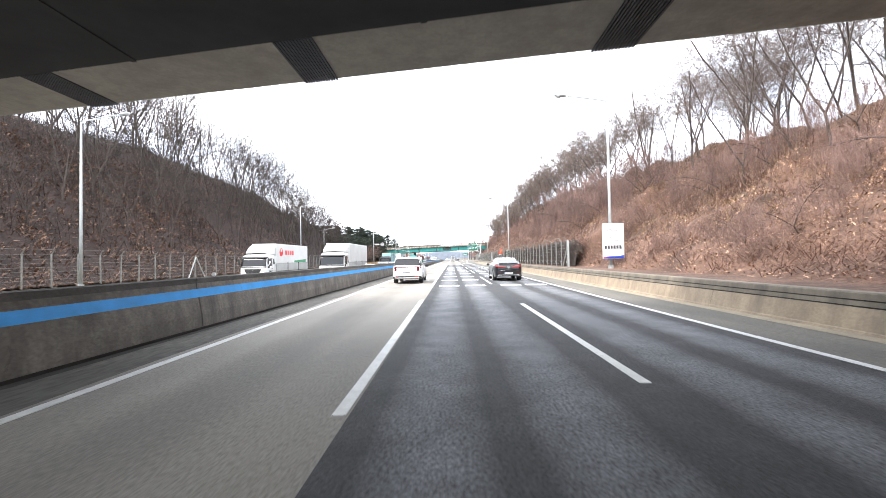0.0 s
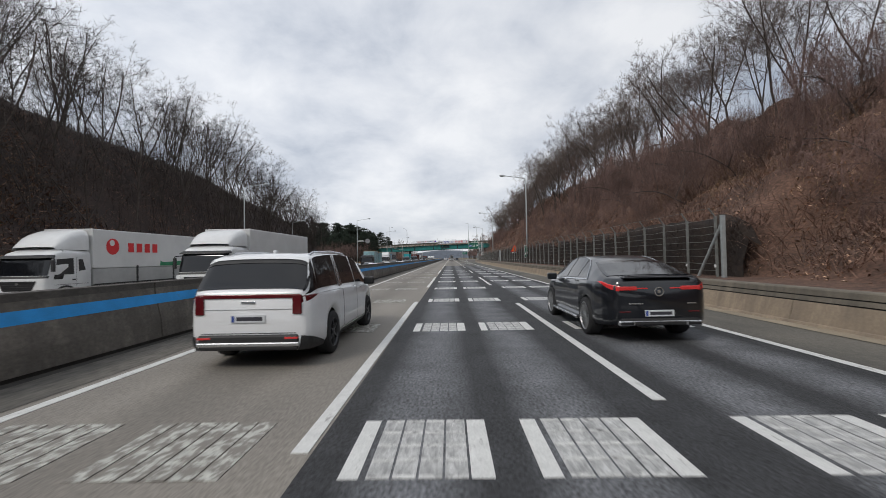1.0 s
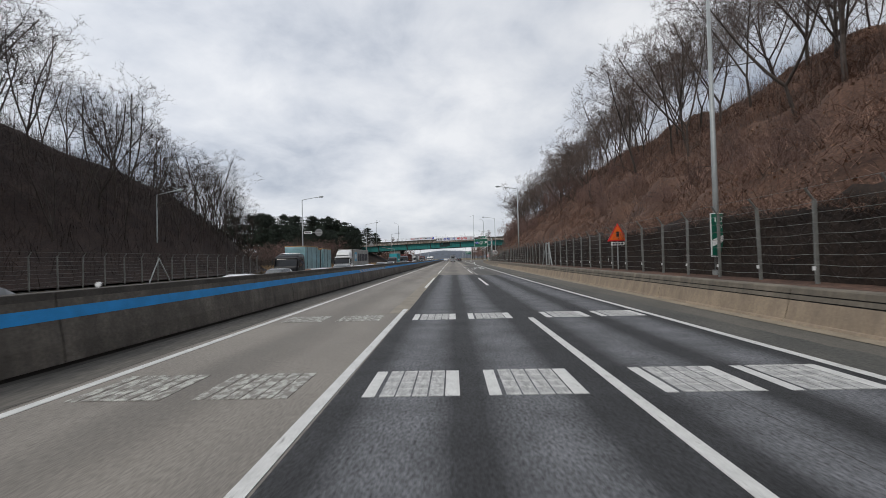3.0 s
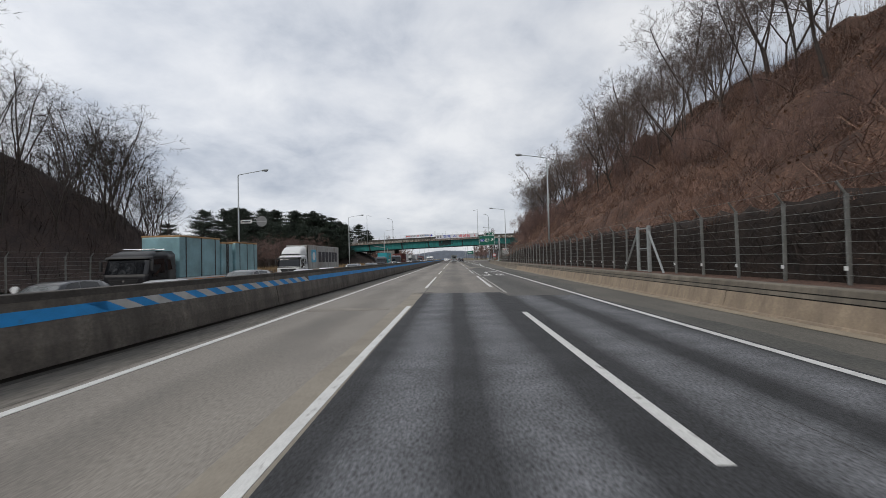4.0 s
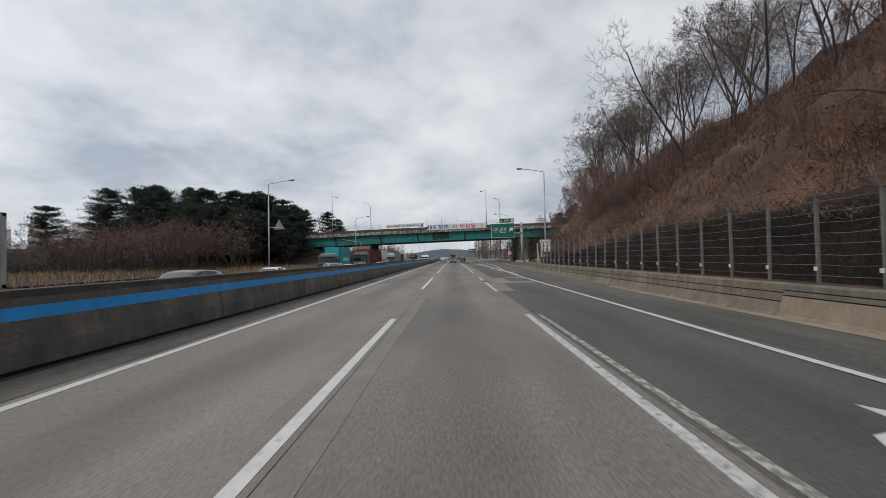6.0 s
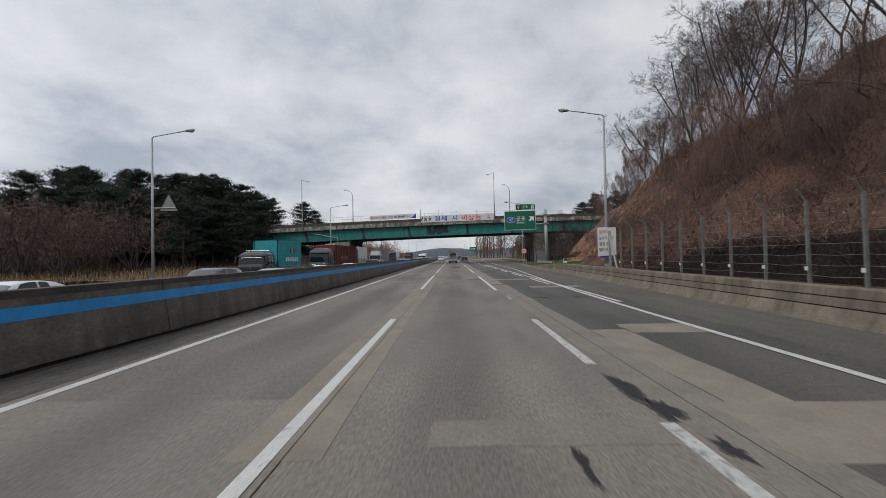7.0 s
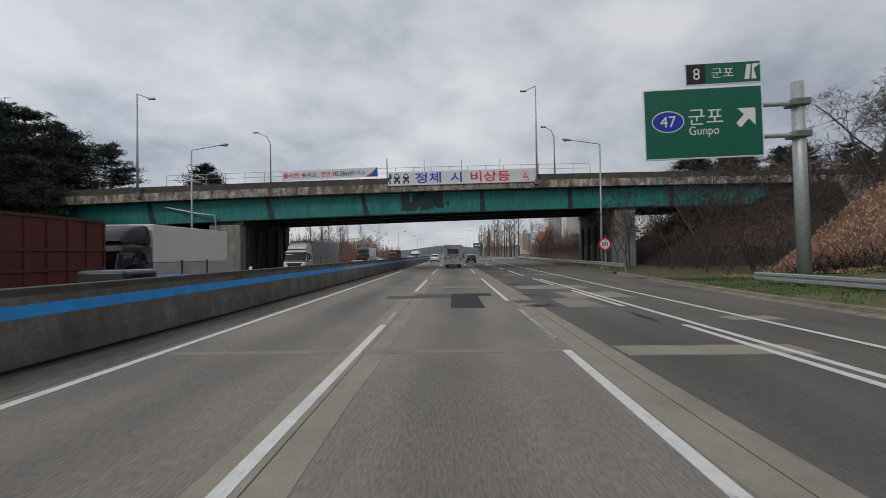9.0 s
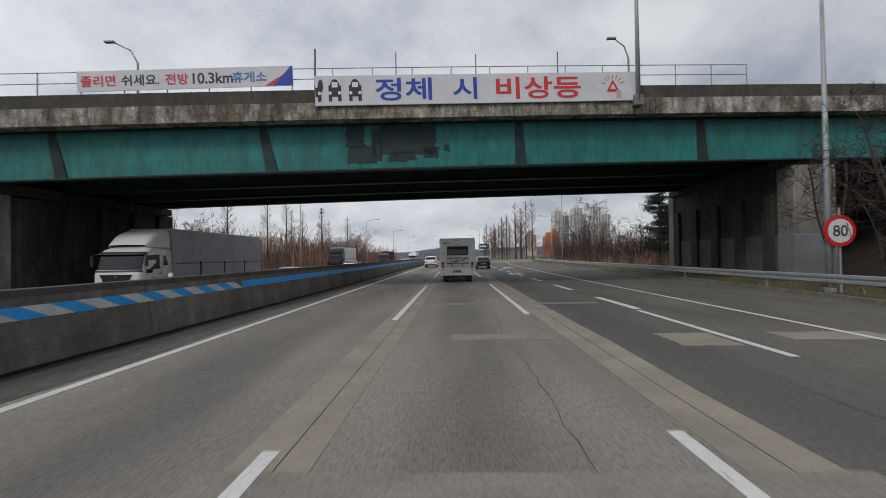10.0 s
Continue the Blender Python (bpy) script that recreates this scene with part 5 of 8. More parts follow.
        part("bumper_corner", b.patch(((0.0, 0.02), (0.66, 0.02), (0.55, 0.9), (0.0, 1.5)), side, 0.022, 8, 4), TRIM, t)
        part("tail_lamp", b.patch(((0.0, 3.6), (0.48, 4.2), (0.36, 4.9), (0.0, 4.9)), side, 0.010, 6, 2), RED_LAMP, t, "dark red wrap-around tail lamp")
        part("roof_rail", tube([(side * 0.66, 0.75, 1.71), (side * 0.68, 0.95, 1.775), (side * 0.68, 2.0, 1.80), (side * 0.68, 2.9, 1.765), (side * 0.67, 3.1, 1.70)], 0.02, 8), CHROME, t)
        mirror(t, side * 0.98, 3.72, 1.13, side, TRIM)
        part("head_lamp", b.patch(((4.75, 3.3), (5.12, 3.3), (5.1, 4.8), (4.75, 4.8)), side), CLEAR_LAMP, t)
    part("rear_window", b.over(0.055, 0.40, 6.2, 0.012, 8, 6.5), GLASS, t, "tinted rear window")
    for side in (1, -1):
        part("rear_glass_side", b.patch(((0.06, 5.3), (0.40, 5.25), (0.50, 7.05), (0.40, 7.1)), side, 0.008, 4, 4), GLASS, t)
    part("windscreen", b.over(3.82, 4.32, 7.2, 0.006), GLASS_LIGHT, t)
    # tailgate details on the flat rear face
    part("lamp_bar", box(-0.78, 0.78, -0.02, 0.03, 1.075, 1.14, 0.012), RED_LAMP, t, "full-width red lamp bar")
    for side in (1, -1):
        part("lamp_drop", box(side * 0.74 - 0.07, side * 0.74 + 0.07, -0.022, 0.03, 0.83, 1.13, 0.015), RED_LAMP, t)
    part("rear_spoiler", b.over(0.40, 0.62, 6.9, 0.03, 6, 7.4), WHITE_CAR, t)
    part("spoiler_shade", b.over(0.345, 0.405, 6.6, 0.020, 3, 6.7), TRIM, t, "black lip under the spoiler")
    part("tailgate_seam", box(-0.72, 0.72, -0.004, 0.0, 0.545, 0.555), TRIM, t)
    part("lid_crease", box(-0.66, 0.66, -0.006, 0.0, 0.905, 0.913), SILVER_CAR, t)
    part("badge", box(-0.11, 0.11, -0.008, 0.0, 0.99, 1.03, 0.003), CHROME, t)
    part("rear_bumper", box(-0.76, 0.76, -0.05, 0.1, 0.30, 0.53, 0.03), TRIM, t, "black and silver rear bumper")
    part("skid_plate", box(-0.78, 0.78, -0.062, 0.0, 0.355, 0.425, 0.02), CHROME, t)
    for side in (1, -1):
        part("reflector", box(side * 0.66 - 0.1, side * 0.66 + 0.1, -0.055, 0.0, 0.47, 0.5, 0.004), RED_BRIGHT, t)
    number_plate(t, -0.012, 0.77)
    part("shark_fin", box(-0.02, 0.02, 0.95, 1.10, 1.75, 1.82, 0.015), WHITE_CAR, t)
    wm = wheel_meshes(0.372, 0.24, RIM_DARK, 6)
    for y in b.axles:
        for side in (1, -1):
            add_wheel(t, wm, side * 0.745, y, 0.372, side)
    return t


def coupe_suv():
    L, W = 4.94, 2.02
    b = Body(L, W, ((0, 1.12), (0.05, 1.18), (0.16, 1.215), (0.30, 1.225), (0.7, 1.33), (1.2, 1.47), (1.6, 1.56), (2.0, 1.615), (2.4, 1.625), (2.8, 1.595), (3.1, 1.52), (3.75, 1.18), (3.85, 1.145), (4.3, 1.09), (4.7, 1.0), (4.88, 0.88), (4.94, 0.72)),
             ((0, 1.06), (0.3, 1.13), (1.0, 1.13), (2.2, 1.09), (3.7, 1.03), (4.3, 0.98), (4.94, 0.6)),
             ((0, 0.72), (0.04, 0.80), (0.12, 0.87), (0.28, 0.93), (0.55, 0.975), (0.95, 1.0), (1.5, 0.985), (3.0, 0.975), (4.0, 0.985), (4.5, 0.93), (4.8, 0.83), (4.94, 0.7)),
             ((0, 0.36), (0.5, 0.30), (1.1, 0.27), (4.5, 0.26), (4.94, 0.3)), (1.12, 4.05), 0.435, 0.64)
    t = thing("coupe_suv", "glossy black coupe-style SUV with lit red tail lamps", "SUV")
    part("body", b.shell(), BLACK_CAR, t, smooth=True)
    underside(t, b)
    for side in (1, -1):
        part("rear_quarter_glass", b.patch(((1.10, 5.35), (1.75, 5.2), (1.66, 7.0), (1.50, 6.9)), side), GLASS, t)
        part("rear_door_window", b.patch(((1.80, 5.2), (2.62, 5.2), (2.52, 7.0), (1.72, 7.0)), side), GLASS, t)
        part("front_door_window", b.patch(((2.68, 5.2), (3.55, 5.2), (3.0, 6.95), (2.58, 7.0)), side), GLASS, t)
        part("window_chrome", b.patch(((1.02, 5.02), (3.68, 5.02), (3.68, 5.13), (1.02, 5.13)), side, 0.010, 16, 1), CHROME, t)
        part("roof_chrome", tube([tuple(b.point(y, s, side) + Vector((side * 0.008, 0, 0.006))) for y, s in ((1.02, 5.1), (1.15, 5.8), (1.38, 6.7), (1.6, 7.1), (2.0, 7.12), (2.5, 7.1), (2.9, 7.1), (3.2, 7.0), (3.66, 6.2))], 0.011, 5), CHROME, t)
        for y in (1.62, 2.55):
            h = b.point(y, 4.0, side)
            part("door_handle", box(h.x - 0.02, h.x + 0.02, y, y + 0.2, h.z - 0.02, h.z + 0.02, 0.008), CHROME, t)
        for y in (1.72, 2.65):
            part("door_seam", b.patch(((y, 5.0), (y + 0.012, 5.0), (y + 0.012, 0.6), (y, 0.6)), side, 0.003, 1, 8), TRIM, t)
        part("running_board", box(side * 0.95 - 0.11, side * 0.95 + 0.11, 1.58, 3.6, 0.27, 0.33, 0.02), CHROME, t, "brushed steel running board")
        part("tail_lamp", b.patch(((0.0, 3.55), (0.46, 4.1), (0.40, 4.85), (0.0, 4.75)), side, 0.008, 6, 3), RED_BRIGHT, t, "lit red tail lamp")
        part("lamp_rear", box(side * 0.56 - 0.17, side * 0.56 + 0.17, -0.012, 0.03, 0.975, 1.05, 0.015), RED_BRIGHT, t)
        part("lamp_strip", box(side * 0.30 - 0.1, side * 0.30 + 0.1, -0.010, 0.02, 1.0, 1.022, 0.005), RED_BRIGHT, t)
        mirror(t, side * 0.98, 3.42, 1.1, side, BLACK_CAR)
        part("exhaust", box(side * 0.60 - 0.15, side * 0.60 + 0.15, -0.055, 0.05, 0.335, 0.435, 0.03), CHROME, t, "chrome exhaust surround")
        part("exhaust_mouth", box(side * 0.60 - 0.11, side * 0.60 + 0.11, -0.059, -0.05, 0.355, 0.41, 0.012), SIGN_BLACK, t)
        part("reflector", box(side * 0.62 - 0.1, side * 0.62 + 0.1, -0.014, 0.0, 0.58, 0.60, 0.003), RED_LAMP, t)
    part("rear_window", b.over(0.36, 1.36, 7.35, 0.008, 10, 7.45), GLASS, t, "steep dark rear window")
    part("windscreen", b.over(3.16, 3.76, 7.25, 0.006), GLASS_LIGHT, t)
    part("tail_spoiler", box(-0.62, 0.62, -0.02, 0.24, 1.195, 1.225, 0.012), BLACK_CAR, t)
    part("badge", disc(0.085, 0.012, 24, Matrix.Translation((0, -0.014, 0.95)), None, 0.068), CHROME, t, "round chrome badge")
    part("badge_centre", disc(0.03, 0.012, 16, Matrix.Translation((0, -0.014, 0.95))), CHROME, t)
    for x0, x1 in ((-0.55, -0.28), (0.5, 0.66)):
        part("script_bar", box(x0, x1, -0.006, 0.0, 0.725, 0.745), CHROME, t)
    part("rear_bumper", box(-0.70, 0.70, -0.045, 0.08, 0.34, 0.47, 0.03), TRIM, t)
    part("bumper_chrome", box(-0.52, 0.52, -0.055, 0.0, 0.405, 0.43, 0.008), CHROME, t)
    number_plate(t, -0.012, 0.56)
    wm = wheel_meshes(0.385, 0.27, RIM, 18, 0.74)
    for y in b.axles:
        for side in (1, -1):
            add_wheel(t, wm, side * 0.735, y, 0.385, side)
    return t


def family_car(kind, paint, label):
    """A plainer car for the traffic: saloon, estate or SUV."""
    if kind == "saloon":
        L, W, tp = 4.8, 1.85, ((0, 0.95), (0.06, 1.06), (0.6, 1.10), (1.3, 1.38), (1.8, 1.45), (2.4, 1.455), (2.9, 1.37), (3.5, 1.02), (4.3, 0.92), (4.7, 0.8), (4.8, 0.62))
    elif kind == "suv":
        L, W, tp = 4.65, 1.88, ((0, 1.0), (0.06, 1.12), (0.4, 1.52), (0.6, 1.63), (1.6, 1.69), (2.3, 1.68), (2.75, 1.6), (3.35, 1.16), (4.0, 1.08), (4.5, 0.95), (4.65, 0.7))
    else:
        L, W, tp = 4.3, 1.8, ((0, 0.95), (0.06, 1.05), (0.4, 1.38), (0.7, 1.5), (1.6, 1.55), (2.2, 1.52), (2.6, 1.42), (3.15, 1.06), (3.8, 0.96), (4.2, 0.82), (4.3, 0.6))
    k = L / 4.65
    b = Body(L, W, tp, ((0, 0.93), (1, 0.97), (2.7 * k, 0.94), (3.4 * k, 0.92), (4.1 * k, 0.86), (L, 0.52)),
             ((0, 0.82), (0.05, 0.89), (0.2, 0.96), (0.8, 1.0), (3.4 * k, 0.99), (4.2 * k, 0.92), (L - 0.1, 0.8), (L, 0.7)),
             ((0, 0.3), (0.5, 0.24), (L - 0.3, 0.22), (L, 0.26)), (0.95 * k, 3.72 * k), 0.39, 0.74, 18)
    t = thing("car", label, "car", "traffic")
    part("body", b.shell(), paint, t, smooth=True)
    underside(t, b)
    tail = 1.55 if kind == "saloon" else 0.85
    for side in (1, -1):
        part("rear_door_window", b.patch(((tail, 5.25), (2.0 * k, 5.25), (1.95 * k, 6.95), (tail + 0.12, 6.9)), side), GLASS, t)
        part("front_door_window", b.patch(((2.06 * k, 5.25), (3.0 * k, 5.25), (2.6 * k, 6.9), (2.01 * k, 6.95)), side), GLASS, t)
        part("tail_lamp", b.patch(((0.0, 3.3), (0.3, 3.6), (0.25, 4.9), (0.0, 4.8)), side, 0.008, 4, 2), RED_LAMP, t)
        part("head_lamp", b.patch(((L - 0.45, 3.0), (L - 0.06, 2.9), (L - 0.06, 4.6), (L - 0.45, 4.9)), side, 0.008, 4, 2), CLEAR_LAMP, t)
        mirror(t, side * W / 2 * 0.98, 2.95 * k, 1.0, side, paint)
        part("lamp_rear", box(side * 0.58 - 0.14, side * 0.58 + 0.14, -0.012, 0.03, 0.76, 0.90, 0.015), RED_LAMP, t)
    part("rear_window", b.over(*((0.66, 1.26) if kind == "saloon" else (0.10, 0.42)), 7.3, 0.008), GLASS, t)
    part("windscreen", b.over(*((2.95, 3.45) if kind == "saloon" else ((2.8, 3.3) if kind == "suv" else (2.66, 3.1))), 7.2, 0.008), GLASS_LIGHT, t)
    part("rear_bumper", box(-W * 0.43, W * 0.43, -0.05, 0.08, 0.3, 0.5, 0.03), TRIM, t)
    part("grille", box(-0.45, 0.45, L - 0.03, L + 0.015, 0.42, 0.62, 0.02), TRIM, t)
    number_plate(t, -0.012, 0.66)
    wm = wheel_meshes(0.345, 0.22, RIM, 8)
    for y in b.axles:
        for side in (1, -1):
            add_wheel(t, wm, side * (W / 2 - 0.235), y, 0.345, side)
    return t


def motorhome():
    t = thing("motorhome", "white coachbuilt motorhome with a bicycle rack on its back", "motorhome")
    W, H, z0 = 2.24, 2.78, 0.5
    part("coach_body", box(-W / 2, W / 2, 0, 4.3, z0, H, 0.07, segs=3), VAN_WHITE, t, smooth=False)
    part("cab_over", box(-W / 2 + 0.04, W / 2 - 0.04, 4.25, 5.3, 1.85, H - 0.06, 0.14, segs=3), VAN_WHITE, t)
    part("cab", box(-1.0, 1.0, 4.25, 6.0, 0.45, 1.9, 0.12, segs=3), VAN_WHITE, t)
    part("windscreen", box(-0.9, 0.9, 5.3, 5.45, 1.2, 1.85, 0.03), GLASS_LIGHT, t)
    # raised frame of the back wall
    for x0, x1, za, zb_ in ((-W / 2 + 0.01, -0.93, 1.18, 2.72), (0.93, W / 2 - 0.01, 1.18, 2.72), (-0.93, 0.93, 2.52, 2.72)):
        part("rear_moulding", box(x0, x1, -0.045, 0.02, za, zb_, 0.02), VAN_WHITE, t)
    for x0, x1 in ((-W / 2 + 0.01, -0.72), (0.72, W / 2 - 0.01)):
        part("lamp_moulding", box(x0, x1, -0.09, 0.02, 0.62, 1.34, 0.05), VAN_WHITE, t)
    part("rear_skirt", box(-W / 2 + 0.01, W / 2 - 0.01, -0.08, 0.03, 0.42, 0.98, 0.04), VAN_WHITE, t)
    part("window_frame", box(-0.67, 0.67, -0.02, 0.01, 1.70, 2.27, 0.05), TRIM, t)
    part("rear_window", box(-0.64, 0.64, -0.032, -0.01, 1.73, 2.24, 0.012), GLASS, t, "dark tinted rear window")
    for side in (1, -1):
        x = side * 0.93
        for z, r, m in ((1.19, 0.085, RED_BRIGHT), (0.99, 0.085, AMBER), (0.79, 0.07, CLEAR_LAMP)):
            part("lamp_ring", disc(r + 0.02, 0.02, 20, Matrix.Translation((x, -0.105, z))), TRIM if m is not CLEAR_LAMP else CHROME, t)
            part("lamp_lens", disc(r, 0.02, 20, Matrix.Translation((x, -0.118, z))), m, t)
        part("side_marker", box(side * 1.1 - 0.03, side * 1.1 + 0.03, -0.03, 0.03, 2.45, 2.6, 0.01), RED_BRIGHT, t)
        part("reflector", box(side * 0.93 - 0.07, side * 0.93 + 0.07, -0.088, -0.07, 0.515, 0.55), RED_BRIGHT, t)
        part("mud_flap", box(side * 0.72 - 0.2, side * 0.72 + 0.2, 0.35, 0.37, 0.12, 0.5), TRIM, t)
    part("high_brake_lamp", box(-0.2, 0.2, -0.06, -0.02, 2.64, 2.69, 0.01), RED_LAMP, t)
    # swooshes and script
    for pts in (((-0.92, 2.47), (-0.55, 2.46), (-0.3, 2.34), (-0.22, 2.28), (-0.36, 2.38), (-0.6, 2.42), (-0.92, 2.42)), ((-0.9, 2.38), (-0.5, 2.37), (-0.3, 2.3), (-0.55, 2.35), (-0.9, 2.36)),
                ((0.1, 1.32), (0.45, 1.50), (0.86, 1.56), (0.5, 1.46), (0.3, 1.36)), ((-0.65, 1.27), (-0.2, 1.31), (0.2, 1.36), (0.0, 1.29), (-0.3, 1.25))):
        bm = bmesh.new()
        bm.faces.new([bm.verts.new((x, -0.006, z)) for x, z in pts])
        part("swoosh", bm, TXT_DARK, t)
    part("script_bar", box(-0.2, 0.22, -0.006, 0.0, 2.35, 2.39), TRUCK_GREY, t)
    # bicycle rack
    rk = part("rack_frame", tube([(-0.35, -0.05, 1.05), (-0.35, -0.2, 1.12), (-0.35, -0.24, 1.5), (-0.2, -0.24, 1.56), (0.2, -0.24, 1.56), (0.35, -0.24, 1.5), (0.35, -0.2, 1.12), (0.35, -0.05, 1.05)], 0.022, 8), STEEL, t, "grey tube bicycle rack")
    for z in (1.2, 1.52):
        part("rack_rail", tube([(-0.68, -0.34, z), (0.68, -0.34, z)], 0.02, 8), TRIM, t)
        for x in (-0.62, -0.5, 0.5, 0.62):
            part("rack_clip", box(x - 0.015, x + 0.015, -0.38, -0.3, z - 0.06, z + 0.06), TRIM, t)
    for x in (-0.3, 0.3):
        part("rack_leg", box(x - 0.03, x + 0.03, -0.3, -0.05, 1.03, 1.13, 0.01), TRIM, t)
    part("rack_hook", tube([(-0.12, -0.3, 1.2), (-0.12, -0.36, 1.35), (0.1, -0.36, 1.5)], 0.015, 6), TRIM, t)
    number_plate(t, -0.095, 0.70, 0.52, 0.16)
    part("plate_backing", box(-0.29, 0.29, -0.092, -0.07, 0.60, 0.80, 0.01), TRUCK_GREY, t)
    part("chassis", box(-0.55, 0.55, 0.1, 4.2, 0.28, 0.5), CHASSIS, t)
    part("tow_bar", box(-0.3, 0.3, -0.02, 0.2, 0.3, 0.4, 0.02), CHASSIS, t)
    wm = wheel_meshes(0.34, 0.3, RIM_DARK, 6)
    for y in (0.95, 4.9):
        for side in (1, -1):
            add_wheel(t, wm, side * 0.62, y, 0.34, side)
    return t


def truck_cab(t, paint, H=3.0, roof=True, grille_mat=None, stripes=0):
    """A forward-control cab with rounded corners; its back stands at y = 0 and its face towards +y."""
    r = 0.26

    def half_width(z):
        return 1.24 * (1 - 0.04 * smoothstep(1.7, H, z)) - 0.16 * smoothstep(H - 0.22, H, z)

    def face(z):
        return lerp_table(((0.3, 2.28), (0.95, 2.33), (1.48, 2.31), (1.62, 2.25), (H - 0.5, 2.03), (H - 0.25, 1.88), (H - 0.06, 1.5), (H, 1.3)), z)

    def front(z, out=0.0, trim=0.0):
        """Plan points from the right corner round the face to the left corner."""
        w, f = half_width(z), face(z)
        pts = []
        for k in range(7):
            a = math.pi / 2 * (trim + (1 - trim) * k / 6)
            pts.append((w - r + (r + out) * math.cos(a), f - r + (r + out) * math.sin(a), z))
        pts += [(x * (w - r), f + out, z) for x in (0.66, 0.33, 0.0)]
        return pts + [(-x, y, zz) for x, y, zz in pts[-2::-1]]

    rows = []
    for z in (0.95, 1.15, 1.4, 1.5, 1.6, 1.7, 2.0, H - 0.5, H - 0.36, H - 0.22, H - 0.12, H - 0.05, H):
        w = half_width(z)
        rows.append([(w, 0, z), (w, 0.7, z), (w, 1.4, z)] + front(z) + [(-w, 1.4, z), (-w, 0.7, z), (-w, 0, z)])
    bm = grid(rows, close=True)
    bm.verts.ensure_lookup_table()
    n = len(rows[0])
    bm.faces.new(bm.verts[-n:])
    bmesh.ops.recalc_face_normals(bm, faces=bm.faces)
    part("cab", bm, paint, t, smooth=True)
    part("windscreen", grid([front(z, 0.010, 0.45) for z in (1.64, 1.8, 2.0, 2.2, H - 0.52, H - 0.44)]), GLASS, t, "dark windscreen", smooth=True)
    part("wiper_panel", grid([front(z, 0.008, 0.3) for z in (1.52, 1.57, 1.62)]), TRIM, t, smooth=True)
    part("sun_visor", grid([front(H - 0.30, 0.05, 0.35), front(H - 0.38, 0.16, 0.35), front(H - 0.44, 0.15, 0.35)]), TRIM, t)
    part("lower_front", grid([front(z, 0.012, 0.0) for z in (0.34, 0.45, 0.8, 0.95)]), grille_mat or paint, t, smooth=True)
    for side in (1, -1):
        for nm, pts in (("side_window", ((0.92, 1.66), (1.42, 1.66), (1.50, 1.46), (1.94, 1.46), (1.76, H - 0.50), (0.92, H - 0.44))), ("sleeper_window", ((0.3, 1.85), (0.66, 1.80), (0.66, H - 0.5), (0.42, H - 0.5)))):
            bm = bmesh.new()
            bm.faces.new([bm.verts.new((side * (half_width(z) + 0.007), y, z)) for y, z in pts])
            part(nm, bm, GLASS, t)
        part("wing_mirror", box(side * 1.40 - 0.07, side * 1.40 + 0.07, 2.06, 2.18, 1.80, 2.32, 0.03), TRIM, t)
        part("mirror_arm", tube([(side * 1.15, 1.95, 2.42), (side * 1.40, 2.1, 2.40), (side * 1.44, 2.1, 2.3)], 0.03, 6), TRIM, t)
        part("head_lamp", box(side * 0.88 - 0.22, side * 0.88 + 0.2, 2.24, 2.36, 0.62, 0.80, 0.04), CLEAR_LAMP, t)
        part("fog_lamp", box(side * 0.84 - 0.1, side * 0.84 + 0.1, 2.26, 2.35, 0.42, 0.52, 0.02), CLEAR_LAMP, t)
        part("rear_skirt", box(side * 1.12 - 0.12, side * 1.12 + 0.12, 0.0, 0.72, 0.5, 0.96, 0.03), paint, t)
        part("wheel_arch", tube([(side * 1.245, 1.35 + 0.63 * math.cos(q), 0.5 + 0.63 * math.sin(q)) for q in span(0.25, math.pi - 0.1, 12)], 0.045, 6), TRIM, t)
        part("step", box(side * 1.14 - 0.1, side * 1.14 + 0.1, 1.96, 2.2, 0.40, 0.9, 0.03), paint, t)
        part("door_handle", box(side * 1.25 - 0.012, side * 1.25 + 0.012, 0.84, 1.02, 1.38, 1.44, 0.008), TRIM, t)
        part("door_seam", box(side * 1.241 - 0.004, side * 1.241 + 0.004, 0.78, 0.79, 1.0, H - 0.4), TRIM, t)
        part("swage_line", box(side * 1.243 - 0.004, side * 1.243 + 0.004, 0.1, 1.9, 1.20, 1.215), TRIM, t)
        part("fuel_tank", tube([(side * 0.98, -0.9, 0.68), (side * 0.98, -2.1, 0.68)], 0.3, 14), STEEL_OLD, t)
    part("arch_lining", box(-0.92, 0.92, 0.1, 2.0, 0.55, 1.0), CHASSIS, t)
    bm = bmesh.new()
    bm.faces.new([bm.verts.new((x, 2.345, z)) for x, z in ((-0.62, 0.98), (0.62, 0.98), (0.84, 1.40), (-0.84, 1.40))])
    part("grille", bm, SIGN_BLACK, t, "black radiator grille")
    for k in range(4):
        part("grille_slat", box(-0.66 - 0.04 * k, 0.66 + 0.04 * k, 2.335, 2.362, 1.03 + 0.1 * k, 1.055 + 0.1 * k, 0.006), CHROME if stripes else TRIM, t)
    part("emblem", disc(0.07, 0.012, 18, Matrix.Translation((0, 2.36, 1.28)) @ Matrix.Rotation(math.pi, 4, "Z")), CHROME, t)
    for k in range(stripes):
        part("grille_bar", box(-0.98, 0.98, 2.31, 2.375, 0.52 + 0.17 * k, 0.575 + 0.17 * k, 0.015), CHROME, t)
    if roof:
        top = 3.8
        rows = []
        for y, q, k in ((0.0, 1.0, 1.0), (0.3, 0.98, 1.0), (0.6, 0.90, 0.99), (0.9, 0.77, 0.97), (1.2, 0.58, 0.94), (1.45, 0.34, 0.90), (1.62, 0.08, 0.86)):
            z1 = H - 0.02 + (top - H) * q
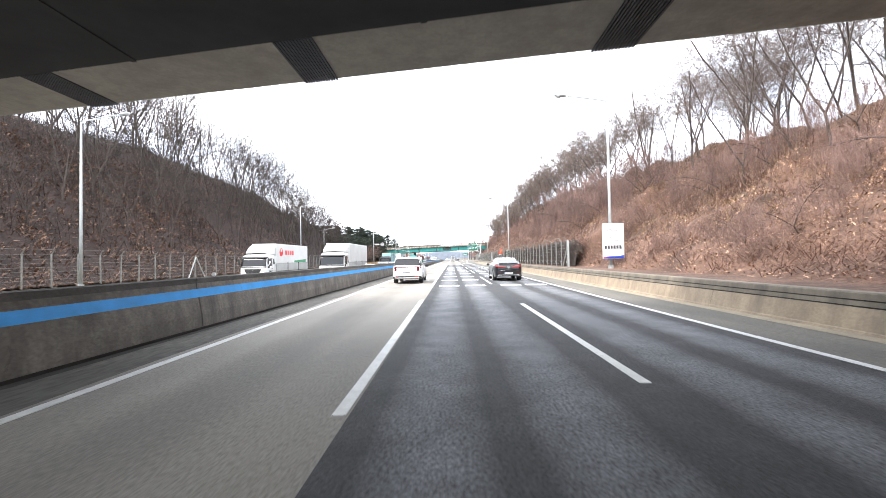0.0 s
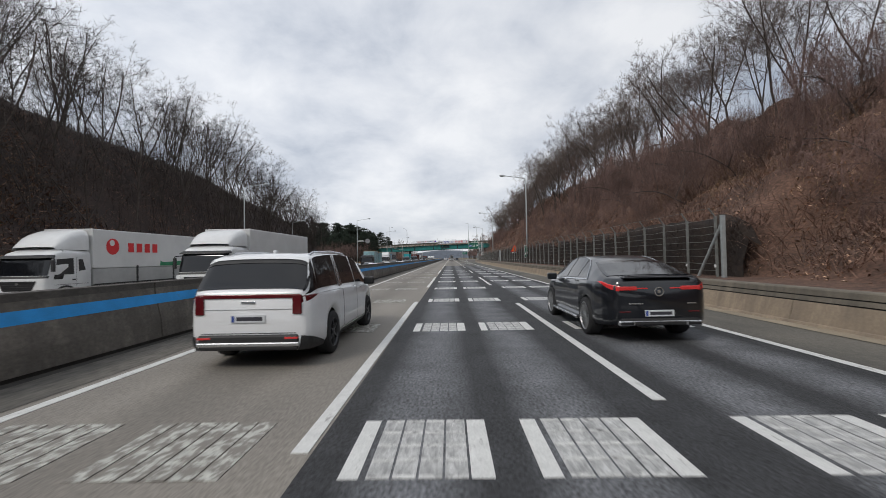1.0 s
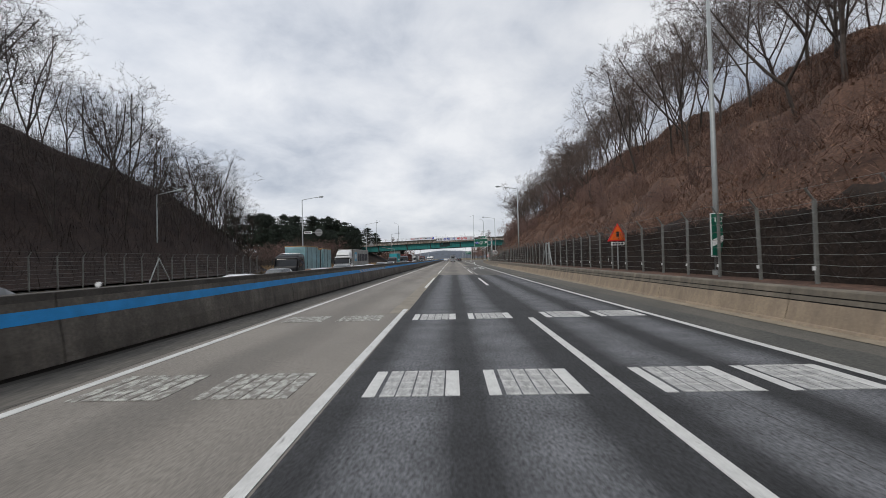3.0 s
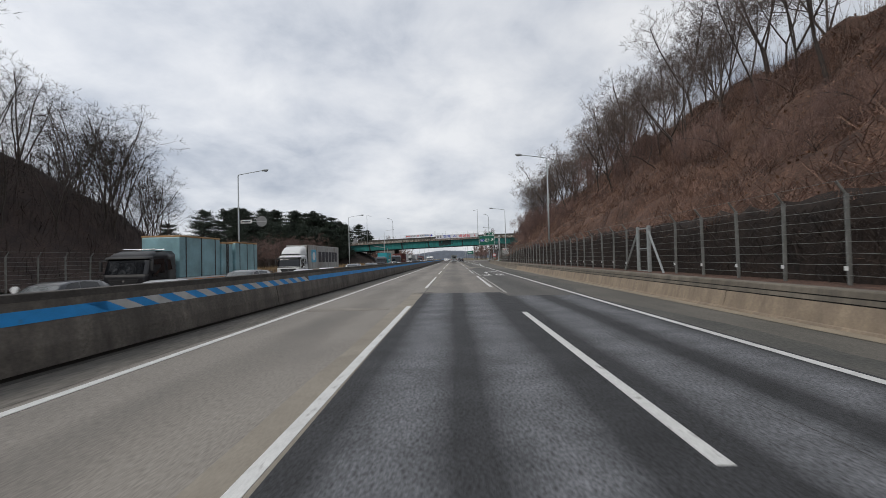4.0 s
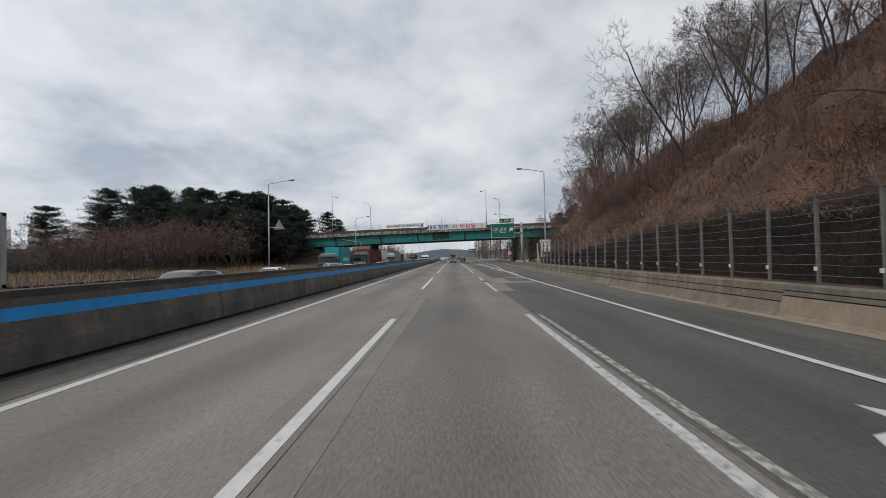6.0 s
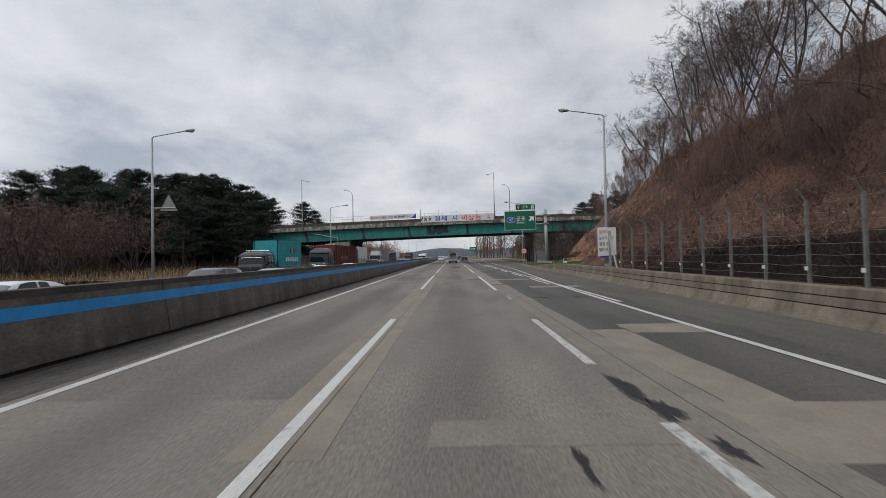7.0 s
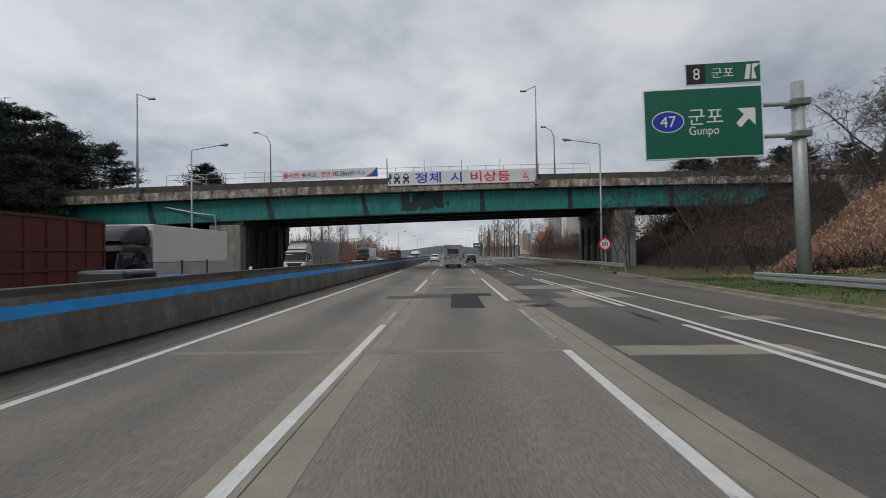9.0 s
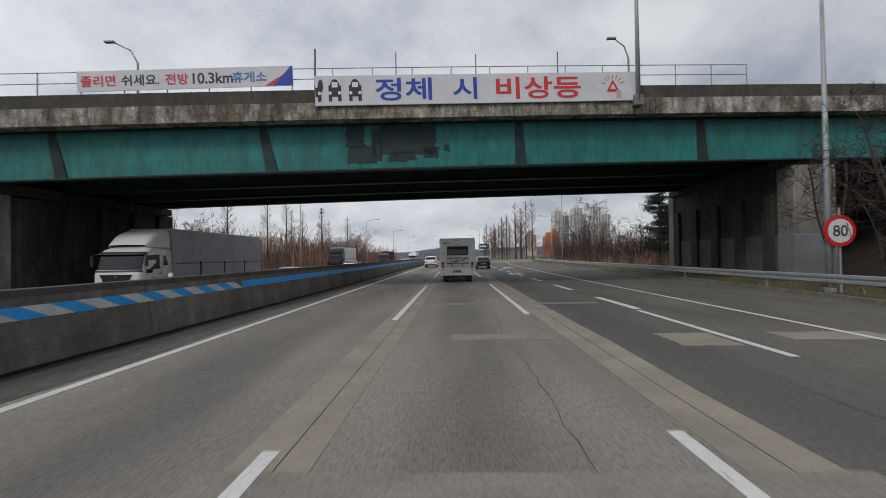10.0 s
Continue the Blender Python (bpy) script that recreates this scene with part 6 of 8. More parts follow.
            rows.append([(-1.15 * k, y, H - 0.06), (-1.13 * k, y, H + (z1 - H) * 0.6), (-1.02 * k, y, H + (z1 - H) * 0.92), (-0.8 * k, y, z1), (0, y, z1 + 0.02), (0.8 * k, y, z1), (1.02 * k, y, H + (z1 - H) * 0.92), (1.13 * k, y, H + (z1 - H) * 0.6), (1.15 * k, y, H - 0.06)])
        bm = grid(rows)
        bm.verts.ensure_lookup_table()
        bm.faces.new(bm.verts[:9])
        part("roof_deflector", bm, paint, t, smooth=True)
    else:
        for y in (0.4, 1.2):
            part("roof_bar", tube([(-0.9, y, H + 0.08), (0.9, y, H + 0.08)], 0.03, 6), CHROME, t)
            for x in (-0.7, 0.7):
                part("bar_foot", tube([(x, y, H - 0.03), (x, y, H + 0.08)], 0.025, 6), TRIM, t)


def truck_wheels(t, ys, r=0.5):
    wm = wheel_meshes(r, 0.3, RIM_DARK, 8, 0.55)
    for y in ys:
        for side in (1, -1):
            add_wheel(t, wm, side * 0.94, y, r, side)


def lorry(label, paint, body, length, roof=True, H=3.0, stripes=0, top=3.85, base=1.05):
    """A rigid or articulated lorry facing +y with its face near y = 0 and its load behind."""
    t = thing("lorry", label, "lorry", "oncoming lorries")
    truck_cab(t, paint, H, roof, None, stripes)
    part("chassis", box(-0.45, 0.45, -length - 0.2, 1.9, 0.62, 0.95), CHASSIS, t)
    truck_wheels(t, (1.35, -length * 0.55, -length * 0.55 - 1.3, -length + 1.2))
    for side in (1, -1):
        part("side_guard", box(side * 1.12 - 0.03, side * 1.12 + 0.03, -length * 0.5, -1.2, 0.5, 0.86, 0.02), TRUCK_GREY, t)
    if body:
        body(t, length, base, top)
    return t


def box_body(material, skirt=TRUCK_GREY, split=1.9):
    def make(t, length, base, top):
        part("cargo_box", box(-1.22, 1.22, -length, -0.15, split, top, 0.04), material, t, "smooth-sided cargo box")
        part("drop_side", box(-1.23, 1.23, -length, -0.15, base, split - 0.02, 0.02), skirt, t)
        for side in (1, -1):
            part("side_rail", box(side * 1.23 - 0.02, side * 1.23 + 0.02, -length, -0.15, base - 0.1, base, 0.01), CHASSIS, t)
            n = int(length / 2.4)
            for k in range(1, n):
                part("latch_post", box(side * 1.235 - 0.015, side * 1.235 + 0.015, -length * k / n - 0.06, -length * k / n + 0.06, base, split + 0.1), TRIM, t)
            part("lower_dark_rail", box(side * 1.245 - 0.01, side * 1.245 + 0.01, -length, -0.15, base + 0.02, base + 0.08), TRIM, t)
        part("front_edge", box(-1.23, 1.23, -0.2, -0.14, top - 0.12, top + 0.01, 0.02), material, t)
    return make


def container(t, y0, length, z0, z1, material, smooth_half=False):
    """A corrugated steel box with corner posts."""
    c = part("container_core", box(-1.19, 1.19, y0 - length, y0, z0, z1), material, t)
    for side in (1, -1):
        rows = []
        n = int(length / 0.14)
        for k in range(n + 1):
            y = y0 - length + 0.1 + (length - 0.2) * k / n
            x = side * (1.225 if k % 2 else 1.197)
            rows.append([(x, y, z0 + 0.16), (x, y, z1 - 0.12)])
        part("corrugated_side", grid(rows), material, c)
        for y in (y0 - 0.09, y0 - length + 0.09):
            part("corner_post", box(side * 1.16 - 0.08, side * 1.16 + 0.08, y - 0.09, y + 0.09, z0, z1, 0.01), material, c)
        for z in (z0 + 0.07, z1 - 0.06):
            part("side_rail", box(side * 1.18 - 0.06, side * 1.18 + 0.06, y0 - length, y0, z - 0.07, z + 0.07, 0.01), material, c)
    return c


def bars(t, side, y, z, w, h, n, material, gap=0.3, x=1.24, name="word_bar"):
    """Plain bars that stand for writing on a flank, spread over w metres."""
    step = w / n
    for k in range(n):
        ya = y + step * k
        part(name, box(side * x - 0.006, side * x + 0.006, ya, ya + step * (1 - gap), z - h / 2, z + h / 2), material, t)


def place(t, x, y, yaw=180.0):
    t.matrix_world = pose(x, y, LOW if yaw == 180.0 else 0, 0, 0, yaw)
    return t


# the lorries face -y: their near flank is local -x turned to +x
milk = place(lorry("white refrigerated lorry with a red round mark on its flank", CAB_WHITE, box_body(TRUCK_WHITE), 9.2, True, 2.85), -19.1, 43.4)
part("round_mark", disc(0.42, 0.01, 28, Matrix.Translation((-1.235, -1.35, 3.0)) @ Matrix.Rotation(radians(-90), 4, "Z")), SIGN_RED, milk, "red round emblem")
part("round_mark_inner", disc(0.16, 0.01, 20, Matrix.Translation((-1.243, -1.3, 3.18)) @ Matrix.Rotation(radians(-90), 4, "Z")), TRUCK_WHITE, milk)
for k in range(4):
    y0 = -2.35 - 0.62 * k
    part("red_bar", box(-1.236, -1.226, y0 - 0.46, y0 - 0.05, 2.72, 3.22), SIGN_RED, milk)
bm = bmesh.new()
bm.faces.new([bm.verts.new((-1.232, y, z)) for y, z in ((-4.9, 1.95), (-8.5, 1.95), (-8.5, 2.3), (-5.2, 2.15), (-4.95, 2.25))])
part("green_stripe", bm, mat("lorry_green", (0.02, 0.22, 0.1), 0.5), milk)
place(lorry("white lorry with a tall plain box body", CAB_WHITE, box_body(TRUCK_WHITE), 9.3, True, 2.95), -12.3, 45.5)
scaf = place(lorry("white flatbed lorry stacked with grey scaffold panels", CAB_WHITE, None, 6.6, False, 2.55), -16.2, 62.9)
part("flat_bed", box(-1.2, 1.2, -6.6, -0.2, 1.0, 1.14, 0.02), TRUCK_WHITE, scaf)
part("bed_side", box(-1.22, 1.22, -6.6, -0.2, 1.14, 1.42, 0.02), TRUCK_WHITE, scaf)
for k in range(14):
    part("scaffold_panel", box(-1.08, 1.08, -6.5, -3.4, 1.45 + 0.1 * k, 1.535 + 0.1 * k, 0.01), PANEL_GREY, scaf)
for k in range(9):
    part("orange_frame", box(-1.05, 1.05, -3.2, -0.6, 1.45 + 0.1 * k, 1.53 + 0.1 * k, 0.01), ORANGE, scaf)
for y in (-5.4, -4.2, -2.4, -1.2):
    part("strap", box(-1.1, 1.1, y - 0.03, y + 0.03, 1.42, 2.88), TRIM, scaf)


def sheeted(t, length, base, top):
    part("trailer_bed", box(-1.22, 1.22, -length, -0.2, base, base + 0.25, 0.02), TRUCK_WHITE, t)
    part("reflective_strip", box(-1.23, 1.23, -length, -0.2, base + 0.08, base + 0.16), AMBER, t)
    for a, b_, h in ((-0.5, -length * 0.46, top), (-length * 0.48, -length * 0.62, top - 0.25), (-length * 0.66, -length + 0.1, top - 0.15)):
        load = part("wrapped_load", box(-1.15, 1.15, b_, a, base + 0.27, h, 0.05), SHRINK, t, "load wrapped in pale blue sheeting")
        part("timber_top", box(-1.17, 1.17, b_, a, h, h + 0.1, 0.02), TIMBER, load)
        for y in span(b_ + 0.6, a - 0.6, 2):
            part("strap", box(-1.165, 1.165, y - 0.04, y + 0.04, base + 0.27, h + 0.11), TRIM, load)


place(lorry("black lorry with loads wrapped in pale blue sheeting", CAB_BLACK, sheeted, 10.5, False, 2.9, top=3.75), -17.4, 110.8)


def grey_box(t, length, base, top):
    c = container(t, -0.35, 12.19, 1.25, 3.95, CONT_GREY)
    part("blue_mark", box(-1.236, -1.226, -3.0, -1.35, 2.0, 3.45), mat("mark_light_blue", (0.10, 0.42, 0.62), 0.5), c, "light blue square mark")
    part("white_star", disc(0.5, 0.008, 7, Matrix.Translation((-1.242, -2.18, 2.7)) @ Matrix.Rotation(radians(-90), 4, "Z")), SIGN_WHITE, c)
    bars(c, -1, -11.6, 2.62, 8.0, 1.25, 6, TXT_DARK, 0.22, 1.236, "dark_bar")


place(lorry("white lorry carrying a long grey shipping container", CAB_WHITE, grey_box, 12.7, True, 2.9), -17.3, 132.6)


def teal_box(t, length, base, top):
    c = container(t, -0.9, 6.06, 1.3, 3.9, CONT_TEAL)
    bars(c, -1, -5.9, 2.05, 3.4, 0.42, 7, SIGN_WHITE, 0.3, 1.236, "white_bar")
    for dy, m in ((-3.9, TXT_DARK), (-4.3, SIGN_YELLOW), (-4.7, TXT_DARK)):
        part("emblem_bar", box(-1.238, -1.228, dy - 0.2, dy + 0.15, 2.7, 3.15), m, c)


place(lorry("dark grey lorry carrying a short teal shipping container", CAB_DARK, teal_box, 7.2, False, 2.8), -18.0, 192.0)


RUBBED = mat("rubbed_yellow", (0.30, 0.15, 0.04), 0.7)


def red_tipper(t, length, base, top):
    c = part("tipper_body", box(-1.2, 1.2, -length, -0.3, 1.05, 3.75, 0.03), CONT_RED, t, "rust red ribbed steel body")
    n = 14
    for side in (1, -1):
        for k in range(n + 1):
            y = -length + 0.05 + (length - 0.4) * k / n
            part("rib", box(side * 1.22 - 0.03, side * 1.22 + 0.03, y - 0.04, y + 0.04, 1.05, 3.7), CONT_RED, c)
        for z in (1.15, 1.75, 2.5, 3.7):
            part("rail", box(side * 1.225 - 0.035, side * 1.225 + 0.035, -length, -0.3, z - 0.05, z + 0.05), CONT_RED, c)
        bars(c, side, -length * 0.6, 2.1, 4.2, 0.42, 8, RUBBED, 0.45, 1.232, "rubbed_bar")


place(lorry("dark grey lorry with a rust red steel scrap body", CAB_DARK, red_tipper, 12.0, False, 3.15, 6), -15.9, 204.5)
dark = place(lorry("black lorry with a plain white box body", CAB_BLACK, box_body(TRUCK_WHITE), 7.2, True, 2.9), -16.3, 219.8)
place(lorry("white lorry with a silver-grey box body under the bridge", CAB_WHITE, box_body(TRUCK_SILVER, TRUCK_SILVER), 10.8, True, 2.85), -16.9, 246.1)
place(lorry("black lorry with a white box body far along the road", CAB_BLACK, box_body(TRUCK_WHITE), 8.4, True, 2.9), -20.3, 296)
place(lorry("dark lorry with a red steel body in the far traffic", CAB_DARK, red_tipper, 10.5, False, 3.0), -20.3, 345)
place(lorry("white lorry in the far traffic", CAB_WHITE, box_body(TRUCK_WHITE), 8.4, True, 2.8), -16.2, 392)
place(lorry("teal container lorry in the far traffic", CAB_WHITE, teal_box, 7.2, True, 2.8), -20.2, 420)

pick = thing("pickup", "small navy pickup truck with a blue load sheet", "pickup", "traffic")
part("cab", box(-0.85, 0.85, 3.0, 4.6, 0.5, 1.75, 0.14, segs=3), BLUE_CAR, pick)
part("windscreen", box(-0.74, 0.74, 4.42, 4.62, 1.15, 1.66, 0.03), GLASS_LIGHT, pick)
for s in (1, -1):
    part("side_window", box(s * 0.85 - 0.01, s * 0.85 + 0.012, 3.3, 4.3, 1.15, 1.6, 0.005), GLASS, pick)
    part("head_lamp", box(s * 0.62 - 0.14, s * 0.62 + 0.14, 4.58, 4.63, 0.72, 0.88, 0.01), CLEAR_LAMP, pick)
part("load_bed", box(-0.85, 0.85, 0, 2.95, 0.72, 1.12, 0.03), BLUE_CAR, pick)
part("load_sheet", box(-0.8, 0.8, 0.1, 2.9, 1.1, 1.42, 0.12), mat("blue_load_sheet", (0.03, 0.14, 0.32), 0.6, vary=0.25), pick)
wm = wheel_meshes(0.33, 0.22, RIM_DARK, 6)
for yy in (0.8, 3.9):
    for s in (1, -1):
        add_wheel(pick, wm, s * 0.62, yy, 0.33, s)
place(pick, -11.6, 217.2)

# our own carriageway
place(minivan(), -3.36, 29.45, 0)
place(coupe_suv(), 3.47, 30.85, 0)
place(motorhome(), 0.17, 249.9, 0)
lead = place(family_car("suv", WHITE_CAR, "white compact SUV driving ahead in the fast lane"), -3.55, 285.5, 0)
CARS = {"s": family_car("saloon", SILVER_CAR, "silver saloon car in the oncoming traffic"), "g": family_car("suv", GREY_CAR, "dark grey SUV in the oncoming traffic"),
        "w": family_car("saloon", WHITE_CAR, "white saloon car in the oncoming traffic"), "k": family_car("hatch", BLACK_CAR, "black hatchback in the oncoming traffic")}
first = set()
ONCOMING = (("s", -12.6, 66.5), ("g", -12.4, 76.5), ("w", -12.6, 92), ("s", -9.0, 109.2), ("g", -12.2, 113.2), ("w", -12.6, 130.5), ("g", -12.6, 141), ("s", -12.6, 124), ("k", -16.1, 105.5), 
    ("s", -12.6, 107.1), ("w", -16.2, 170), ("g", -12.5, 152), ("s", -12.6, 184.0), ("g", -12.8, 176.8), ("w", -12.6, 206), ("s", -16.2, 226), ("s", -12.8, 258), ("w", -12.6, 276), 
    ("g", -16.2, 290), ("w", -9.2, 312), ("s", -12.6, 330), ("g", -9.2, 352), ("w", -16.2, 366), ("w", -12.6, 400), ("s", -9.2, 430),)
AHEAD = (("k", 3.6, 276), ("w", 0.3, 330), ("s", -3.4, 345), ("g", 3.6, 352), ("w", 0.2, 372), ("w", -3.4, 392), ("s", 3.6, 410),)
for kind, x, y, yaw in [c + (180,) for c in ONCOMING] + [c + (0,) for c in AHEAD]:
    proto = CARS[kind]
    if kind not in first:
        first.add(kind)
        proto.matrix_world = pose(x, y, LOW if x < -7 else 0, 0, 0, yaw)
    else:
        copy_thing(proto, pose(x, y, LOW if x < -7 else 0, 0, 0, yaw))

# ---- plants ----


def raw_mesh(name, verts, faces, material):
    """A mesh straight from arrays of corners and of triangles or quads."""
    me = bpy.data.meshes.new(name)
    verts, faces = np.asarray(verts, dtype=np.float32), np.asarray(faces, dtype=np.int32)
    k = faces.shape[1]
    me.vertices.add(len(verts))
    me.vertices.foreach_set("co", verts.ravel())
    me.loops.add(faces.size)
    me.loops.foreach_set("vertex_index", faces.ravel())
    me.polygons.add(len(faces))
    me.polygons.foreach_set("loop_start", np.arange(0, faces.size, k, dtype=np.int32))
    me.update(calc_edges=True)
    me.materials.append(material)
    return me


def limbs(segments, sides):
    """Tapered prisms: rows of (start, end, radius at start, radius at end)."""
    a = np.array([s[0] for s in segments])
    b = np.array([s[1] for s in segments])
    ra, rb = np.array([s[2] for s in segments]), np.array([s[3] for s in segments])
    d = b - a
    d /= np.linalg.norm(d, axis=1)[:, None] + 1e-9
    ref = np.where(np.abs(d[:, 2:3]) > 0.9, np.array([[1.0, 0, 0]]), np.array([[0, 0, 1.0]]))
    u = np.cross(d, ref)
    u /= np.linalg.norm(u, axis=1)[:, None]
    w = np.cross(d, u)
    rings = []
    for k in range(sides):
        c, s = math.cos(k * math.tau / sides), math.sin(k * math.tau / sides)
        o = u * c + w * s
        rings.append(np.stack((a + o * ra[:, None], b + o * rb[:, None]), 1))
    v = np.stack(rings, 1).reshape(-1, 3)
    n = len(segments)
    base = (np.arange(n) * sides * 2)[:, None]
    f = []
    for k in range(sides):
        j = (k + 1) % sides
        f.append(base + np.array([[2 * k, 2 * j, 2 * j + 1, 2 * k + 1]]))
    return v, np.concatenate(f)


def grow(rng, height, spread=1.0, sag=0.0, stems=1, limbs_per=9, branches=6, twigs=6, bole=0.20, arch=0.0):
    """A leafless tree: bole, upright leaders, rising limbs, branches and twigs, as rows of segments level by level."""
    rows = [[] for _ in range(5)]
    # pieces, bend towards the sky and children of each level
    pieces, lift = (3, 5, 4, 3, 1), (0.0, 0.05, 0.07, 0.05, 0.03)
    kids = (0, limbs_per, branches, twigs, 0)

    def turned(d, ang, az):
        ref = Vector((1, 0, 0)) if abs(d.x) < 0.7 else Vector((0, 1, 0))
        u = d.cross(ref).normalized()
        w = d.cross(u)
        return (d * math.cos(ang) + (u * math.cos(az) + w * math.sin(az)) * math.sin(ang)).normalized()

    def shoot(p, d, length, r, level):
        n = pieces[level]
        path = []
        for i in range(n):
            wob = 0.07 + 0.045 * level
            up = lift[level] - sag * (0.05 + 0.10 * level) * (i + 1) / n
            d = (d + Vector((rng.uniform(-wob, wob) - arch * 0.22 * (level < 2), rng.uniform(-wob, wob), rng.uniform(-wob, wob) * 0.6 + up - arch * 0.16 * (level < 2)))).normalized()
            q = p + d * (length / n)
            r2 = max(0.004, r * (0.88 if level < 2 else 0.78))
            rows[level].append((tuple(p), tuple(q), r, r2))
            path.append((p.copy(), q.copy(), d.copy(), r2))
            p, r = q, r2
        az = rng.uniform(0, math.tau)
        for k in range(kids[level]):
            f = (0.22 if level == 1 else 0.15) + (0.85 - 0.07 * (level == 1)) * (k + rng.random()) / kids[level]
            i = min(n - 1, int(f * n))
            a, c, dd, rr = path[i]
            az += 2.4 + rng.uniform(-0.5, 0.5)
            ang = radians(rng.uniform(34, 68)) * spread
            ln = length * (1.0 - 0.62 * f) * rng.uniform(0.48, 0.74) * (1.05 if level > 1 else 1.12)
            shoot(a + (c - a) * rng.random(), turned(dd, ang, az), ln, max(0.004, rr * (0.46 if level == 1 else 0.55)), level + 1)

    for k in range(stems):
        lean = 0.07 + 0.26 * (stems > 1)
        d0 = Vector((rng.uniform(-lean, lean), rng.uniform(-lean, lean), 1)).normalized()
        base = Vector((0.18 * k, 0.14 * k, -0.3))
        r0 = height * 0.0095 + 0.018
        low = bole * height * rng.uniform(0.7, 1.25)
        shoot(base, d0, low, r0, 0)
        top = Vector(rows[0][-1][1])
        lead = rng.choice((2, 2, 3))
        az = rng.uniform(0, math.tau)
        for j in range(lead):
            nd = turned(d0, radians(rng.uniform(10, 38)) * spread, az + j * math.tau / lead)
            shoot(top.copy(), nd, (height - low) * rng.uniform(0.66, 0.95), r0 * 0.66, 1)
    return rows


def slivers(a, d, length, half, nr):
    """Single thin triangles from points a along d."""
    u = np.cross(d, nr.normal(0, 1, d.shape))
    u /= np.linalg.norm(u, axis=1)[:, None] + 1e-9
    return np.stack((a - u * half, a + u * half, a + d * length), 1).reshape(-1, 3)


def bare_tree(seed, height, twig_mat, label, name="bare_tree", shoots=4, half=0.006, drape=0, reach=0.05, **kw):
    rng, nr = random.Random(seed), np.random.RandomState(seed)
    rows = grow(rng, height, **kw)
    t = thing(name, label, "tree")
    ob = new("trunk", raw_mesh("trunk", *limbs(rows[0] + rows[1] + rows[2], 4), BARK))
    ob.parent = t
    v, f = limbs(rows[3], 3)
    f = np.concatenate((f[:, [0, 1, 2]], f[:, [0, 2, 3]]))
    a, b = np.array([s[0] for s in rows[4]]), np.array([s[1] for s in rows[4]])
    d = b - a
    ln = np.linalg.norm(d, axis=1)[:, None] + 1e-9
    d = d / ln
    sets = [slivers(a, d, ln * 1.5, half * 1.5, nr)]
    n = len(a) * shoots
    at = np.repeat(a, shoots, 0) + np.repeat(d * ln, shoots, 0) * nr.uniform(0.1, 1, (n, 1))
    dd = np.repeat(d, shoots, 0) * 0.9 + nr.normal(0, 0.42, (n, 3)) + np.array([[0, 0, 0.10 - 0.6 * kw.get("sag", 0.0)]])
    dd /= np.linalg.norm(dd, axis=1)[:, None]
    sets.append(slivers(at, dd, nr.uniform(0.4, 1.2, (n, 1)) * reach * height, half, nr))
    if drape:
        # hanging strands, each bent once
        pick = nr.randint(0, len(a), drape)
        dn = nr.normal(0, 0.22, (drape, 3)) + np.array([[0, 0, -1.0]])
        fall = nr.uniform(0.05, 0.34, (drape, 1)) * height
        sets.append(slivers(b[pick], dn, fall, half * 1.1, nr))
        side = nr.normal(0, 0.7, (drape, 3)) + np.array([[0, 0, -0.5]])
        sets.append(slivers(b[pick] + dn * fall * nr.uniform(0.2, 0.9, (drape, 1)), side, nr.uniform(0.05, 0.13, (drape, 1)) * height, half * 0.9, nr))
    tips = np.concatenate(sets)
    f2 = np.arange(len(tips)).reshape(-1, 3) + len(v)
    ob = new("crown", raw_mesh("crown", np.concatenate((v, tips)), np.concatenate((f, f2)), twig_mat))
    ob.parent = t
    return t


def scatter(protos, places, group):
    """The first use of each proto moves it; the rest are copies."""
    used = set()
    for i, m in places:
        p = protos[i % len(protos)]
        tagged(p, group=group)
        if i % len(protos) not in used:
            used.add(i % len(protos))
            p.matrix_basis = m
        else:
            c = copy_thing(p, Matrix.Identity(4))
            c.matrix_basis = m


def spot(x, y, z, yaw, s, tilt=0.0):
    return Matrix.Translation((x, y, z)) @ Matrix.Rotation(tilt, 4, "Y") @ Matrix.Rotation(yaw, 4, "Z") @ Matrix.Diagonal((s, s, s, 1))


rng = random.Random(11)
TALL = [bare_tree(100 + k, 10.5, TWIG, "tall leafless grey-brown tree on the bank", spread=0.92, shoots=4, half=0.0072) for k in range(5)]
DRAPED = [bare_tree(200 + k, 6.0, TWIG_RED, "low leafless reddish tree draped in dead vines", "vine_draped_tree", spread=1.1, sag=0.9, drape=900, shoots=2, half=0.0080, arch=0.9, bole=0.22, limbs_per=6, branches=5, twigs=5) for k in range(4)]
places = []
y = 14.0
n = 0
while y < 204:
    for x0, x1 in ((17.5, 20.5), (20.5, 24), (24, 28), (28, 35)):
        if rng.random() < ((0.55 if y < 112 else 0.8) if x0 < 20 else (0.85 if x0 < 28 else 0.4)):
            x = rng.uniform(x0, x1) + (2.5 if y < 60 else 0)
            yy = y + rng.uniform(-1.3, 1.3)
            if yy > 194 and x < 21:
                continue
            places.append((n * 3 + rng.randrange(5), spot(x, yy, right_hill(x, yy) - 0.2, rng.uniform(0, 6.28), rng.uniform(0.8, 1.2), -rng.uniform(0, 0.14))))
            n += 1
    y += 3.7
scatter(TALL, places, "leafless trees on the banks")
places = [(k, spot(x, yy, right_hill(x, yy) - 0.2, 1.3 * k, s, -0.15)) for k, (x, yy, s) in enumerate(((21.2, 203.6, 0.95), (24.2, 204.6, 1.1), (20.4, 201.6, 0.85), (22.3, 200.0, 1.1), (19.2, 198.6, 0.8)))]
n = 0
y = 18.0
while y < 198:
    for _ in range(3):
        x = rng.uniform(13.0, 23)
        yy = y + rng.uniform(-2, 2)
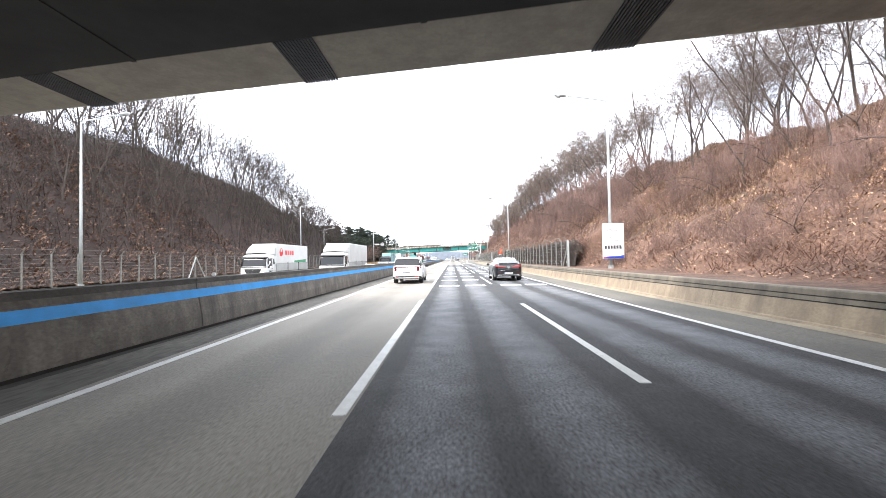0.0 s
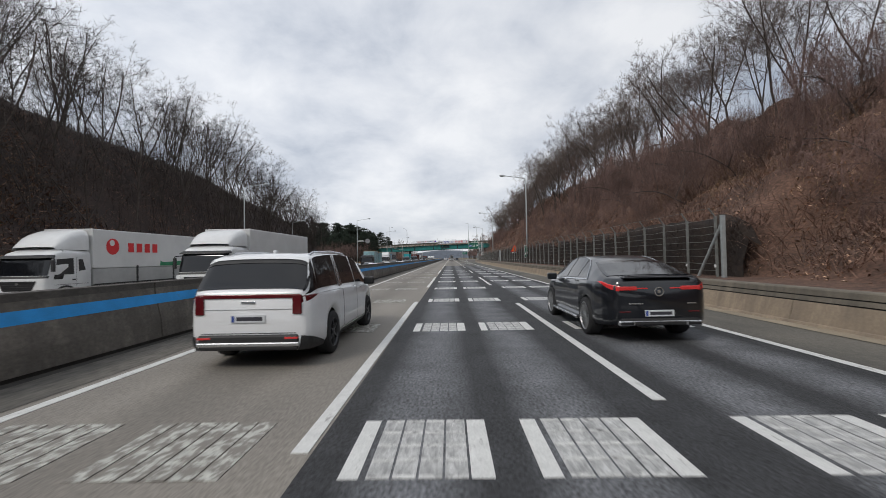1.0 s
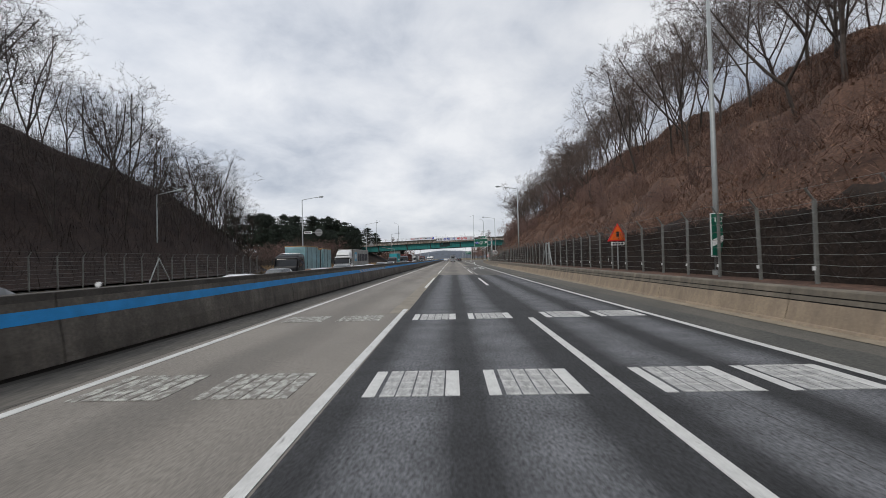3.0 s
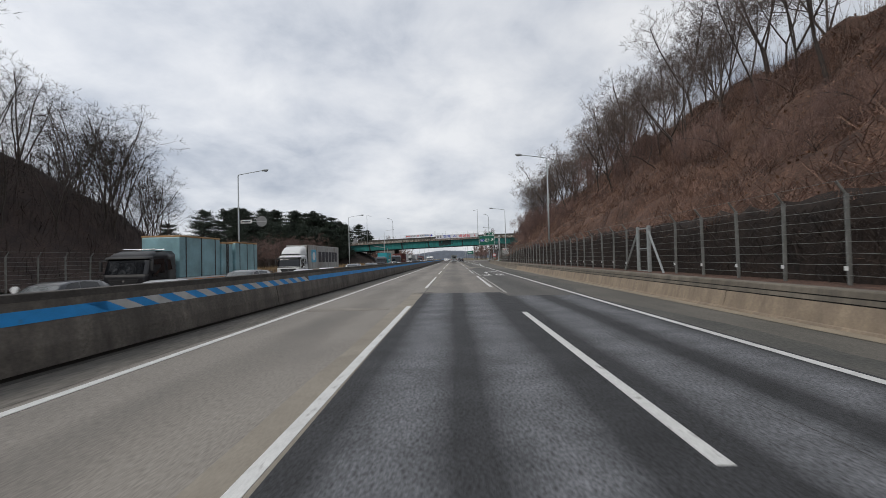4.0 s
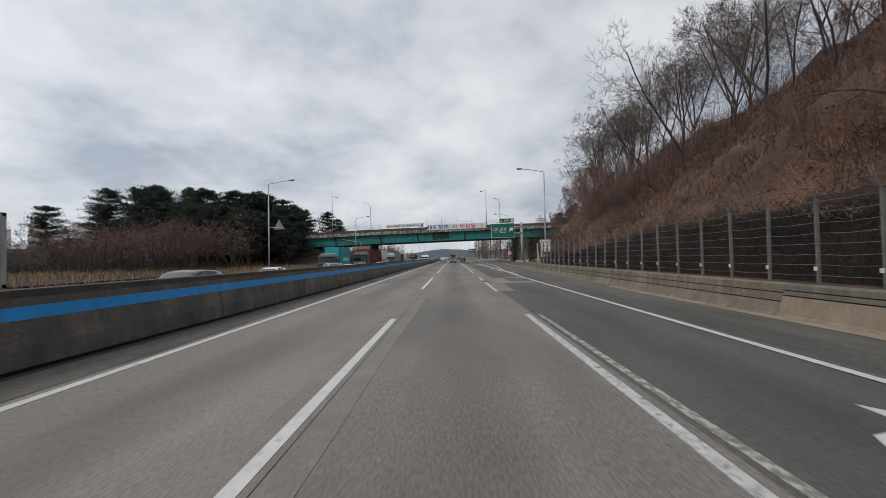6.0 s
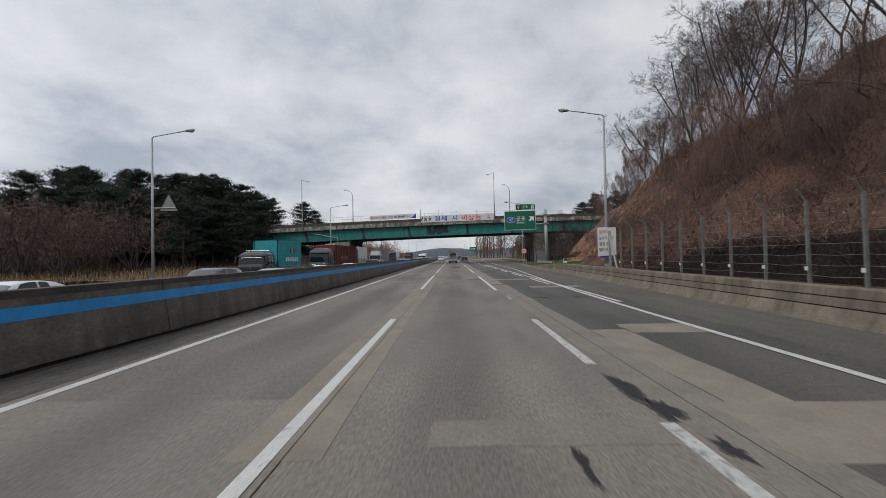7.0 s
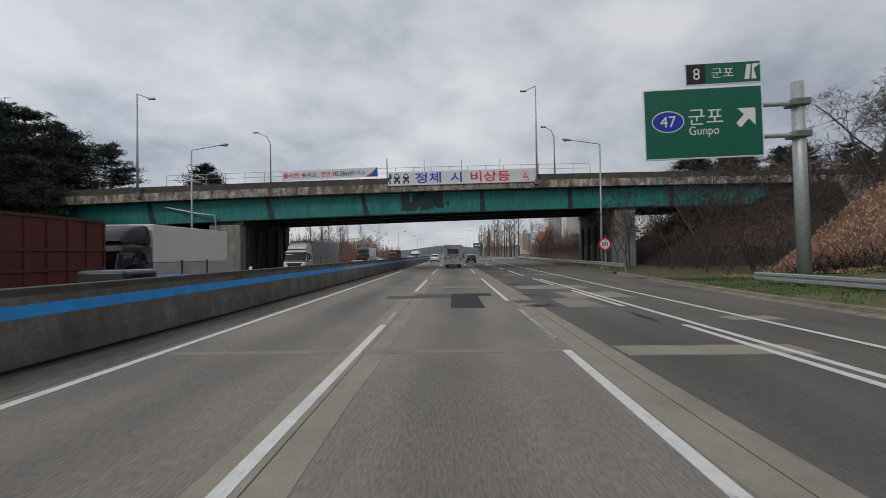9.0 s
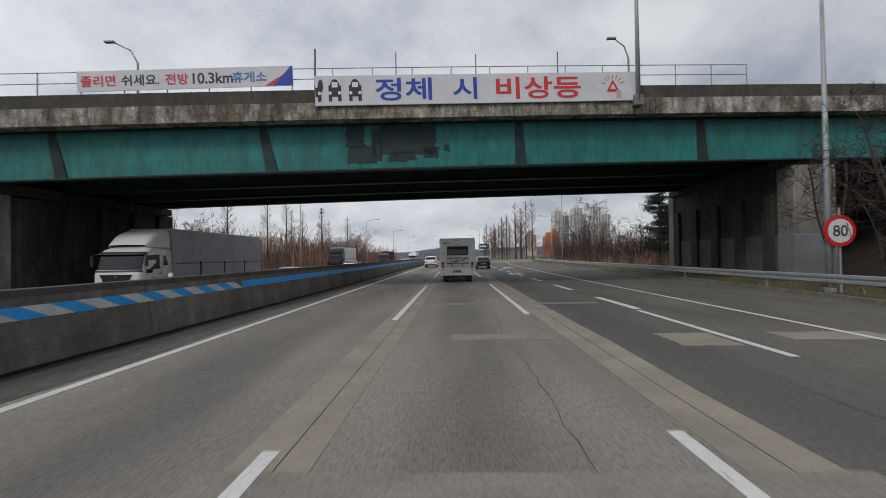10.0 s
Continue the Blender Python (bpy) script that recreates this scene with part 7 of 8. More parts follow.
        if rng.random() < (0.75 if yy < 85 or yy > 180 else 0.40):
            places.append((n + rng.randrange(4), spot(x, yy, right_hill(x, yy) - 0.2, rng.uniform(-0.9, 0.9), rng.uniform(0.45, 1.0) * (0.65 if x < 16 else 1.0), -rng.uniform(0.0, 0.2))))
            n += 1
    y += 4.0
for k in range(20):
    x, yy = (rng.uniform(14.5, 21), rng.uniform(38, 80)) if k < 13 else (rng.uniform(14.5, 20), rng.uniform(160, 186))
    places.append((k, spot(x, yy, right_hill(x, yy) - 0.2, rng.uniform(-0.8, 0.8), rng.uniform(0.75, 1.15), -rng.uniform(0.0, 0.15))))
scatter(DRAPED, places, "vine-draped trees on the bank")

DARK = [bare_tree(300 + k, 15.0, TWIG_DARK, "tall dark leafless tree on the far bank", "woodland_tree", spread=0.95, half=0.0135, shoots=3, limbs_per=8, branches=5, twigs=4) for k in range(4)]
places = []
n = 0
y = 18.0
while y < 165:
    f = left_foot(y)
    for d0, d1 in ((3, 7), (8, 12), (13, 18), (20, 28)):
        if rng.random() < 0.9 and not (y > 120 and d0 > 13):
            x, yy = f - rng.uniform(d0, d1), y + rng.uniform(-1.6, 1.6)
            s = rng.uniform(0.8, 1.12) * (0.75 if d0 == 3 else 1.0) * (0.8 if yy < 48 else 1.0) * (1 - 0.15 * smoothstep(96, 116, yy))
            places.append((n * 3 + rng.randrange(4), spot(x, yy, left_hill(x, yy) - 0.2, rng.uniform(0, 6.28), s, rng.uniform(0, 0.12))))
            n += 1
    y += 4.4
for k, (x, yy, s) in enumerate(((-35, 137, 0.62), (-37.5, 134, 0.75), (-38, 140, 0.6), (-40.5, 136, 0.7), (-43, 133, 0.8), (-35.5, 130, 0.7), (-46, 138, 0.75), (-42, 143, 0.55), (-48, 132, 0.8))):
    places.append((k, spot(x, yy, left_hill(x, yy) - 0.2, 1.1 * k, s)))
scatter(DARK, places, "leafless trees on the far bank")


def brush(name, label, count, area, f, material, length, width, seed, lean=0.5, up=0.6, clump=0.0, mound=0.0):
    """Many bent stems standing and lying on a slope, in one mesh; mound heaps them over hidden shrubs."""
    r = np.random.RandomState(seed)
    xs, ys, zs = [], [], []
    rr = random.Random(seed)
    while len(xs) < count:
        x, y = rr.uniform(area[0], area[1]), rr.uniform(area[2], area[3])
        z = f(x, y)
        if z is None:
            continue
        if clump and noise.noise((x * 0.45, y * 0.45, seed)) < clump * rr.uniform(-1, 1):
            continue
        if mound:
            z += mound * rr.random() ** 0.6 * max(0.0, noise.noise((x * 0.42, y * 0.34, 40.0)) + 0.55 * noise.noise((x * 0.95, y * 0.8, 41.0)))
        xs.append(x), ys.append(y), zs.append(z)
    p = np.stack((xs, ys, zs), 1)
    n = len(p)
    az = r.uniform(0, math.tau, n)
    side = np.stack((np.cos(az), np.sin(az), np.zeros(n)), 1)
    ln = r.uniform(length[0], length[1], n)[:, None]
    rise = (r.uniform(0.1, 1.0, n)[:, None] * up)
    q = p + side * ln * 0.4 * lean + np.array([[0, 0, 1.0]]) * ln * rise
    e = q + side * ln * 0.6 * lean * r.uniform(0.4, 1.4, n)[:, None] + np.array([[0, 0, 1.0]]) * ln * r.uniform(-0.5, 0.5, n)[:, None] * up
    az2 = az + r.uniform(0.6, 2.5, n)
    wv = np.stack((np.cos(az2), np.sin(az2), r.uniform(-0.5, 0.5, n)), 1) * r.uniform(width[0], width[1], n)[:, None]
    p[:, 2] -= 0.08
    v = np.stack((p - wv, p + wv, q + wv * 0.8, q - wv * 0.8, e), 1).reshape(-1, 3)
    b = (np.arange(n) * 5)[:, None]
    tri = np.concatenate((b + np.array([[0, 1, 2]]), b + np.array([[0, 2, 3]]), b + np.array([[3, 2, 4]])))
    return tagged(new(name, raw_mesh(name, v, tri, material)), label, "undergrowth", kind="stuff")


def on_right(x, y):
    z = right_hill(x, y) if x > right_foot(y) - (0.8 if y < 192 else 2.0) else None
    return None if z is None or (y > 188 and x < right_foot(y) + 0.1 - (1.5 - 1.6 * noise.noise((y * 0.7, x * 0.7, 6.0))) * smoothstep(194, 200, y)) else z


def stems_right(x, y):
    """As on_right, but off the bare end of the bank."""
    return on_right(x, y) if y < 197 or x > 23.5 else None


def on_left(x, y):
    return left_hill(x, y) if x < left_foot(y) + 0.5 else None


brush("dead_vines", "tangle of brown dead vines over the bank", 92000, (10.6, 25, 6, 208), stems_right, STEM_BROWN, (0.4, 1.5), (0.005, 0.012), 1, 1.0, 0.42, 0.25, 2.2)
brush("red_twigs", "thin reddish shoots standing over the bank", 13000, (11.8, 25, 8, 204), stems_right, STEM_BROWN, (0.9, 2.6), (0.004, 0.007), 31, 0.6, 0.7, 0.3, 1.4)
brush("grey_brush", "grey leafless brush on the bank", 30000, (10.8, 27, 30, 205), stems_right, STEM_GREY, (0.5, 1.8), (0.004, 0.008), 2, 0.7, 0.65, 0.5, 1.6)
# dark stems deepen the painted shade behind the wires
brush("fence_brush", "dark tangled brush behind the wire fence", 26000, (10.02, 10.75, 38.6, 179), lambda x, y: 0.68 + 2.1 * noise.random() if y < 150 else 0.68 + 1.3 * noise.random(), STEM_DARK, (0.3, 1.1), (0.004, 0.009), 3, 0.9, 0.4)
brush("fence_overhang", "brown vines hanging over the top of the fence bank", 15000, (10.1, 11.6, 38.6, 180), lambda x, y: max(2.75 + 0.55 * noise.noise((y * 0.3, 0, 8.0)) - 1.2 * smoothstep(150, 172, y), right_hill(x, y)) + 0.3 * noise.random(), STEM_BROWN, (0.3, 1.1), (0.004, 0.008), 33, 1.0, 0.4, 0.2)
brush("dead_leaves", "fallen brown leaves on the bank", 26000, (10.6, 27, 4, 222), on_right, LITTER, (0.10, 0.24), (0.03, 0.07), 4, 0.9, 0.35)
brush("bank_straw", "straw-coloured grass high on the bank", 9000, (14, 25, 6, 60), on_right, STEM_STRAW, (0.3, 0.9), (0.006, 0.012), 51, 0.6, 0.7, 0.4)
brush("bank_litter", "orange-brown leaf litter low on the bank", 14000, (10.8, 21, 8, 52), on_right, NOSE_LITTER, (0.08, 0.26), (0.015, 0.04), 52, 0.9, 0.3, 0.3)
brush("nose_litter", "thick brown leaf litter and broken stems on the bank end", 70000, (13, 29, 188, 225), lambda x, y: None if on_right(x, y) is None else on_right(x, y) + 0.15, NOSE_LITTER, (0.06, 0.26), (0.007, 0.024), 41, 1.0, 0.3)
brush("nose_stems", "dead brown stems lying on the bank end", 6000, (15, 29, 197, 222), on_right, STEM_BROWN, (0.4, 1.3), (0.006, 0.013), 47, 1.0, 0.4, 0.4)
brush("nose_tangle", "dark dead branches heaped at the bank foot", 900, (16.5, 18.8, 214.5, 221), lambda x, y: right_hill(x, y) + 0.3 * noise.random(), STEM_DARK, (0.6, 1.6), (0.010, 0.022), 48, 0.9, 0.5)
brush("far_litter", "brown leaf litter low on the far bank", 16000, (-46, -29.2, 5, 66), on_left, LITTER, (0.25, 0.7), (0.04, 0.10), 42, 0.9, 0.3)
# the far bank's shade also sits in these stem colours
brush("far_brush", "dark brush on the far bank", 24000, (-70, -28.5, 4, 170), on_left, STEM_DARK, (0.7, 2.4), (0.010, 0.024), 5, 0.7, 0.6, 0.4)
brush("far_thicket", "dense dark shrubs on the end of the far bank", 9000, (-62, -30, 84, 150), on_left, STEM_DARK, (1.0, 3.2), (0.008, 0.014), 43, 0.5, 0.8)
brush("far_vines", "dead brown growth on the far bank", 15000, (-48, -28.8, 4, 90), on_left, STEM_BROWN, (0.5, 1.6), (0.010, 0.02), 6, 0.9, 0.4, 0.5)
brush("dry_field_grass", "dry straw-coloured grass beside the far carriageway", 17000, (-70, -25.5, 126, 236), lambda x, y: 0.0 if x > left_foot(y) + 1 else None, STEM_STRAW, (0.35, 1.0), (0.012, 0.028), 7, 0.35, 0.9, 0.4)
brush("spring_grass", "fresh green grass along the verge", 34000, (9.8, 20, 190, 224), lambda x, y: right_hill(x, y) if lerp_table(RIGHT_EDGE, y) + 0.6 < x < right_foot(y) - 0.9 * smoothstep(196, 202, y) else None, GRASS_GREEN, (0.06, 0.18), (0.008, 0.016), 8, 0.4, 0.9, 0.2)
brush("verge_straw", "short dry and green verge grass", 12000, (12, 40, 214, 300), lambda x, y: 0.04 if x > lerp_table(RIGHT_EDGE, y) + 0.4 else None, STEM_STRAW, (0.08, 0.35), (0.008, 0.016), 9, 0.4, 0.8, 0.3)

brush("saplings_right", "dense thin leafless saplings along the bank crest", 8000, (17, 34, 20, 204), on_right, STEM_GREY, (1.6, 4.6), (0.006, 0.011), 21, 0.28, 0.85, 0.3)
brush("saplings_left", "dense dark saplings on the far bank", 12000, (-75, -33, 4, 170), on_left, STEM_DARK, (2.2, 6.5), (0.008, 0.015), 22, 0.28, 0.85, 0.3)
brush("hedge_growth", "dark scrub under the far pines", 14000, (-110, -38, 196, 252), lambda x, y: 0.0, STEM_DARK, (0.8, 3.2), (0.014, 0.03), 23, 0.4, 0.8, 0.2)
brush("scrub_beyond_left", "brown scrub beyond the bridge", 9000, (-60, -27, 262, 350), lambda x, y: 0.0, STEM_BROWN, (0.8, 3.4), (0.012, 0.026), 24, 0.35, 0.85, 0.2)
brush("scrub_beyond_right", "brown scrub beside the exit ramp", 10000, (20, 60, 258, 345), lambda x, y: 0.0 if x > lerp_table(RIGHT_EDGE, y) + 3.5 else None, STEM_BROWN, (0.6, 3.0), (0.012, 0.024), 25, 0.35, 0.85, 0.2)

brush("scrub_on_embankment", "brown leafless scrub behind the bridge end", 9000, (29, 80, 255, 264), bank_right, STEM_BROWN, (1.5, 5.5), (0.012, 0.03), 46, 0.35, 0.85, 0.2)
brush("far_wood_left", "leafless brown wood beside the far road", 9000, (-56, -28, 268, 440), lambda x, y: 0.0, STEM_BROWN, (3.0, 9.0), (0.02, 0.05), 44, 0.3, 0.85, 0.2)
brush("far_wood_right", "leafless dark wood beyond the exit ramp", 10000, (26, 80, 296, 430), lambda x, y: 0.0 if x > 18 + 0.22 * (y - 290) else None, STEM_DARK, (3.0, 9.0), (0.02, 0.05), 45, 0.3, 0.85, 0.2)

# blue sheet half buried in the bank
def sheet_patch(cx, cy, length, width, seed, lift=0.10, turn=0.0):
    """A torn piece laid up the slope; its rim is ragged."""
    ax, ay = math.cos(turn - 0.2), math.sin(turn - 0.2)
    o = wavy(-length / 2, length / 2, -width / 2, width / 2, 0.13 * min(1.0, width + 0.15), 7, seed)
    bm = bmesh.new()
    bm.faces.new([bm.verts.new((cx + ax * a - ay * b, cy + ay * a + ax * b, 0)) for a, b in o])
    bmesh.ops.triangulate(bm, faces=bm.faces[:])
    bmesh.ops.subdivide_edges(bm, edges=bm.edges[:], cuts=3, use_grid_fill=True)
    for v in bm.verts:
        v.co.z = right_hill(v.co.x, v.co.y) + lift + 0.05 * noise.noise((v.co.x * 3, v.co.y * 3, seed))
    return bm


tagged(new("ground_sheet", mesh_of("ground_sheet", sheet_patch(21.7, 212.2, 2.6, 0.95, 3, 0.20), TARP_BLUE, True)), "torn blue plastic sheet on the earth bank", "plastic sheet")
for k in range(70):
    r2 = random.Random(k)
    side = r2.choice((-1.0, -0.6, 0.45, 0.8, 1.0)) * r2.uniform(0.7, 2.1)
    u = r2.uniform(-1.9, 1.5)
    tagged(new("sheet_scrap", mesh_of("sheet_scrap", sheet_patch(21.7 + 0.98 * u + 0.2 * side, 212.2 - 0.2 * u + 0.98 * side, r2.uniform(0.10, 0.42), r2.uniform(0.06, 0.24), k, r2.uniform(0.09, 0.17), r2.uniform(-0.9, 0.9)), TARP_BLUE)), "torn scrap of blue plastic on the bank", "plastic scrap", "scraps of blue plastic")


# pines: tufts of needles on limbs
def pine(seed, height, wide, label="dark green pine with a broken crown"):
    r = random.Random(seed)
    nr = np.random.RandomState(seed)
    t = thing("pine_tree", label, "tree")
    segs = [((0, 0, -0.3), (0.2, 0.1, height * 0.5), height * 0.018, height * 0.013), ((0.2, 0.1, height * 0.5), (0.1, 0.3, height * 0.95), height * 0.013, 0.03)]
    centres = []
    # whorls of limbs that carry flat pads of needles
    for w in range(11):
        h0 = height * (0.20 + 0.072 * w)
        for k in range(6):
            h = h0 + r.uniform(-0.25, 0.25)
            reach = wide * (0.10 + 0.80 * (1 - h / height) ** 0.62) * r.uniform(0.55, 1.05)
            az = r.uniform(0, math.tau)
            e = Vector((math.cos(az) * reach, math.sin(az) * reach, h + reach * r.uniform(0.12, 0.32)))
            segs.append(((0.15, 0.15, h - 0.3), tuple(e), 0.06, 0.02))
            for q in (1.0, 0.68, 0.38):
                centres.append((e * q + Vector((0.15, 0.15, h)) * (1 - q), 0.55 + 0.35 * q))
    for k in range(5):
        centres.append((Vector((r.uniform(-0.3, 0.5), r.uniform(-0.3, 0.5), height * (0.93 + 0.015 * k))), 0.45))
    ob = new("trunk", raw_mesh("trunk", *limbs(segs, 4), BARK))
    ob.parent = t
    vs, per = [], 40
    for c, s in centres:
        o = nr.normal(0, 0.62, (per, 3)) * np.array([1, 1, 0.34]) * s + np.array(c)
        d = nr.normal(0, 1, (per, 3))
        d[:, 2] = np.abs(d[:, 2]) * 0.8
        d /= np.linalg.norm(d, axis=1)[:, None]
        u = np.cross(d, nr.normal(0, 1, (per, 3)))
        u /= np.linalg.norm(u, axis=1)[:, None]
        ln = nr.uniform(0.35, 0.75, (per, 1))
        vs.append(np.stack((o - u * 0.062, o + u * 0.062, o + d * ln), 1).reshape(-1, 3))
    v = np.concatenate(vs)
    ob = new("crown", raw_mesh("crown", v, np.arange(len(v)).reshape(-1, 3), NEEDLE))
    ob.parent = t
    return t


GROVE = ((-40, 243, 0.72), (-43, 232, 0.92), (-45, 222, 0.82), (-48, 240, 1.05), (-50, 228, 1.0), (-53, 246, 1.2), (-55, 218, 0.95), (-57, 234, 1.12), (-60, 224, 1.08), 
    (-61, 248, 1.25), (-65, 238, 1.2), (-47, 249, 0.9), (-36, 262, 0.8), (-41, 268, 0.95), (-44, 238, 0.85), (-50, 246, 0.95), (-47, 226, 0.85), (-41, 240, 0.7), 
    (-54, 240, 1.1), (-38.5, 236, 0.8), (-42, 250, 0.85), (-46, 234, 0.95), (-51, 238, 1.1), (-64, 230, 1.15), (-34, 258, 0.7), (-48.5, 231, 1.0), (-52.5, 233, 1.08), (-44.5, 230, 0.9), (-42.5, 244, 0.9), (-56, 226, 1.0), (-45.5, 243, 1.0), (-58, 240, 1.15), (-39.5, 230, 0.78),)
GROVE_BEHIND = ((-67, 226, 1.05), (-72, 245, 1.3), (-78, 240, 1.25), (-83, 246, 1.35), (-88, 236, 1.2), (-94, 243, 1.3), (-100, 232, 1.15), (-70, 252, 1.3), (-110, 215, 1.1), 
    (-118, 225, 1.2), (-62, 231, 1.12), (-66.5, 233, 1.2), (-71, 234, 1.2), (-75.5, 238, 1.25), (-80, 241, 1.3), (-74, 229, 1.1), (-58.5, 236, 1.1), (-86, 243, 1.3),)
RAMP_PINES = ((24.5, 262, 0.62), (27.5, 268, 0.7), (23.5, 272, 0.6), (31, 285, 0.62), (40, 261, 0.46), (45, 263, 0.55), (50, 262, 0.5), (55, 265, 0.6), (61, 262, 0.5), 
    (67, 264, 0.55), (33, 259.5, 0.62), (36.5, 261, 0.55), (42.5, 262, 0.6), (47.5, 260.5, 0.52), (52.5, 263.5, 0.62), (58, 261, 0.55), (64, 261, 0.6), (71, 262, 0.6), (38, 264, 0.6), (75, 265, 0.6),)
PINES = [pine(400 + k, 14, 6.7) for k in range(3)]
places = []
rng = random.Random(23)
for n, (x, y, s) in enumerate(GROVE + GROVE_BEHIND + RAMP_PINES):
    base = 0.5 * max(0, -30 - x) if y > 236 and x < 0 else 0.0
    places.append((n, spot(x, y, min(base, 4.0) if x < 0 else bank_right(x, y), rng.uniform(0, 6.28), s)))
scatter(PINES, places, "pines by the bridge")

# thickets and rows beyond
THICKET = [bare_tree(500 + k, 5.2, TWIG_RED, "leafless purple-brown thicket shrub", "thicket_shrub", spread=1.0, stems=2, half=0.014, shoots=4, limbs_per=4, branches=4, twigs=3, bole=0.12) for k in range(3)]
places = []
for n in range(180):
    if n >= 166:
        x, y, s = rng.uniform(-62, -38), rng.uniform(190, 206), rng.uniform(1.55, 2.0)
    elif n >= 130:
        x, y, s = rng.uniform(31, 76), rng.uniform(256.5, 262), rng.uniform(0.85, 1.3)
    elif n >= 116:
        x, y, s = rng.uniform(24, 48), rng.uniform(300, 420), rng.uniform(1.5, 2.1)
        x += 0.12 * (y - 300)
    elif n >= 104:
        x, y, s = rng.uniform(-52, -29), rng.uniform(278, 400), rng.uniform(1.7, 2.3)
    elif n >= 92:
        x, y, s = rng.uniform(-60, -40), rng.uniform(187, 201), rng.uniform(1.45, 1.85)
    elif n < 20:
        x, y, s = rng.uniform(-88, -54), rng.uniform(200, 222), rng.uniform(1.1, 1.75)
    elif n < 42:
        x, y, s = rng.uniform(-48, -30), rng.uniform(270, 345), rng.uniform(1.1, 1.7)
    elif n < 52:
        x, y, s = rng.uniform(19.5, 34), rng.uniform(226, 243), rng.uniform(0.8, 1.25)
    elif n < 76:
        x, y, s = rng.uniform(21, 50), rng.uniform(262, 335), rng.uniform(0.9, 1.5)
    else:
        x, y, s = rng.uniform(-75, -34), rng.uniform(262, 300), rng.uniform(1.1, 1.7)
    places.append((n, spot(x, y, bank_right(x, y) if 130 <= n < 166 else 0.0, rng.uniform(0, 6.28), s)))
scatter(THICKET, places, "thickets beside the road")
VERGE = [bare_tree(600 + k, 6.6, TWIG_DARK, "slender dark leafless tree on the verge", "verge_tree", spread=1.05, half=0.009, shoots=5, limbs_per=6, branches=5, twigs=4) for k in range(3)]
places = [(n, spot(x, y, 0.0, 1.7 * n, 1.22 * s)) for n, (x, y, s) in enumerate(((17.5, 226, 0.95), (18.6, 230, 1.05), (20.4, 224, 1.1), (21.5, 233, 1.2), (16.4, 238.5, 0.95), (17.2, 243, 1.0), (23.2, 228, 1.15), (24.6, 221.5, 1.25),
                                                                          (19.2, 236, 0.9), (26, 232, 1.2), (22.4, 238, 1.05), (17.6, 241, 0.8), (28.5, 226, 1.35), (30.5, 236, 1.3), (34, 229, 1.5), (37, 240, 1.3), (19.0, 285, 1.2), (21.5, 296, 1.25), (24, 304, 1.2)))]
scatter(VERGE, places, "slender trees by the bridge")
CREST = bare_tree(650, 10.5, TWIG, "wide leafless tree standing behind the bank", "wide_tree", spread=1.25, bole=0.2, shoots=5, half=0.007)
scatter([CREST], [(0, spot(44.5, 242.5, 8.0, 0.4, 1.35)), (0, spot(48.5, 244.5, 9.0, 2.4, 1.3)), (0, spot(53.5, 243.0, 9.0, 4.0, 1.25))], "wide trees behind the bank")


def spire(seed, height):
    r = random.Random(seed)
    t = thing("redwood_tree", "tall narrow leafless red-brown conifer", "tree", "tall row trees")
    segs, tw = [((0, 0, -0.3), (0, 0, height), 0.28, 0.03)], []
    for k in range(90):
        h = height * r.uniform(0.1, 0.98)
        az = r.uniform(0, math.tau)
        ln = (1 - h / height) ** 0.7 * height * 0.13 + 0.35
        e = (math.cos(az) * ln, math.sin(az) * ln, h + ln * 0.9)
        tw.append(((0, 0, h), e, 0.05, 0.015))
        for _ in range(3):
            az2, q = az + r.uniform(-0.9, 0.9), r.uniform(0.3, 0.9)
            b = (e[0] * q, e[1] * q, h + ln * 0.9 * q)
            tw.append((b, (b[0] + math.cos(az2) * ln * 0.4, b[1] + math.sin(az2) * ln * 0.4, b[2] + ln * 0.5), 0.03, 0.012))
    for nm, s, sd, m in (("trunk", segs, 6, BARK), ("crown", tw, 3, TWIG_RED)):
        ob = new(nm, raw_mesh(nm, *limbs(s, sd), m))
        ob.parent = t
    return t


SPIRES = [spire(700 + k, 20) for k in range(2)]
places = []
for n in range(26):
    x, y = 20 + rng.uniform(0, 9) + 0.05 * n, 372 + 7 * n
    places.append((n, spot(x, y, 0, rng.uniform(0, 6), rng.uniform(0.85, 1.15))))
for n in range(9):
    places.append((n, spot(-33 - rng.uniform(0, 8), 288 + 9 * n, 0, n, rng.uniform(0.6, 0.85))))
scatter(SPIRES, places, "tall row trees")

# ---- far distance ----


def tower(x, y, w, d, floors, wall_mat, yaw, label):
    t = thing("apartment_block", label, "apartment building", "far apartment blocks", m=pose(x, y, 0, 0, 0, yaw))
    h = floors * 2.9
    part("wall", box(-w / 2, w / 2, -d / 2, d / 2, 0, h), wall_mat, t)
    part("roof", box(-w * 0.2, w * 0.2, -d * 0.3, d * 0.3, h, h + 5), wall_mat, t)
    n = max(3, int(w / 4))
    for c in range(n):
        bm = bmesh.new()
        for k in range(2, floors):
            x0 = -w / 2 + w * (c + 0.2) / n
            box(x0, x0 + w * 0.6 / n, -d / 2 - 0.15, -d / 2 + 0.05, k * 2.9 + 0.8, k * 2.9 + 2.3, 0, bm, Matrix.Identity(4))
        part("windows", bm, APT_GLASS, t)
    return t


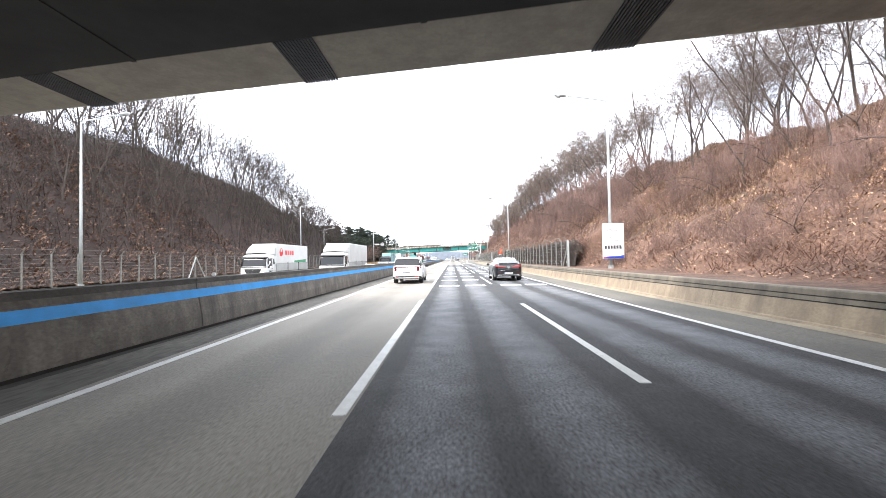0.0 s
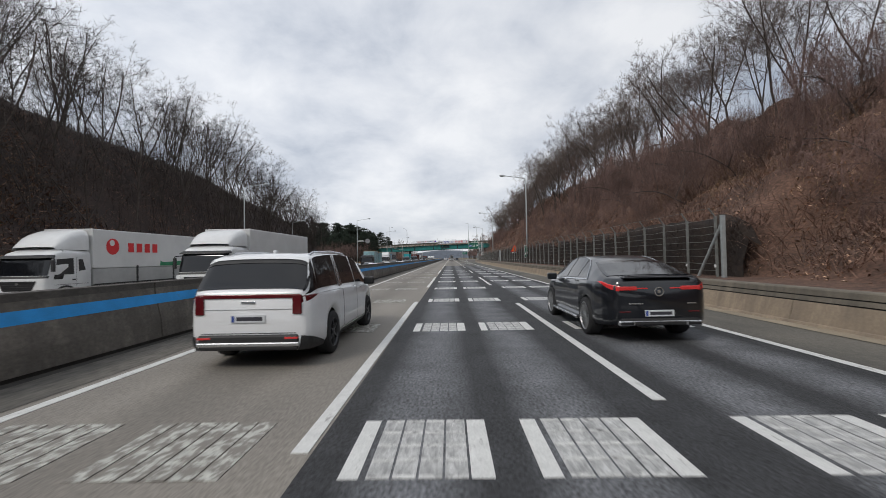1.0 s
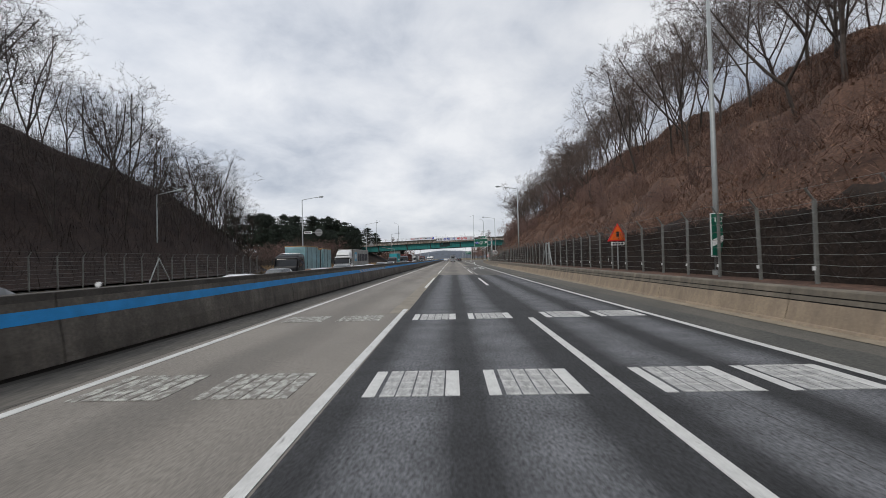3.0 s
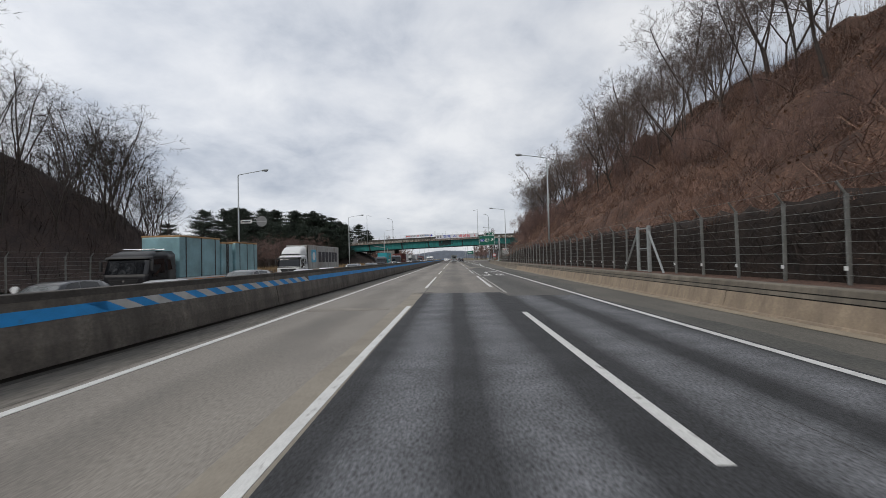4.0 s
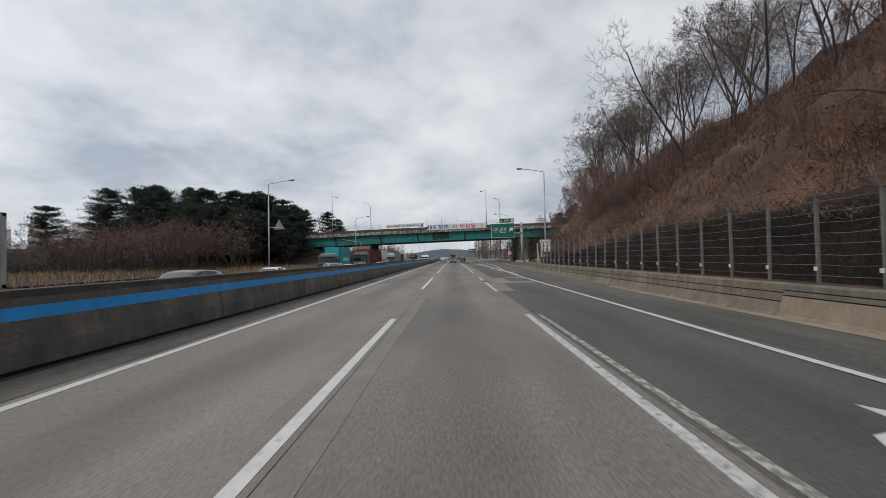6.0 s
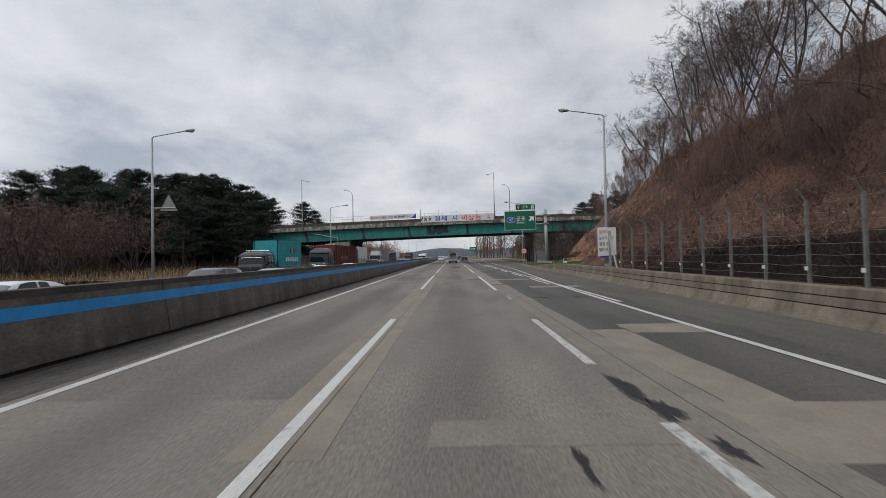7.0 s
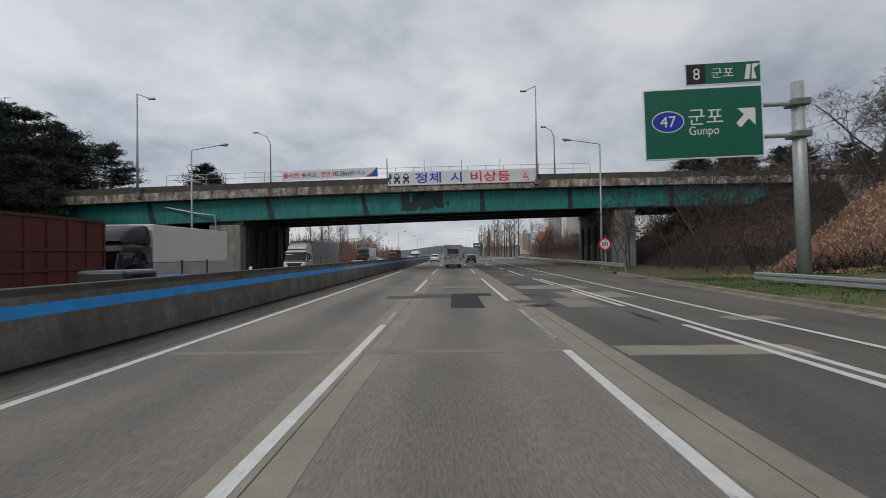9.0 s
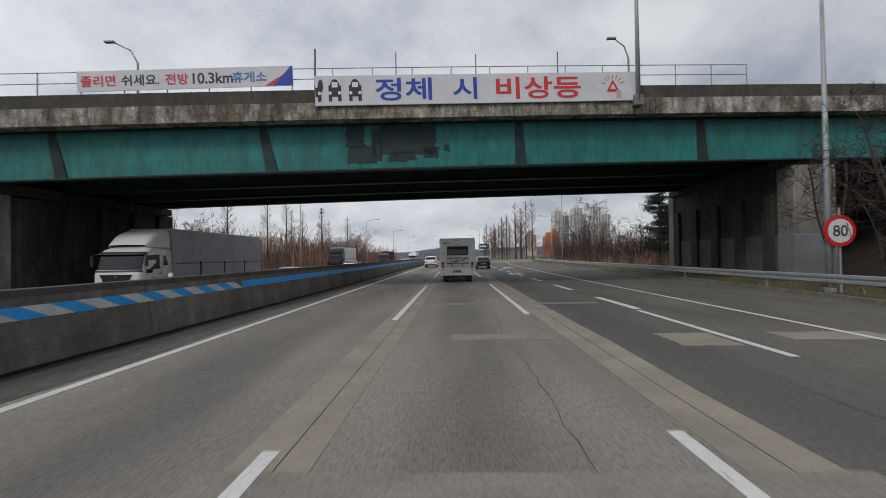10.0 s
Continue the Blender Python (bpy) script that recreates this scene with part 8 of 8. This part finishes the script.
RIGHT_BLOCKS = ((124, 785, 9, 12, 9, APT_ORANGE, 10), (134, 795, 8, 12, 11, APT_ORANGE, 10), (140, 800, 11, 12, 21, APT_WHITE, 12), (153, 815, 10, 12, 19, APT_WHITE, 12), (166, 800, 12, 12, 22, APT_WHITE, 12),
    (181, 830, 11, 12, 20, APT_WHITE, 12), (196, 815, 12, 12, 23, APT_WHITE, 12), (214, 830, 12, 12, 20, APT_WHITE, 12), (104, 800, 12, 12, 10, APT_BEIGE, 8))
LEFT_BLOCKS = ((-420, 640, 18, 13, 15, APT_BEIGE, -25),
    (-452, 650, 16, 13, 16, APT_WHITE, -25),
    (-476, 650, 20, 13, 17, APT_WHITE, -25),
    (-512, 640, 18, 13, 18, APT_BEIGE, -25),
    (-395, 640, 14, 12, 12, APT_BEIGE, -25),
    (-560, 640, 20, 13, 16, APT_WHITE, -25),)
for x, y, w, d, fl, m, yaw in RIGHT_BLOCKS + LEFT_BLOCKS:
    tower(x, y, w, d, fl, m, yaw, {APT_WHITE: "far white high-rise apartment block", APT_ORANGE: "far terracotta-fronted apartment block"}.get(m, "far beige apartment block"))
rows = []
for i in range(61):
    x = -1500 + 50 * i
    h = 12 + 30 * math.exp(-((x + 60) / 170) ** 2) + 34 * math.exp(-((x - 420) / 300) ** 2) + 30 * math.exp(-((x + 700) / 320) ** 2) + 6 * noise.noise((i * 0.7, 0, 0))
    rows.append([(x, 2300, 0), (x, 2330, h * 0.7), (x, 2420, h), (x, 2600, 0)])
tagged(new("far_hills", mesh_of("far_hills", grid(rows), FAR_HILL, True)), "low wooded hills on the horizon", "hill", kind="structure")

# ---- street lamps ----


def street_lamp(x, y, side, height=12.35, arm=3.45, base=0.0, label="tall grey steel street lamp with one arm", r=0.10):
    t = thing("street_lamp", label, "street lamp", "motorway lamps", m=Matrix.Translation((x, y, base)))
    part("pole", tube([(0, 0, 0), (0, 0, height * 0.35), (0, 0, height)], [r * 1.15, r, r * 0.62], 12), LAMP_GREY, t, smooth=True)
    part("base_plate", tube([(0, 0, 0), (0, 0, 0.22)], r * 2.0, 8), LAMP_GREY, t)
    part("arm", tube([(0, 0, height - 0.05), (side * 0.12, 0, height + 0.07), (side * arm * 0.5, 0, height + 0.33), (side * arm * 0.85, 0, height + 0.5)], 0.045, 8), LAMP_GREY, t, smooth=True)
    hx, hz = side * arm * 0.93, height + 0.53
    head = bmesh.new()
    bmesh.ops.create_uvsphere(head, u_segments=14, v_segments=8, radius=1)
    bmesh.ops.transform(head, matrix=Matrix.Translation((hx, 0, hz)) @ Matrix.Rotation(-side * 0.12, 4, "Y") @ Matrix.Diagonal((0.46, 0.17, 0.12, 1)), verts=head.verts)
    hd = part("lamp_head", head, LAMP_GREY, t, smooth=True)
    bowl = bmesh.new()
    bmesh.ops.create_uvsphere(bowl, u_segments=12, v_segments=6, radius=1)
    bmesh.ops.transform(bowl, matrix=Matrix.Translation((hx + side * 0.1, 0, hz - 0.07)) @ Matrix.Diagonal((0.27, 0.14, 0.10, 1)), verts=bowl.verts)
    part("glass_bowl", bowl, LAMP_GLASS, hd, smooth=True)
    return t


for x, y, top in ((10.6, 31.3, 12.36), (10.4, 82.0, 12.44), (11.05, 135.5, 12.9), (12.4, 186.7, 12.75)):
    foot = right_hill(x, y) - 0.05 if x > 10.9 else 0.72
    street_lamp(x, y, -1, base=foot, height=top - foot)
street_lamp(14.55, 240.0, -1, 12.1)
for x, y in ((17.5, 292), (28, 345), (10.5, 398), (10.5, 452), (10.5, 506)):
    street_lamp(x, y, -1)
for x, y in ((-27.2, 31.8), (-29.2, 81.8), (-25.2, 135.6), (-25, 187.2), (-25, 239.0), (-25, 291), (-25, 343), (-25, 396), (-25, 450), (-25, 505)):
    street_lamp(x, y, 1, 12.0)
for x, y in ((-34.4, 113.5), (-48, 148), (-52, 160)):
    street_lamp(x, y, 1, 9.8, 2.8, label="shorter grey street lamp on the side road", r=0.08)
# lamps on the bridge
for x, d, side, h in ((-31.5, -0.35, 1, 9.8), (9.33, -0.3, -1, 9.9)):
    s = 0.028 * x - 0.00022 * x * x
    t = thing("bridge_lamp", "slim grey lamp post fixed to the bridge edge", "street lamp", "bridge lamps", m=Matrix.Translation((x, yb(x) + d, 9.1 + s)))
    part("pole", tube([(0, 0, 0), (0, 0, h * 0.5), (0, 0, h + 0.5)], [0.12, 0.09, 0.06], 10), LAMP_GREY, t, smooth=True)
    part("arm", tube([(0, 0, h + 0.45), (side * 1.0, 0.3, h + 0.15)], 0.04, 6), LAMP_GREY, t)
    part("bracket", box(-0.22, 0.22, -0.1, 0.3, -0.25, 0.3, 0.03), STEEL_OLD, t)
    part("lamp_head", box(side * 1.25 - 0.35, side * 1.25 + 0.35, 0.2, 0.48, h - 0.0, h + 0.16, 0.05), LAMP_GREY, t)
for x in (-24.0, 14.6):
    s = 0.028 * x
    t = thing("bridge_lamp", "lamp post with a bent arm on the far bridge edge", "street lamp", "bridge lamps", m=Matrix.Translation((x, yb(x) + 12.9, 9.4 + s)))
    part("pole", tube([(0, 0, 0), (0, 0, 8.0), (-0.4, -0.2, 8.9), (-1.3, -0.6, 9.3)], [0.11, 0.08, 0.05, 0.045], 10), LAMP_GREY, t, smooth=True)
    part("lamp_head", box(-2.0, -1.25, -0.85, -0.55, 9.25, 9.42, 0.05), LAMP_GREY, t)

# ---- signs ----


def board(parent, w, h, material, name="panel", y=0.0, depth=0.05, x=0.0, z=0.0, label="", bevel=0.01):
    return part(name, box(x - w / 2, x + w / 2, y, y + depth, z - h / 2, z + h / 2, bevel), material, parent, label)


def at(x, z, y=-0.008):
    return Matrix.Translation((x, y, z))


# exit sign on its cantilever mast
ex = thing("exit_sign", "green exit direction sign on a galvanised cantilever mast", "road sign", m=pose(10.29, 216.1, 6.84, 0, 0, -2.5) @ Matrix.Rotation(radians(-1.0), 4, "Y"))
board(ex, 4.68, 2.9, SIGN_WHITE, "rim", 0.0, 0.06, bevel=0.03)
board(ex, 4.56, 2.78, SIGN_GREEN, "panel", -0.006, 0.04)
lettering("군포", 1.33, 0.62, SIGN_WHITE, ex, at(0.1, 0.24, -0.012))
lettering("Gunpo", 1.16, 0.45, SIGN_WHITE, ex, at(0.02, -0.36, -0.012))
part("route_shield", disc(1.0, 0.004, 32, Matrix.Translation((-1.38, -0.012, 0.1)) @ Matrix.Diagonal((0.64, 1, 0.44, 1))), SIGN_WHITE, ex)
part("route_shield_face", disc(1.0, 0.004, 32, Matrix.Translation((-1.38, -0.017, 0.1)) @ Matrix.Diagonal((0.60, 1, 0.40, 1))), SIGN_BLUE, ex)
lettering("47", 0.62, 0.46, SIGN_WHITE, ex, at(-1.38, 0.1, -0.024))
bm = bmesh.new()
vs = [bm.verts.new((1.28 + x, -0.012, 0.1 + z)) for x, z in ((0.0, -0.18), (0.16, -0.36), (0.48, -0.02), (0.74, -0.28), (0.74, 0.42), (0.05, 0.42), (0.3, 0.17))]
bm.faces.new(vs)
part("arrow", bm, SIGN_WHITE, ex, "white slanting arrow")
top = board(ex, 2.98, 0.92, SIGN_WHITE, "exit_number_rim", 0.0, 0.06, 0.84, 1.98, "green exit number board", 0.03)
board(ex, 2.88, 0.82, SIGN_GREEN, "exit_number_panel", -0.006, 0.04, 0.84, 1.98)
board(ex, 0.72, 0.78, SIGN_BLACK, "number_field", -0.012, 0.02, -0.2, 1.98)
lettering("8", 0.26, 0.46, SIGN_WHITE, ex, at(-0.2, 1.98, -0.018))
lettering("군포", 0.84, 0.38, SIGN_WHITE, ex, at(0.82, 1.98, -0.014))
for pts in (((1.65, -0.3), (1.85, -0.3), (1.92, 0.3), (1.76, 0.3)), ((1.93, -0.3), (2.13, -0.3), (2.02, 0.12), (2.28, 0.3), (2.12, 0.32), (1.97, 0.3))):
    bm = bmesh.new()
    bm.faces.new([bm.verts.new((x, -0.013, 1.98 + z)) for x, z in pts])
    part("ramp_mark", bm, SIGN_WHITE, ex)
for z in (0.66, -0.62):
    part("arm", tube([(-2.2, 0.2, z), (4.25, 0.2, z)], 0.09, 10), STEEL, ex)
    part("clamp", box(3.45, 4.1, -0.12, 0.5, z - 0.13, z + 0.13, 0.03), STEEL_OLD, ex)
part("mast", tube([(3.8, 0.2, -6.75), (3.8, 0.2, 1.5)], [0.25, 0.22], 16), STEEL, ex, "thick galvanised mast", True)


# slogan boards in front of lamp posts
def slogan(x, y, z, lines, yaw=0.0):
    t = thing("slogan_board", "white safety slogan board with a blue foot stripe", "sign board", "safety slogan boards", m=pose(x, y, z, 0, 0, yaw))
    board(t, 1.46, 2.42, SIGN_WHITE, "panel", bevel=0.02)
    for text, w, h, dz, m in lines:
        if text:
            lettering(text, w, h, m, t, at(-0.62 + w / 2, dz, -0.01))
        else:
            for k in range(6):
                part("illegible_bar", box(-0.6 + 0.2 * k, -0.45 + 0.2 * k, -0.008, 0.0, dz - h / 2, dz + h / 2), m, t)
    for m, a, b, c in ((SIGN_RED, -1.12, -0.98, -1.12), (SIGN_BLUE, -1.17, -1.10, -0.93)):
        bm = bmesh.new()
        lo = [bm.verts.new((x1, -0.006 - (0.003 if m is SIGN_BLUE else 0), -1.19)) for x1 in span(-0.71, 0.71, 10)]
        hi = [bm.verts.new((x1, -0.006 - (0.003 if m is SIGN_BLUE else 0), a + (c - a) * i / 10 + (b - a) * math.sin(i * 0.55) * 0.6)) for i, x1 in enumerate(span(-0.71, 0.71, 10))]
        for i in range(10):
            bm.faces.new((lo[i], lo[i + 1], hi[i + 1], hi[i]))
        part("foot_stripe", bm, m, t)
    for dz in (0.7, -0.7):
        part("clamp", box(-0.2, 0.2, 0.05, 0.3, dz - 0.05, dz + 0.05), STEEL_OLD, t)
    return t


slogan(12.33, 186.42, 2.5, (("꿈꾸며", 0.72, 0.27, 0.85, TXT_RED), ("달리지 말고", 1.1, 0.27, 0.36, TXT_DARK), ("꿈을 향해", 1.0, 0.27, -0.1, TXT_DARK), ("달리세요", 0.95, 0.27, -0.56, TXT_DARK)))
slogan(10.68, 31.0, 2.62, (("사랑한다면", 0.95, 0.3, 0.72, TXT_RED), ("안전띠로", 0.98, 0.36, 0.15, TXT_DARK), ("", 1.2, 0.24, -0.42, TXT_DARK)))

# green distance board and orange warning triangle
t = thing("distance_board", "narrow green distance board with a white diagonal bar", "road sign", m=pose(10.4, 81.7, 2.3))
board(t, 0.82, 1.7, SIGN_WHITE, "rim", bevel=0.02)
board(t, 0.76, 1.64, SIGN_GREEN, "panel", -0.005, 0.03)
lettering("100", 0.5, 0.2, SIGN_WHITE, t, at(0, 0.6, -0.01))
lettering("m", 0.2, 0.12, SIGN_WHITE, t, at(0, 0.32, -0.01))
bm = bmesh.new()
bm.faces.new([bm.verts.new((x, -0.009, z)) for x, z in ((-0.37, -0.45), (0.37, -0.12), (0.37, 0.14), (-0.37, -0.19))])
part("diagonal_bar", bm, SIGN_WHITE, t)
part("post", tube([(0, 0.1, -1.6), (0, 0.1, 0.7)], 0.05, 8), STEEL, t)
t = thing("warning_sign", "orange triangular warning sign on a steel post", "road sign", m=pose(10.0, 90.9, 2.9))
for s, m, y in ((0.62, SIGN_RED, 0.0), (0.5, SIGN_ORANGE, -0.012)):
    bm = bmesh.new()
    lo = [bm.verts.new((x * s, y, z * s)) for x, z in ((-1, -0.75), (1, -0.75), (0, 1.0))]
    hi = [bm.verts.new((v.co.x, y + 0.03, v.co.z)) for v in lo]
    bm.faces.new(lo)
    bm.faces.new(hi[::-1])
    for k in range(3):
        bm.faces.new((lo[k], hi[k], hi[(k + 1) % 3], lo[(k + 1) % 3]))
    part("triangle", bm, m, t)
part("symbol", box(-0.08, 0.08, -0.02, -0.013, -0.2, 0.12), SIGN_BLACK, t)
board(t, 0.8, 0.2, SIGN_WHITE, "legend_plate", 0, 0.03, 0, -0.62)
for k in range(4):
    part("illegible_bar", box(-0.32 + 0.17 * k, -0.2 + 0.17 * k, -0.006, 0, -0.67, -0.57), TXT_DARK, t)
part("post", tube([(0, 0.06, -2.2), (0, 0.06, 0.5)], 0.04, 8), STEEL, t)
t = thing("kilometre_plate", "small green and white kilometre plate on a short post", "marker plate", m=pose(10.6, 93.5, 1.25))
board(t, 0.5, 0.5, SIGN_WHITE, "panel")
board(t, 0.46, 0.24, SIGN_GREEN, "field", -0.006, 0.02, 0, 0.1)
part("post", tube([(0, 0.06, -0.6), (0, 0.06, 0.2)], 0.03, 6), STEEL, t)
t = thing("kilometre_plate", "small green and white kilometre plate on a short post", "marker plate", m=pose(11.6, 196.2, 0.98))
board(t, 0.42, 0.5, SIGN_WHITE, "panel")
board(t, 0.38, 0.26, SIGN_GREEN, "field", -0.006, 0.02, 0, 0.1)
part("post", tube([(0, 0.06, -0.7), (0, 0.06, 0.2)], 0.03, 6), STEEL, t)

# speed limit on the lamp post by the bridge
t = thing("speed_limit_sign", "round red and white speed limit sign on a lamp post", "road sign", m=pose(14.78, 239.75, 2.42))
part("rim", disc(0.6, 0.04, 32), SIGN_RED, t)
part("face", disc(0.46, 0.01, 32, Matrix.Translation((0, -0.006, 0))), SIGN_WHITE, t)
lettering("80", 0.55, 0.42, SIGN_BLACK, t, at(0, 0, -0.014))
part("clamp", box(-0.3, 0.1, 0.04, 0.25, -0.05, 0.05), STEEL, t)
part("post", tube([(0.08, 0.12, -2.4), (0.08, 0.12, 0.9)], 0.04, 8), STEEL, t)

# sign backs on the far lamp posts
t = thing("place_plate", "small white place name plate on a lamp post arm", "road sign", m=pose(-24.2, 135.4, 6.5))
board(t, 1.3, 0.4, SIGN_WHITE, "panel")
for k in range(5):
    part("illegible_bar", box(-0.55 + 0.22 * k, -0.38 + 0.22 * k, -0.006, 0, -0.1, 0.1), TXT_DARK, t)
part("arm", tube([(-0.8, 0.1, 0), (2.3, 0.1, 0)], 0.035, 6), STEEL, t)
t = thing("round_sign_back", "grey back of a round sign on a lamp post", "road sign", m=pose(-22.4, 135.46, 6.5))
part("disc", disc(0.62, 0.03, 28), SIGN_BACK, t)
part("rail", box(-0.5, 0.5, -0.05, 0, -0.05, 0.05), STEEL, t)
t = thing("triangle_sign_back", "grey back of a triangular sign on a lamp post", "road sign", m=pose(-23.5, 187.0, 6.3))
bm = bmesh.new()
lo = [bm.verts.new((x, 0, z)) for x, z in ((-0.75, -0.5), (0.75, -0.5), (0, 0.85))]
hi = [bm.verts.new((v.co.x, 0.03, v.co.z)) for v in lo]
bm.faces.new(lo), bm.faces.new(hi[::-1])
for k in range(3):
    bm.faces.new((lo[k], hi[k], hi[(k + 1) % 3], lo[(k + 1) % 3]))
part("triangle", bm, SIGN_BACK, t)
part("rail", tube([(-1.5, -0.04, -0.25), (0.6, -0.04, -0.25)], 0.04, 6), STEEL, t)

# ---- banners on the bridge ----
TILT = Matrix.Rotation(radians(-1.65), 4, "Y")
b1 = thing("bridge_banner", "long white banner with blue and red lettering on the bridge parapet", "banner", "bridge banners", m=pose(1.36, 243.86, 9.9, 0, 0, 5.4) @ TILT)
board(b1, 16.0, 1.47, BANNER, "cloth", 0, 0.06, bevel=0.02)
lettering("정체", 2.75, 1.1, TXT_BLUE, b1, at(-3.75, 0.02, -0.01), bold=0.018)
lettering("시", 1.2, 1.08, TXT_BLUE, b1, at(-0.75, 0.02, -0.01), bold=0.018)
lettering("비상등", 4.3, 1.1, TXT_RED, b1, at(2.95, 0.0, -0.01), bold=0.018)
for x in (-8.0, -7.05, -6.08):
    car_ic = part("car_icon", box(max(-7.98, x - 0.3), x + 0.3, -0.01, 0, -0.3, 0.25, 0.004), TXT_DARK, b1, "small black car picture")
    part("car_roof", disc(0.3, 0.01, 20, Matrix.Translation((x if x > -7.9 else x + 0.28, -0.012, 0.22)) @ Matrix.Diagonal((0.75 if x > -7.9 else 0.4, 1, 1.1, 1))), TXT_DARK, b1)
    part("car_window", box(max(-7.97, x - 0.14), x + 0.14, -0.018, -0.012, 0.15, 0.4), SIGN_WHITE, b1)
    for dx in (-0.22, 0.22):
        if x + dx > -7.9:
            part("car_wheel", box(x + dx - 0.08, x + dx + 0.08, -0.012, 0, -0.52, -0.25), TXT_DARK, b1)
            part("car_lamp", disc(0.08, 0.005, 12, Matrix.Translation((x + dx, -0.016, -0.12))), SIGN_WHITE, b1)
bm = bmesh.new()
for a, b, c in (((-0.34, -0.28), (0.34, -0.28), (0, 0.34)),):
    bm.faces.new([bm.verts.new((6.75 + x, -0.01, z)) for x, z in (a, b, c)])
part("hazard_triangle", bm, TXT_RED, b1, "red hazard triangle")
bm = bmesh.new()
bm.faces.new([bm.verts.new((6.75 + x * 0.45, -0.016, z * 0.45 - 0.02)) for x, z in ((-0.34, -0.28), (0.34, -0.28), (0, 0.34))])
part("hazard_centre", bm, BANNER, b1)
part("pointing_mark", box(6.9, 7.15, -0.016, -0.01, -0.6, -0.2, 0.003), mat("pale_pink", (0.62, 0.42, 0.36), 0.7), b1)
for k in range(7):
    a = radians(20 + 23 * k)
    part("ray_mark", box(-0.02, 0.02, -0.012, -0.006, 0.42, 0.6, 0, None, Matrix.Translation((6.75, 0, -0.02)) @ Matrix.Rotation(a - radians(90), 4, "Y")), SIGN_ORANGE, b1)
b2 = thing("bridge_banner", "smaller white banner with coloured lettering on the bridge railing", "banner", "bridge banners", m=pose(-12.6, 242.72, 10.25, 0, 0, 5.4) @ Matrix.Rotation(radians(-2.6), 4, "Y"))
board(b2, 9.9, 0.98, BANNER, "cloth", 0, 0.03, bevel=0.01)
for text, w, x, m in (("졸리면", 1.55, -3.75, TXT_RED), ("쉬세요.", 1.7, -1.85, TXT_DARK), ("전방", 1.05, -0.2, TXT_RED), ("10.3km", 1.85, 1.45, TXT_DARK), ("휴게소", 1.6, 3.25 - 0.1, TXT_SKY)):
    lettering(text, w, 0.52, m, b2, at(x - 0.25, 0.0, -0.008), bold=0.016)
for m, pts in ((TXT_RED, ((3.6, -0.45), (4.2, -0.45), (4.9, 0.0), (4.9, 0.3))), (TXT_BLUE, ((4.0, -0.46), (4.93, -0.46), (4.93, 0.46), (4.85, 0.46)))):
    bm = bmesh.new()
    bm.faces.new([bm.verts.new((x, -0.008 - (0.003 if m is TXT_BLUE else 0), z)) for x, z in pts])
    part("corner_mark", bm, m, b2)

# green overhead boards and a gantry far along the road
for x, y, z, w, h, m in ((12.5, 402, 5.6, 4.5, 2.2, SIGN_GREEN),):
    t = thing("far_direction_sign", "far green direction sign on a mast", "road sign", m=pose(x, y, z))
    board(t, w, h, m, "panel")
    part("mast", tube([(w / 2 + 0.6, 0.1, -z), (w / 2 + 0.6, 0.1, 1.3)], 0.18, 8), STEEL, t)
    part("arm", tube([(0, 0.1, 0), (w / 2 + 0.6, 0.1, 0)], 0.1, 8), STEEL, t)
    for k in range(4):
        part("illegible_bar", box(-1.6 + 0.7 * k, -1.1 + 0.7 * k, -0.01, 0, -0.3, 0.3), SIGN_WHITE, t)
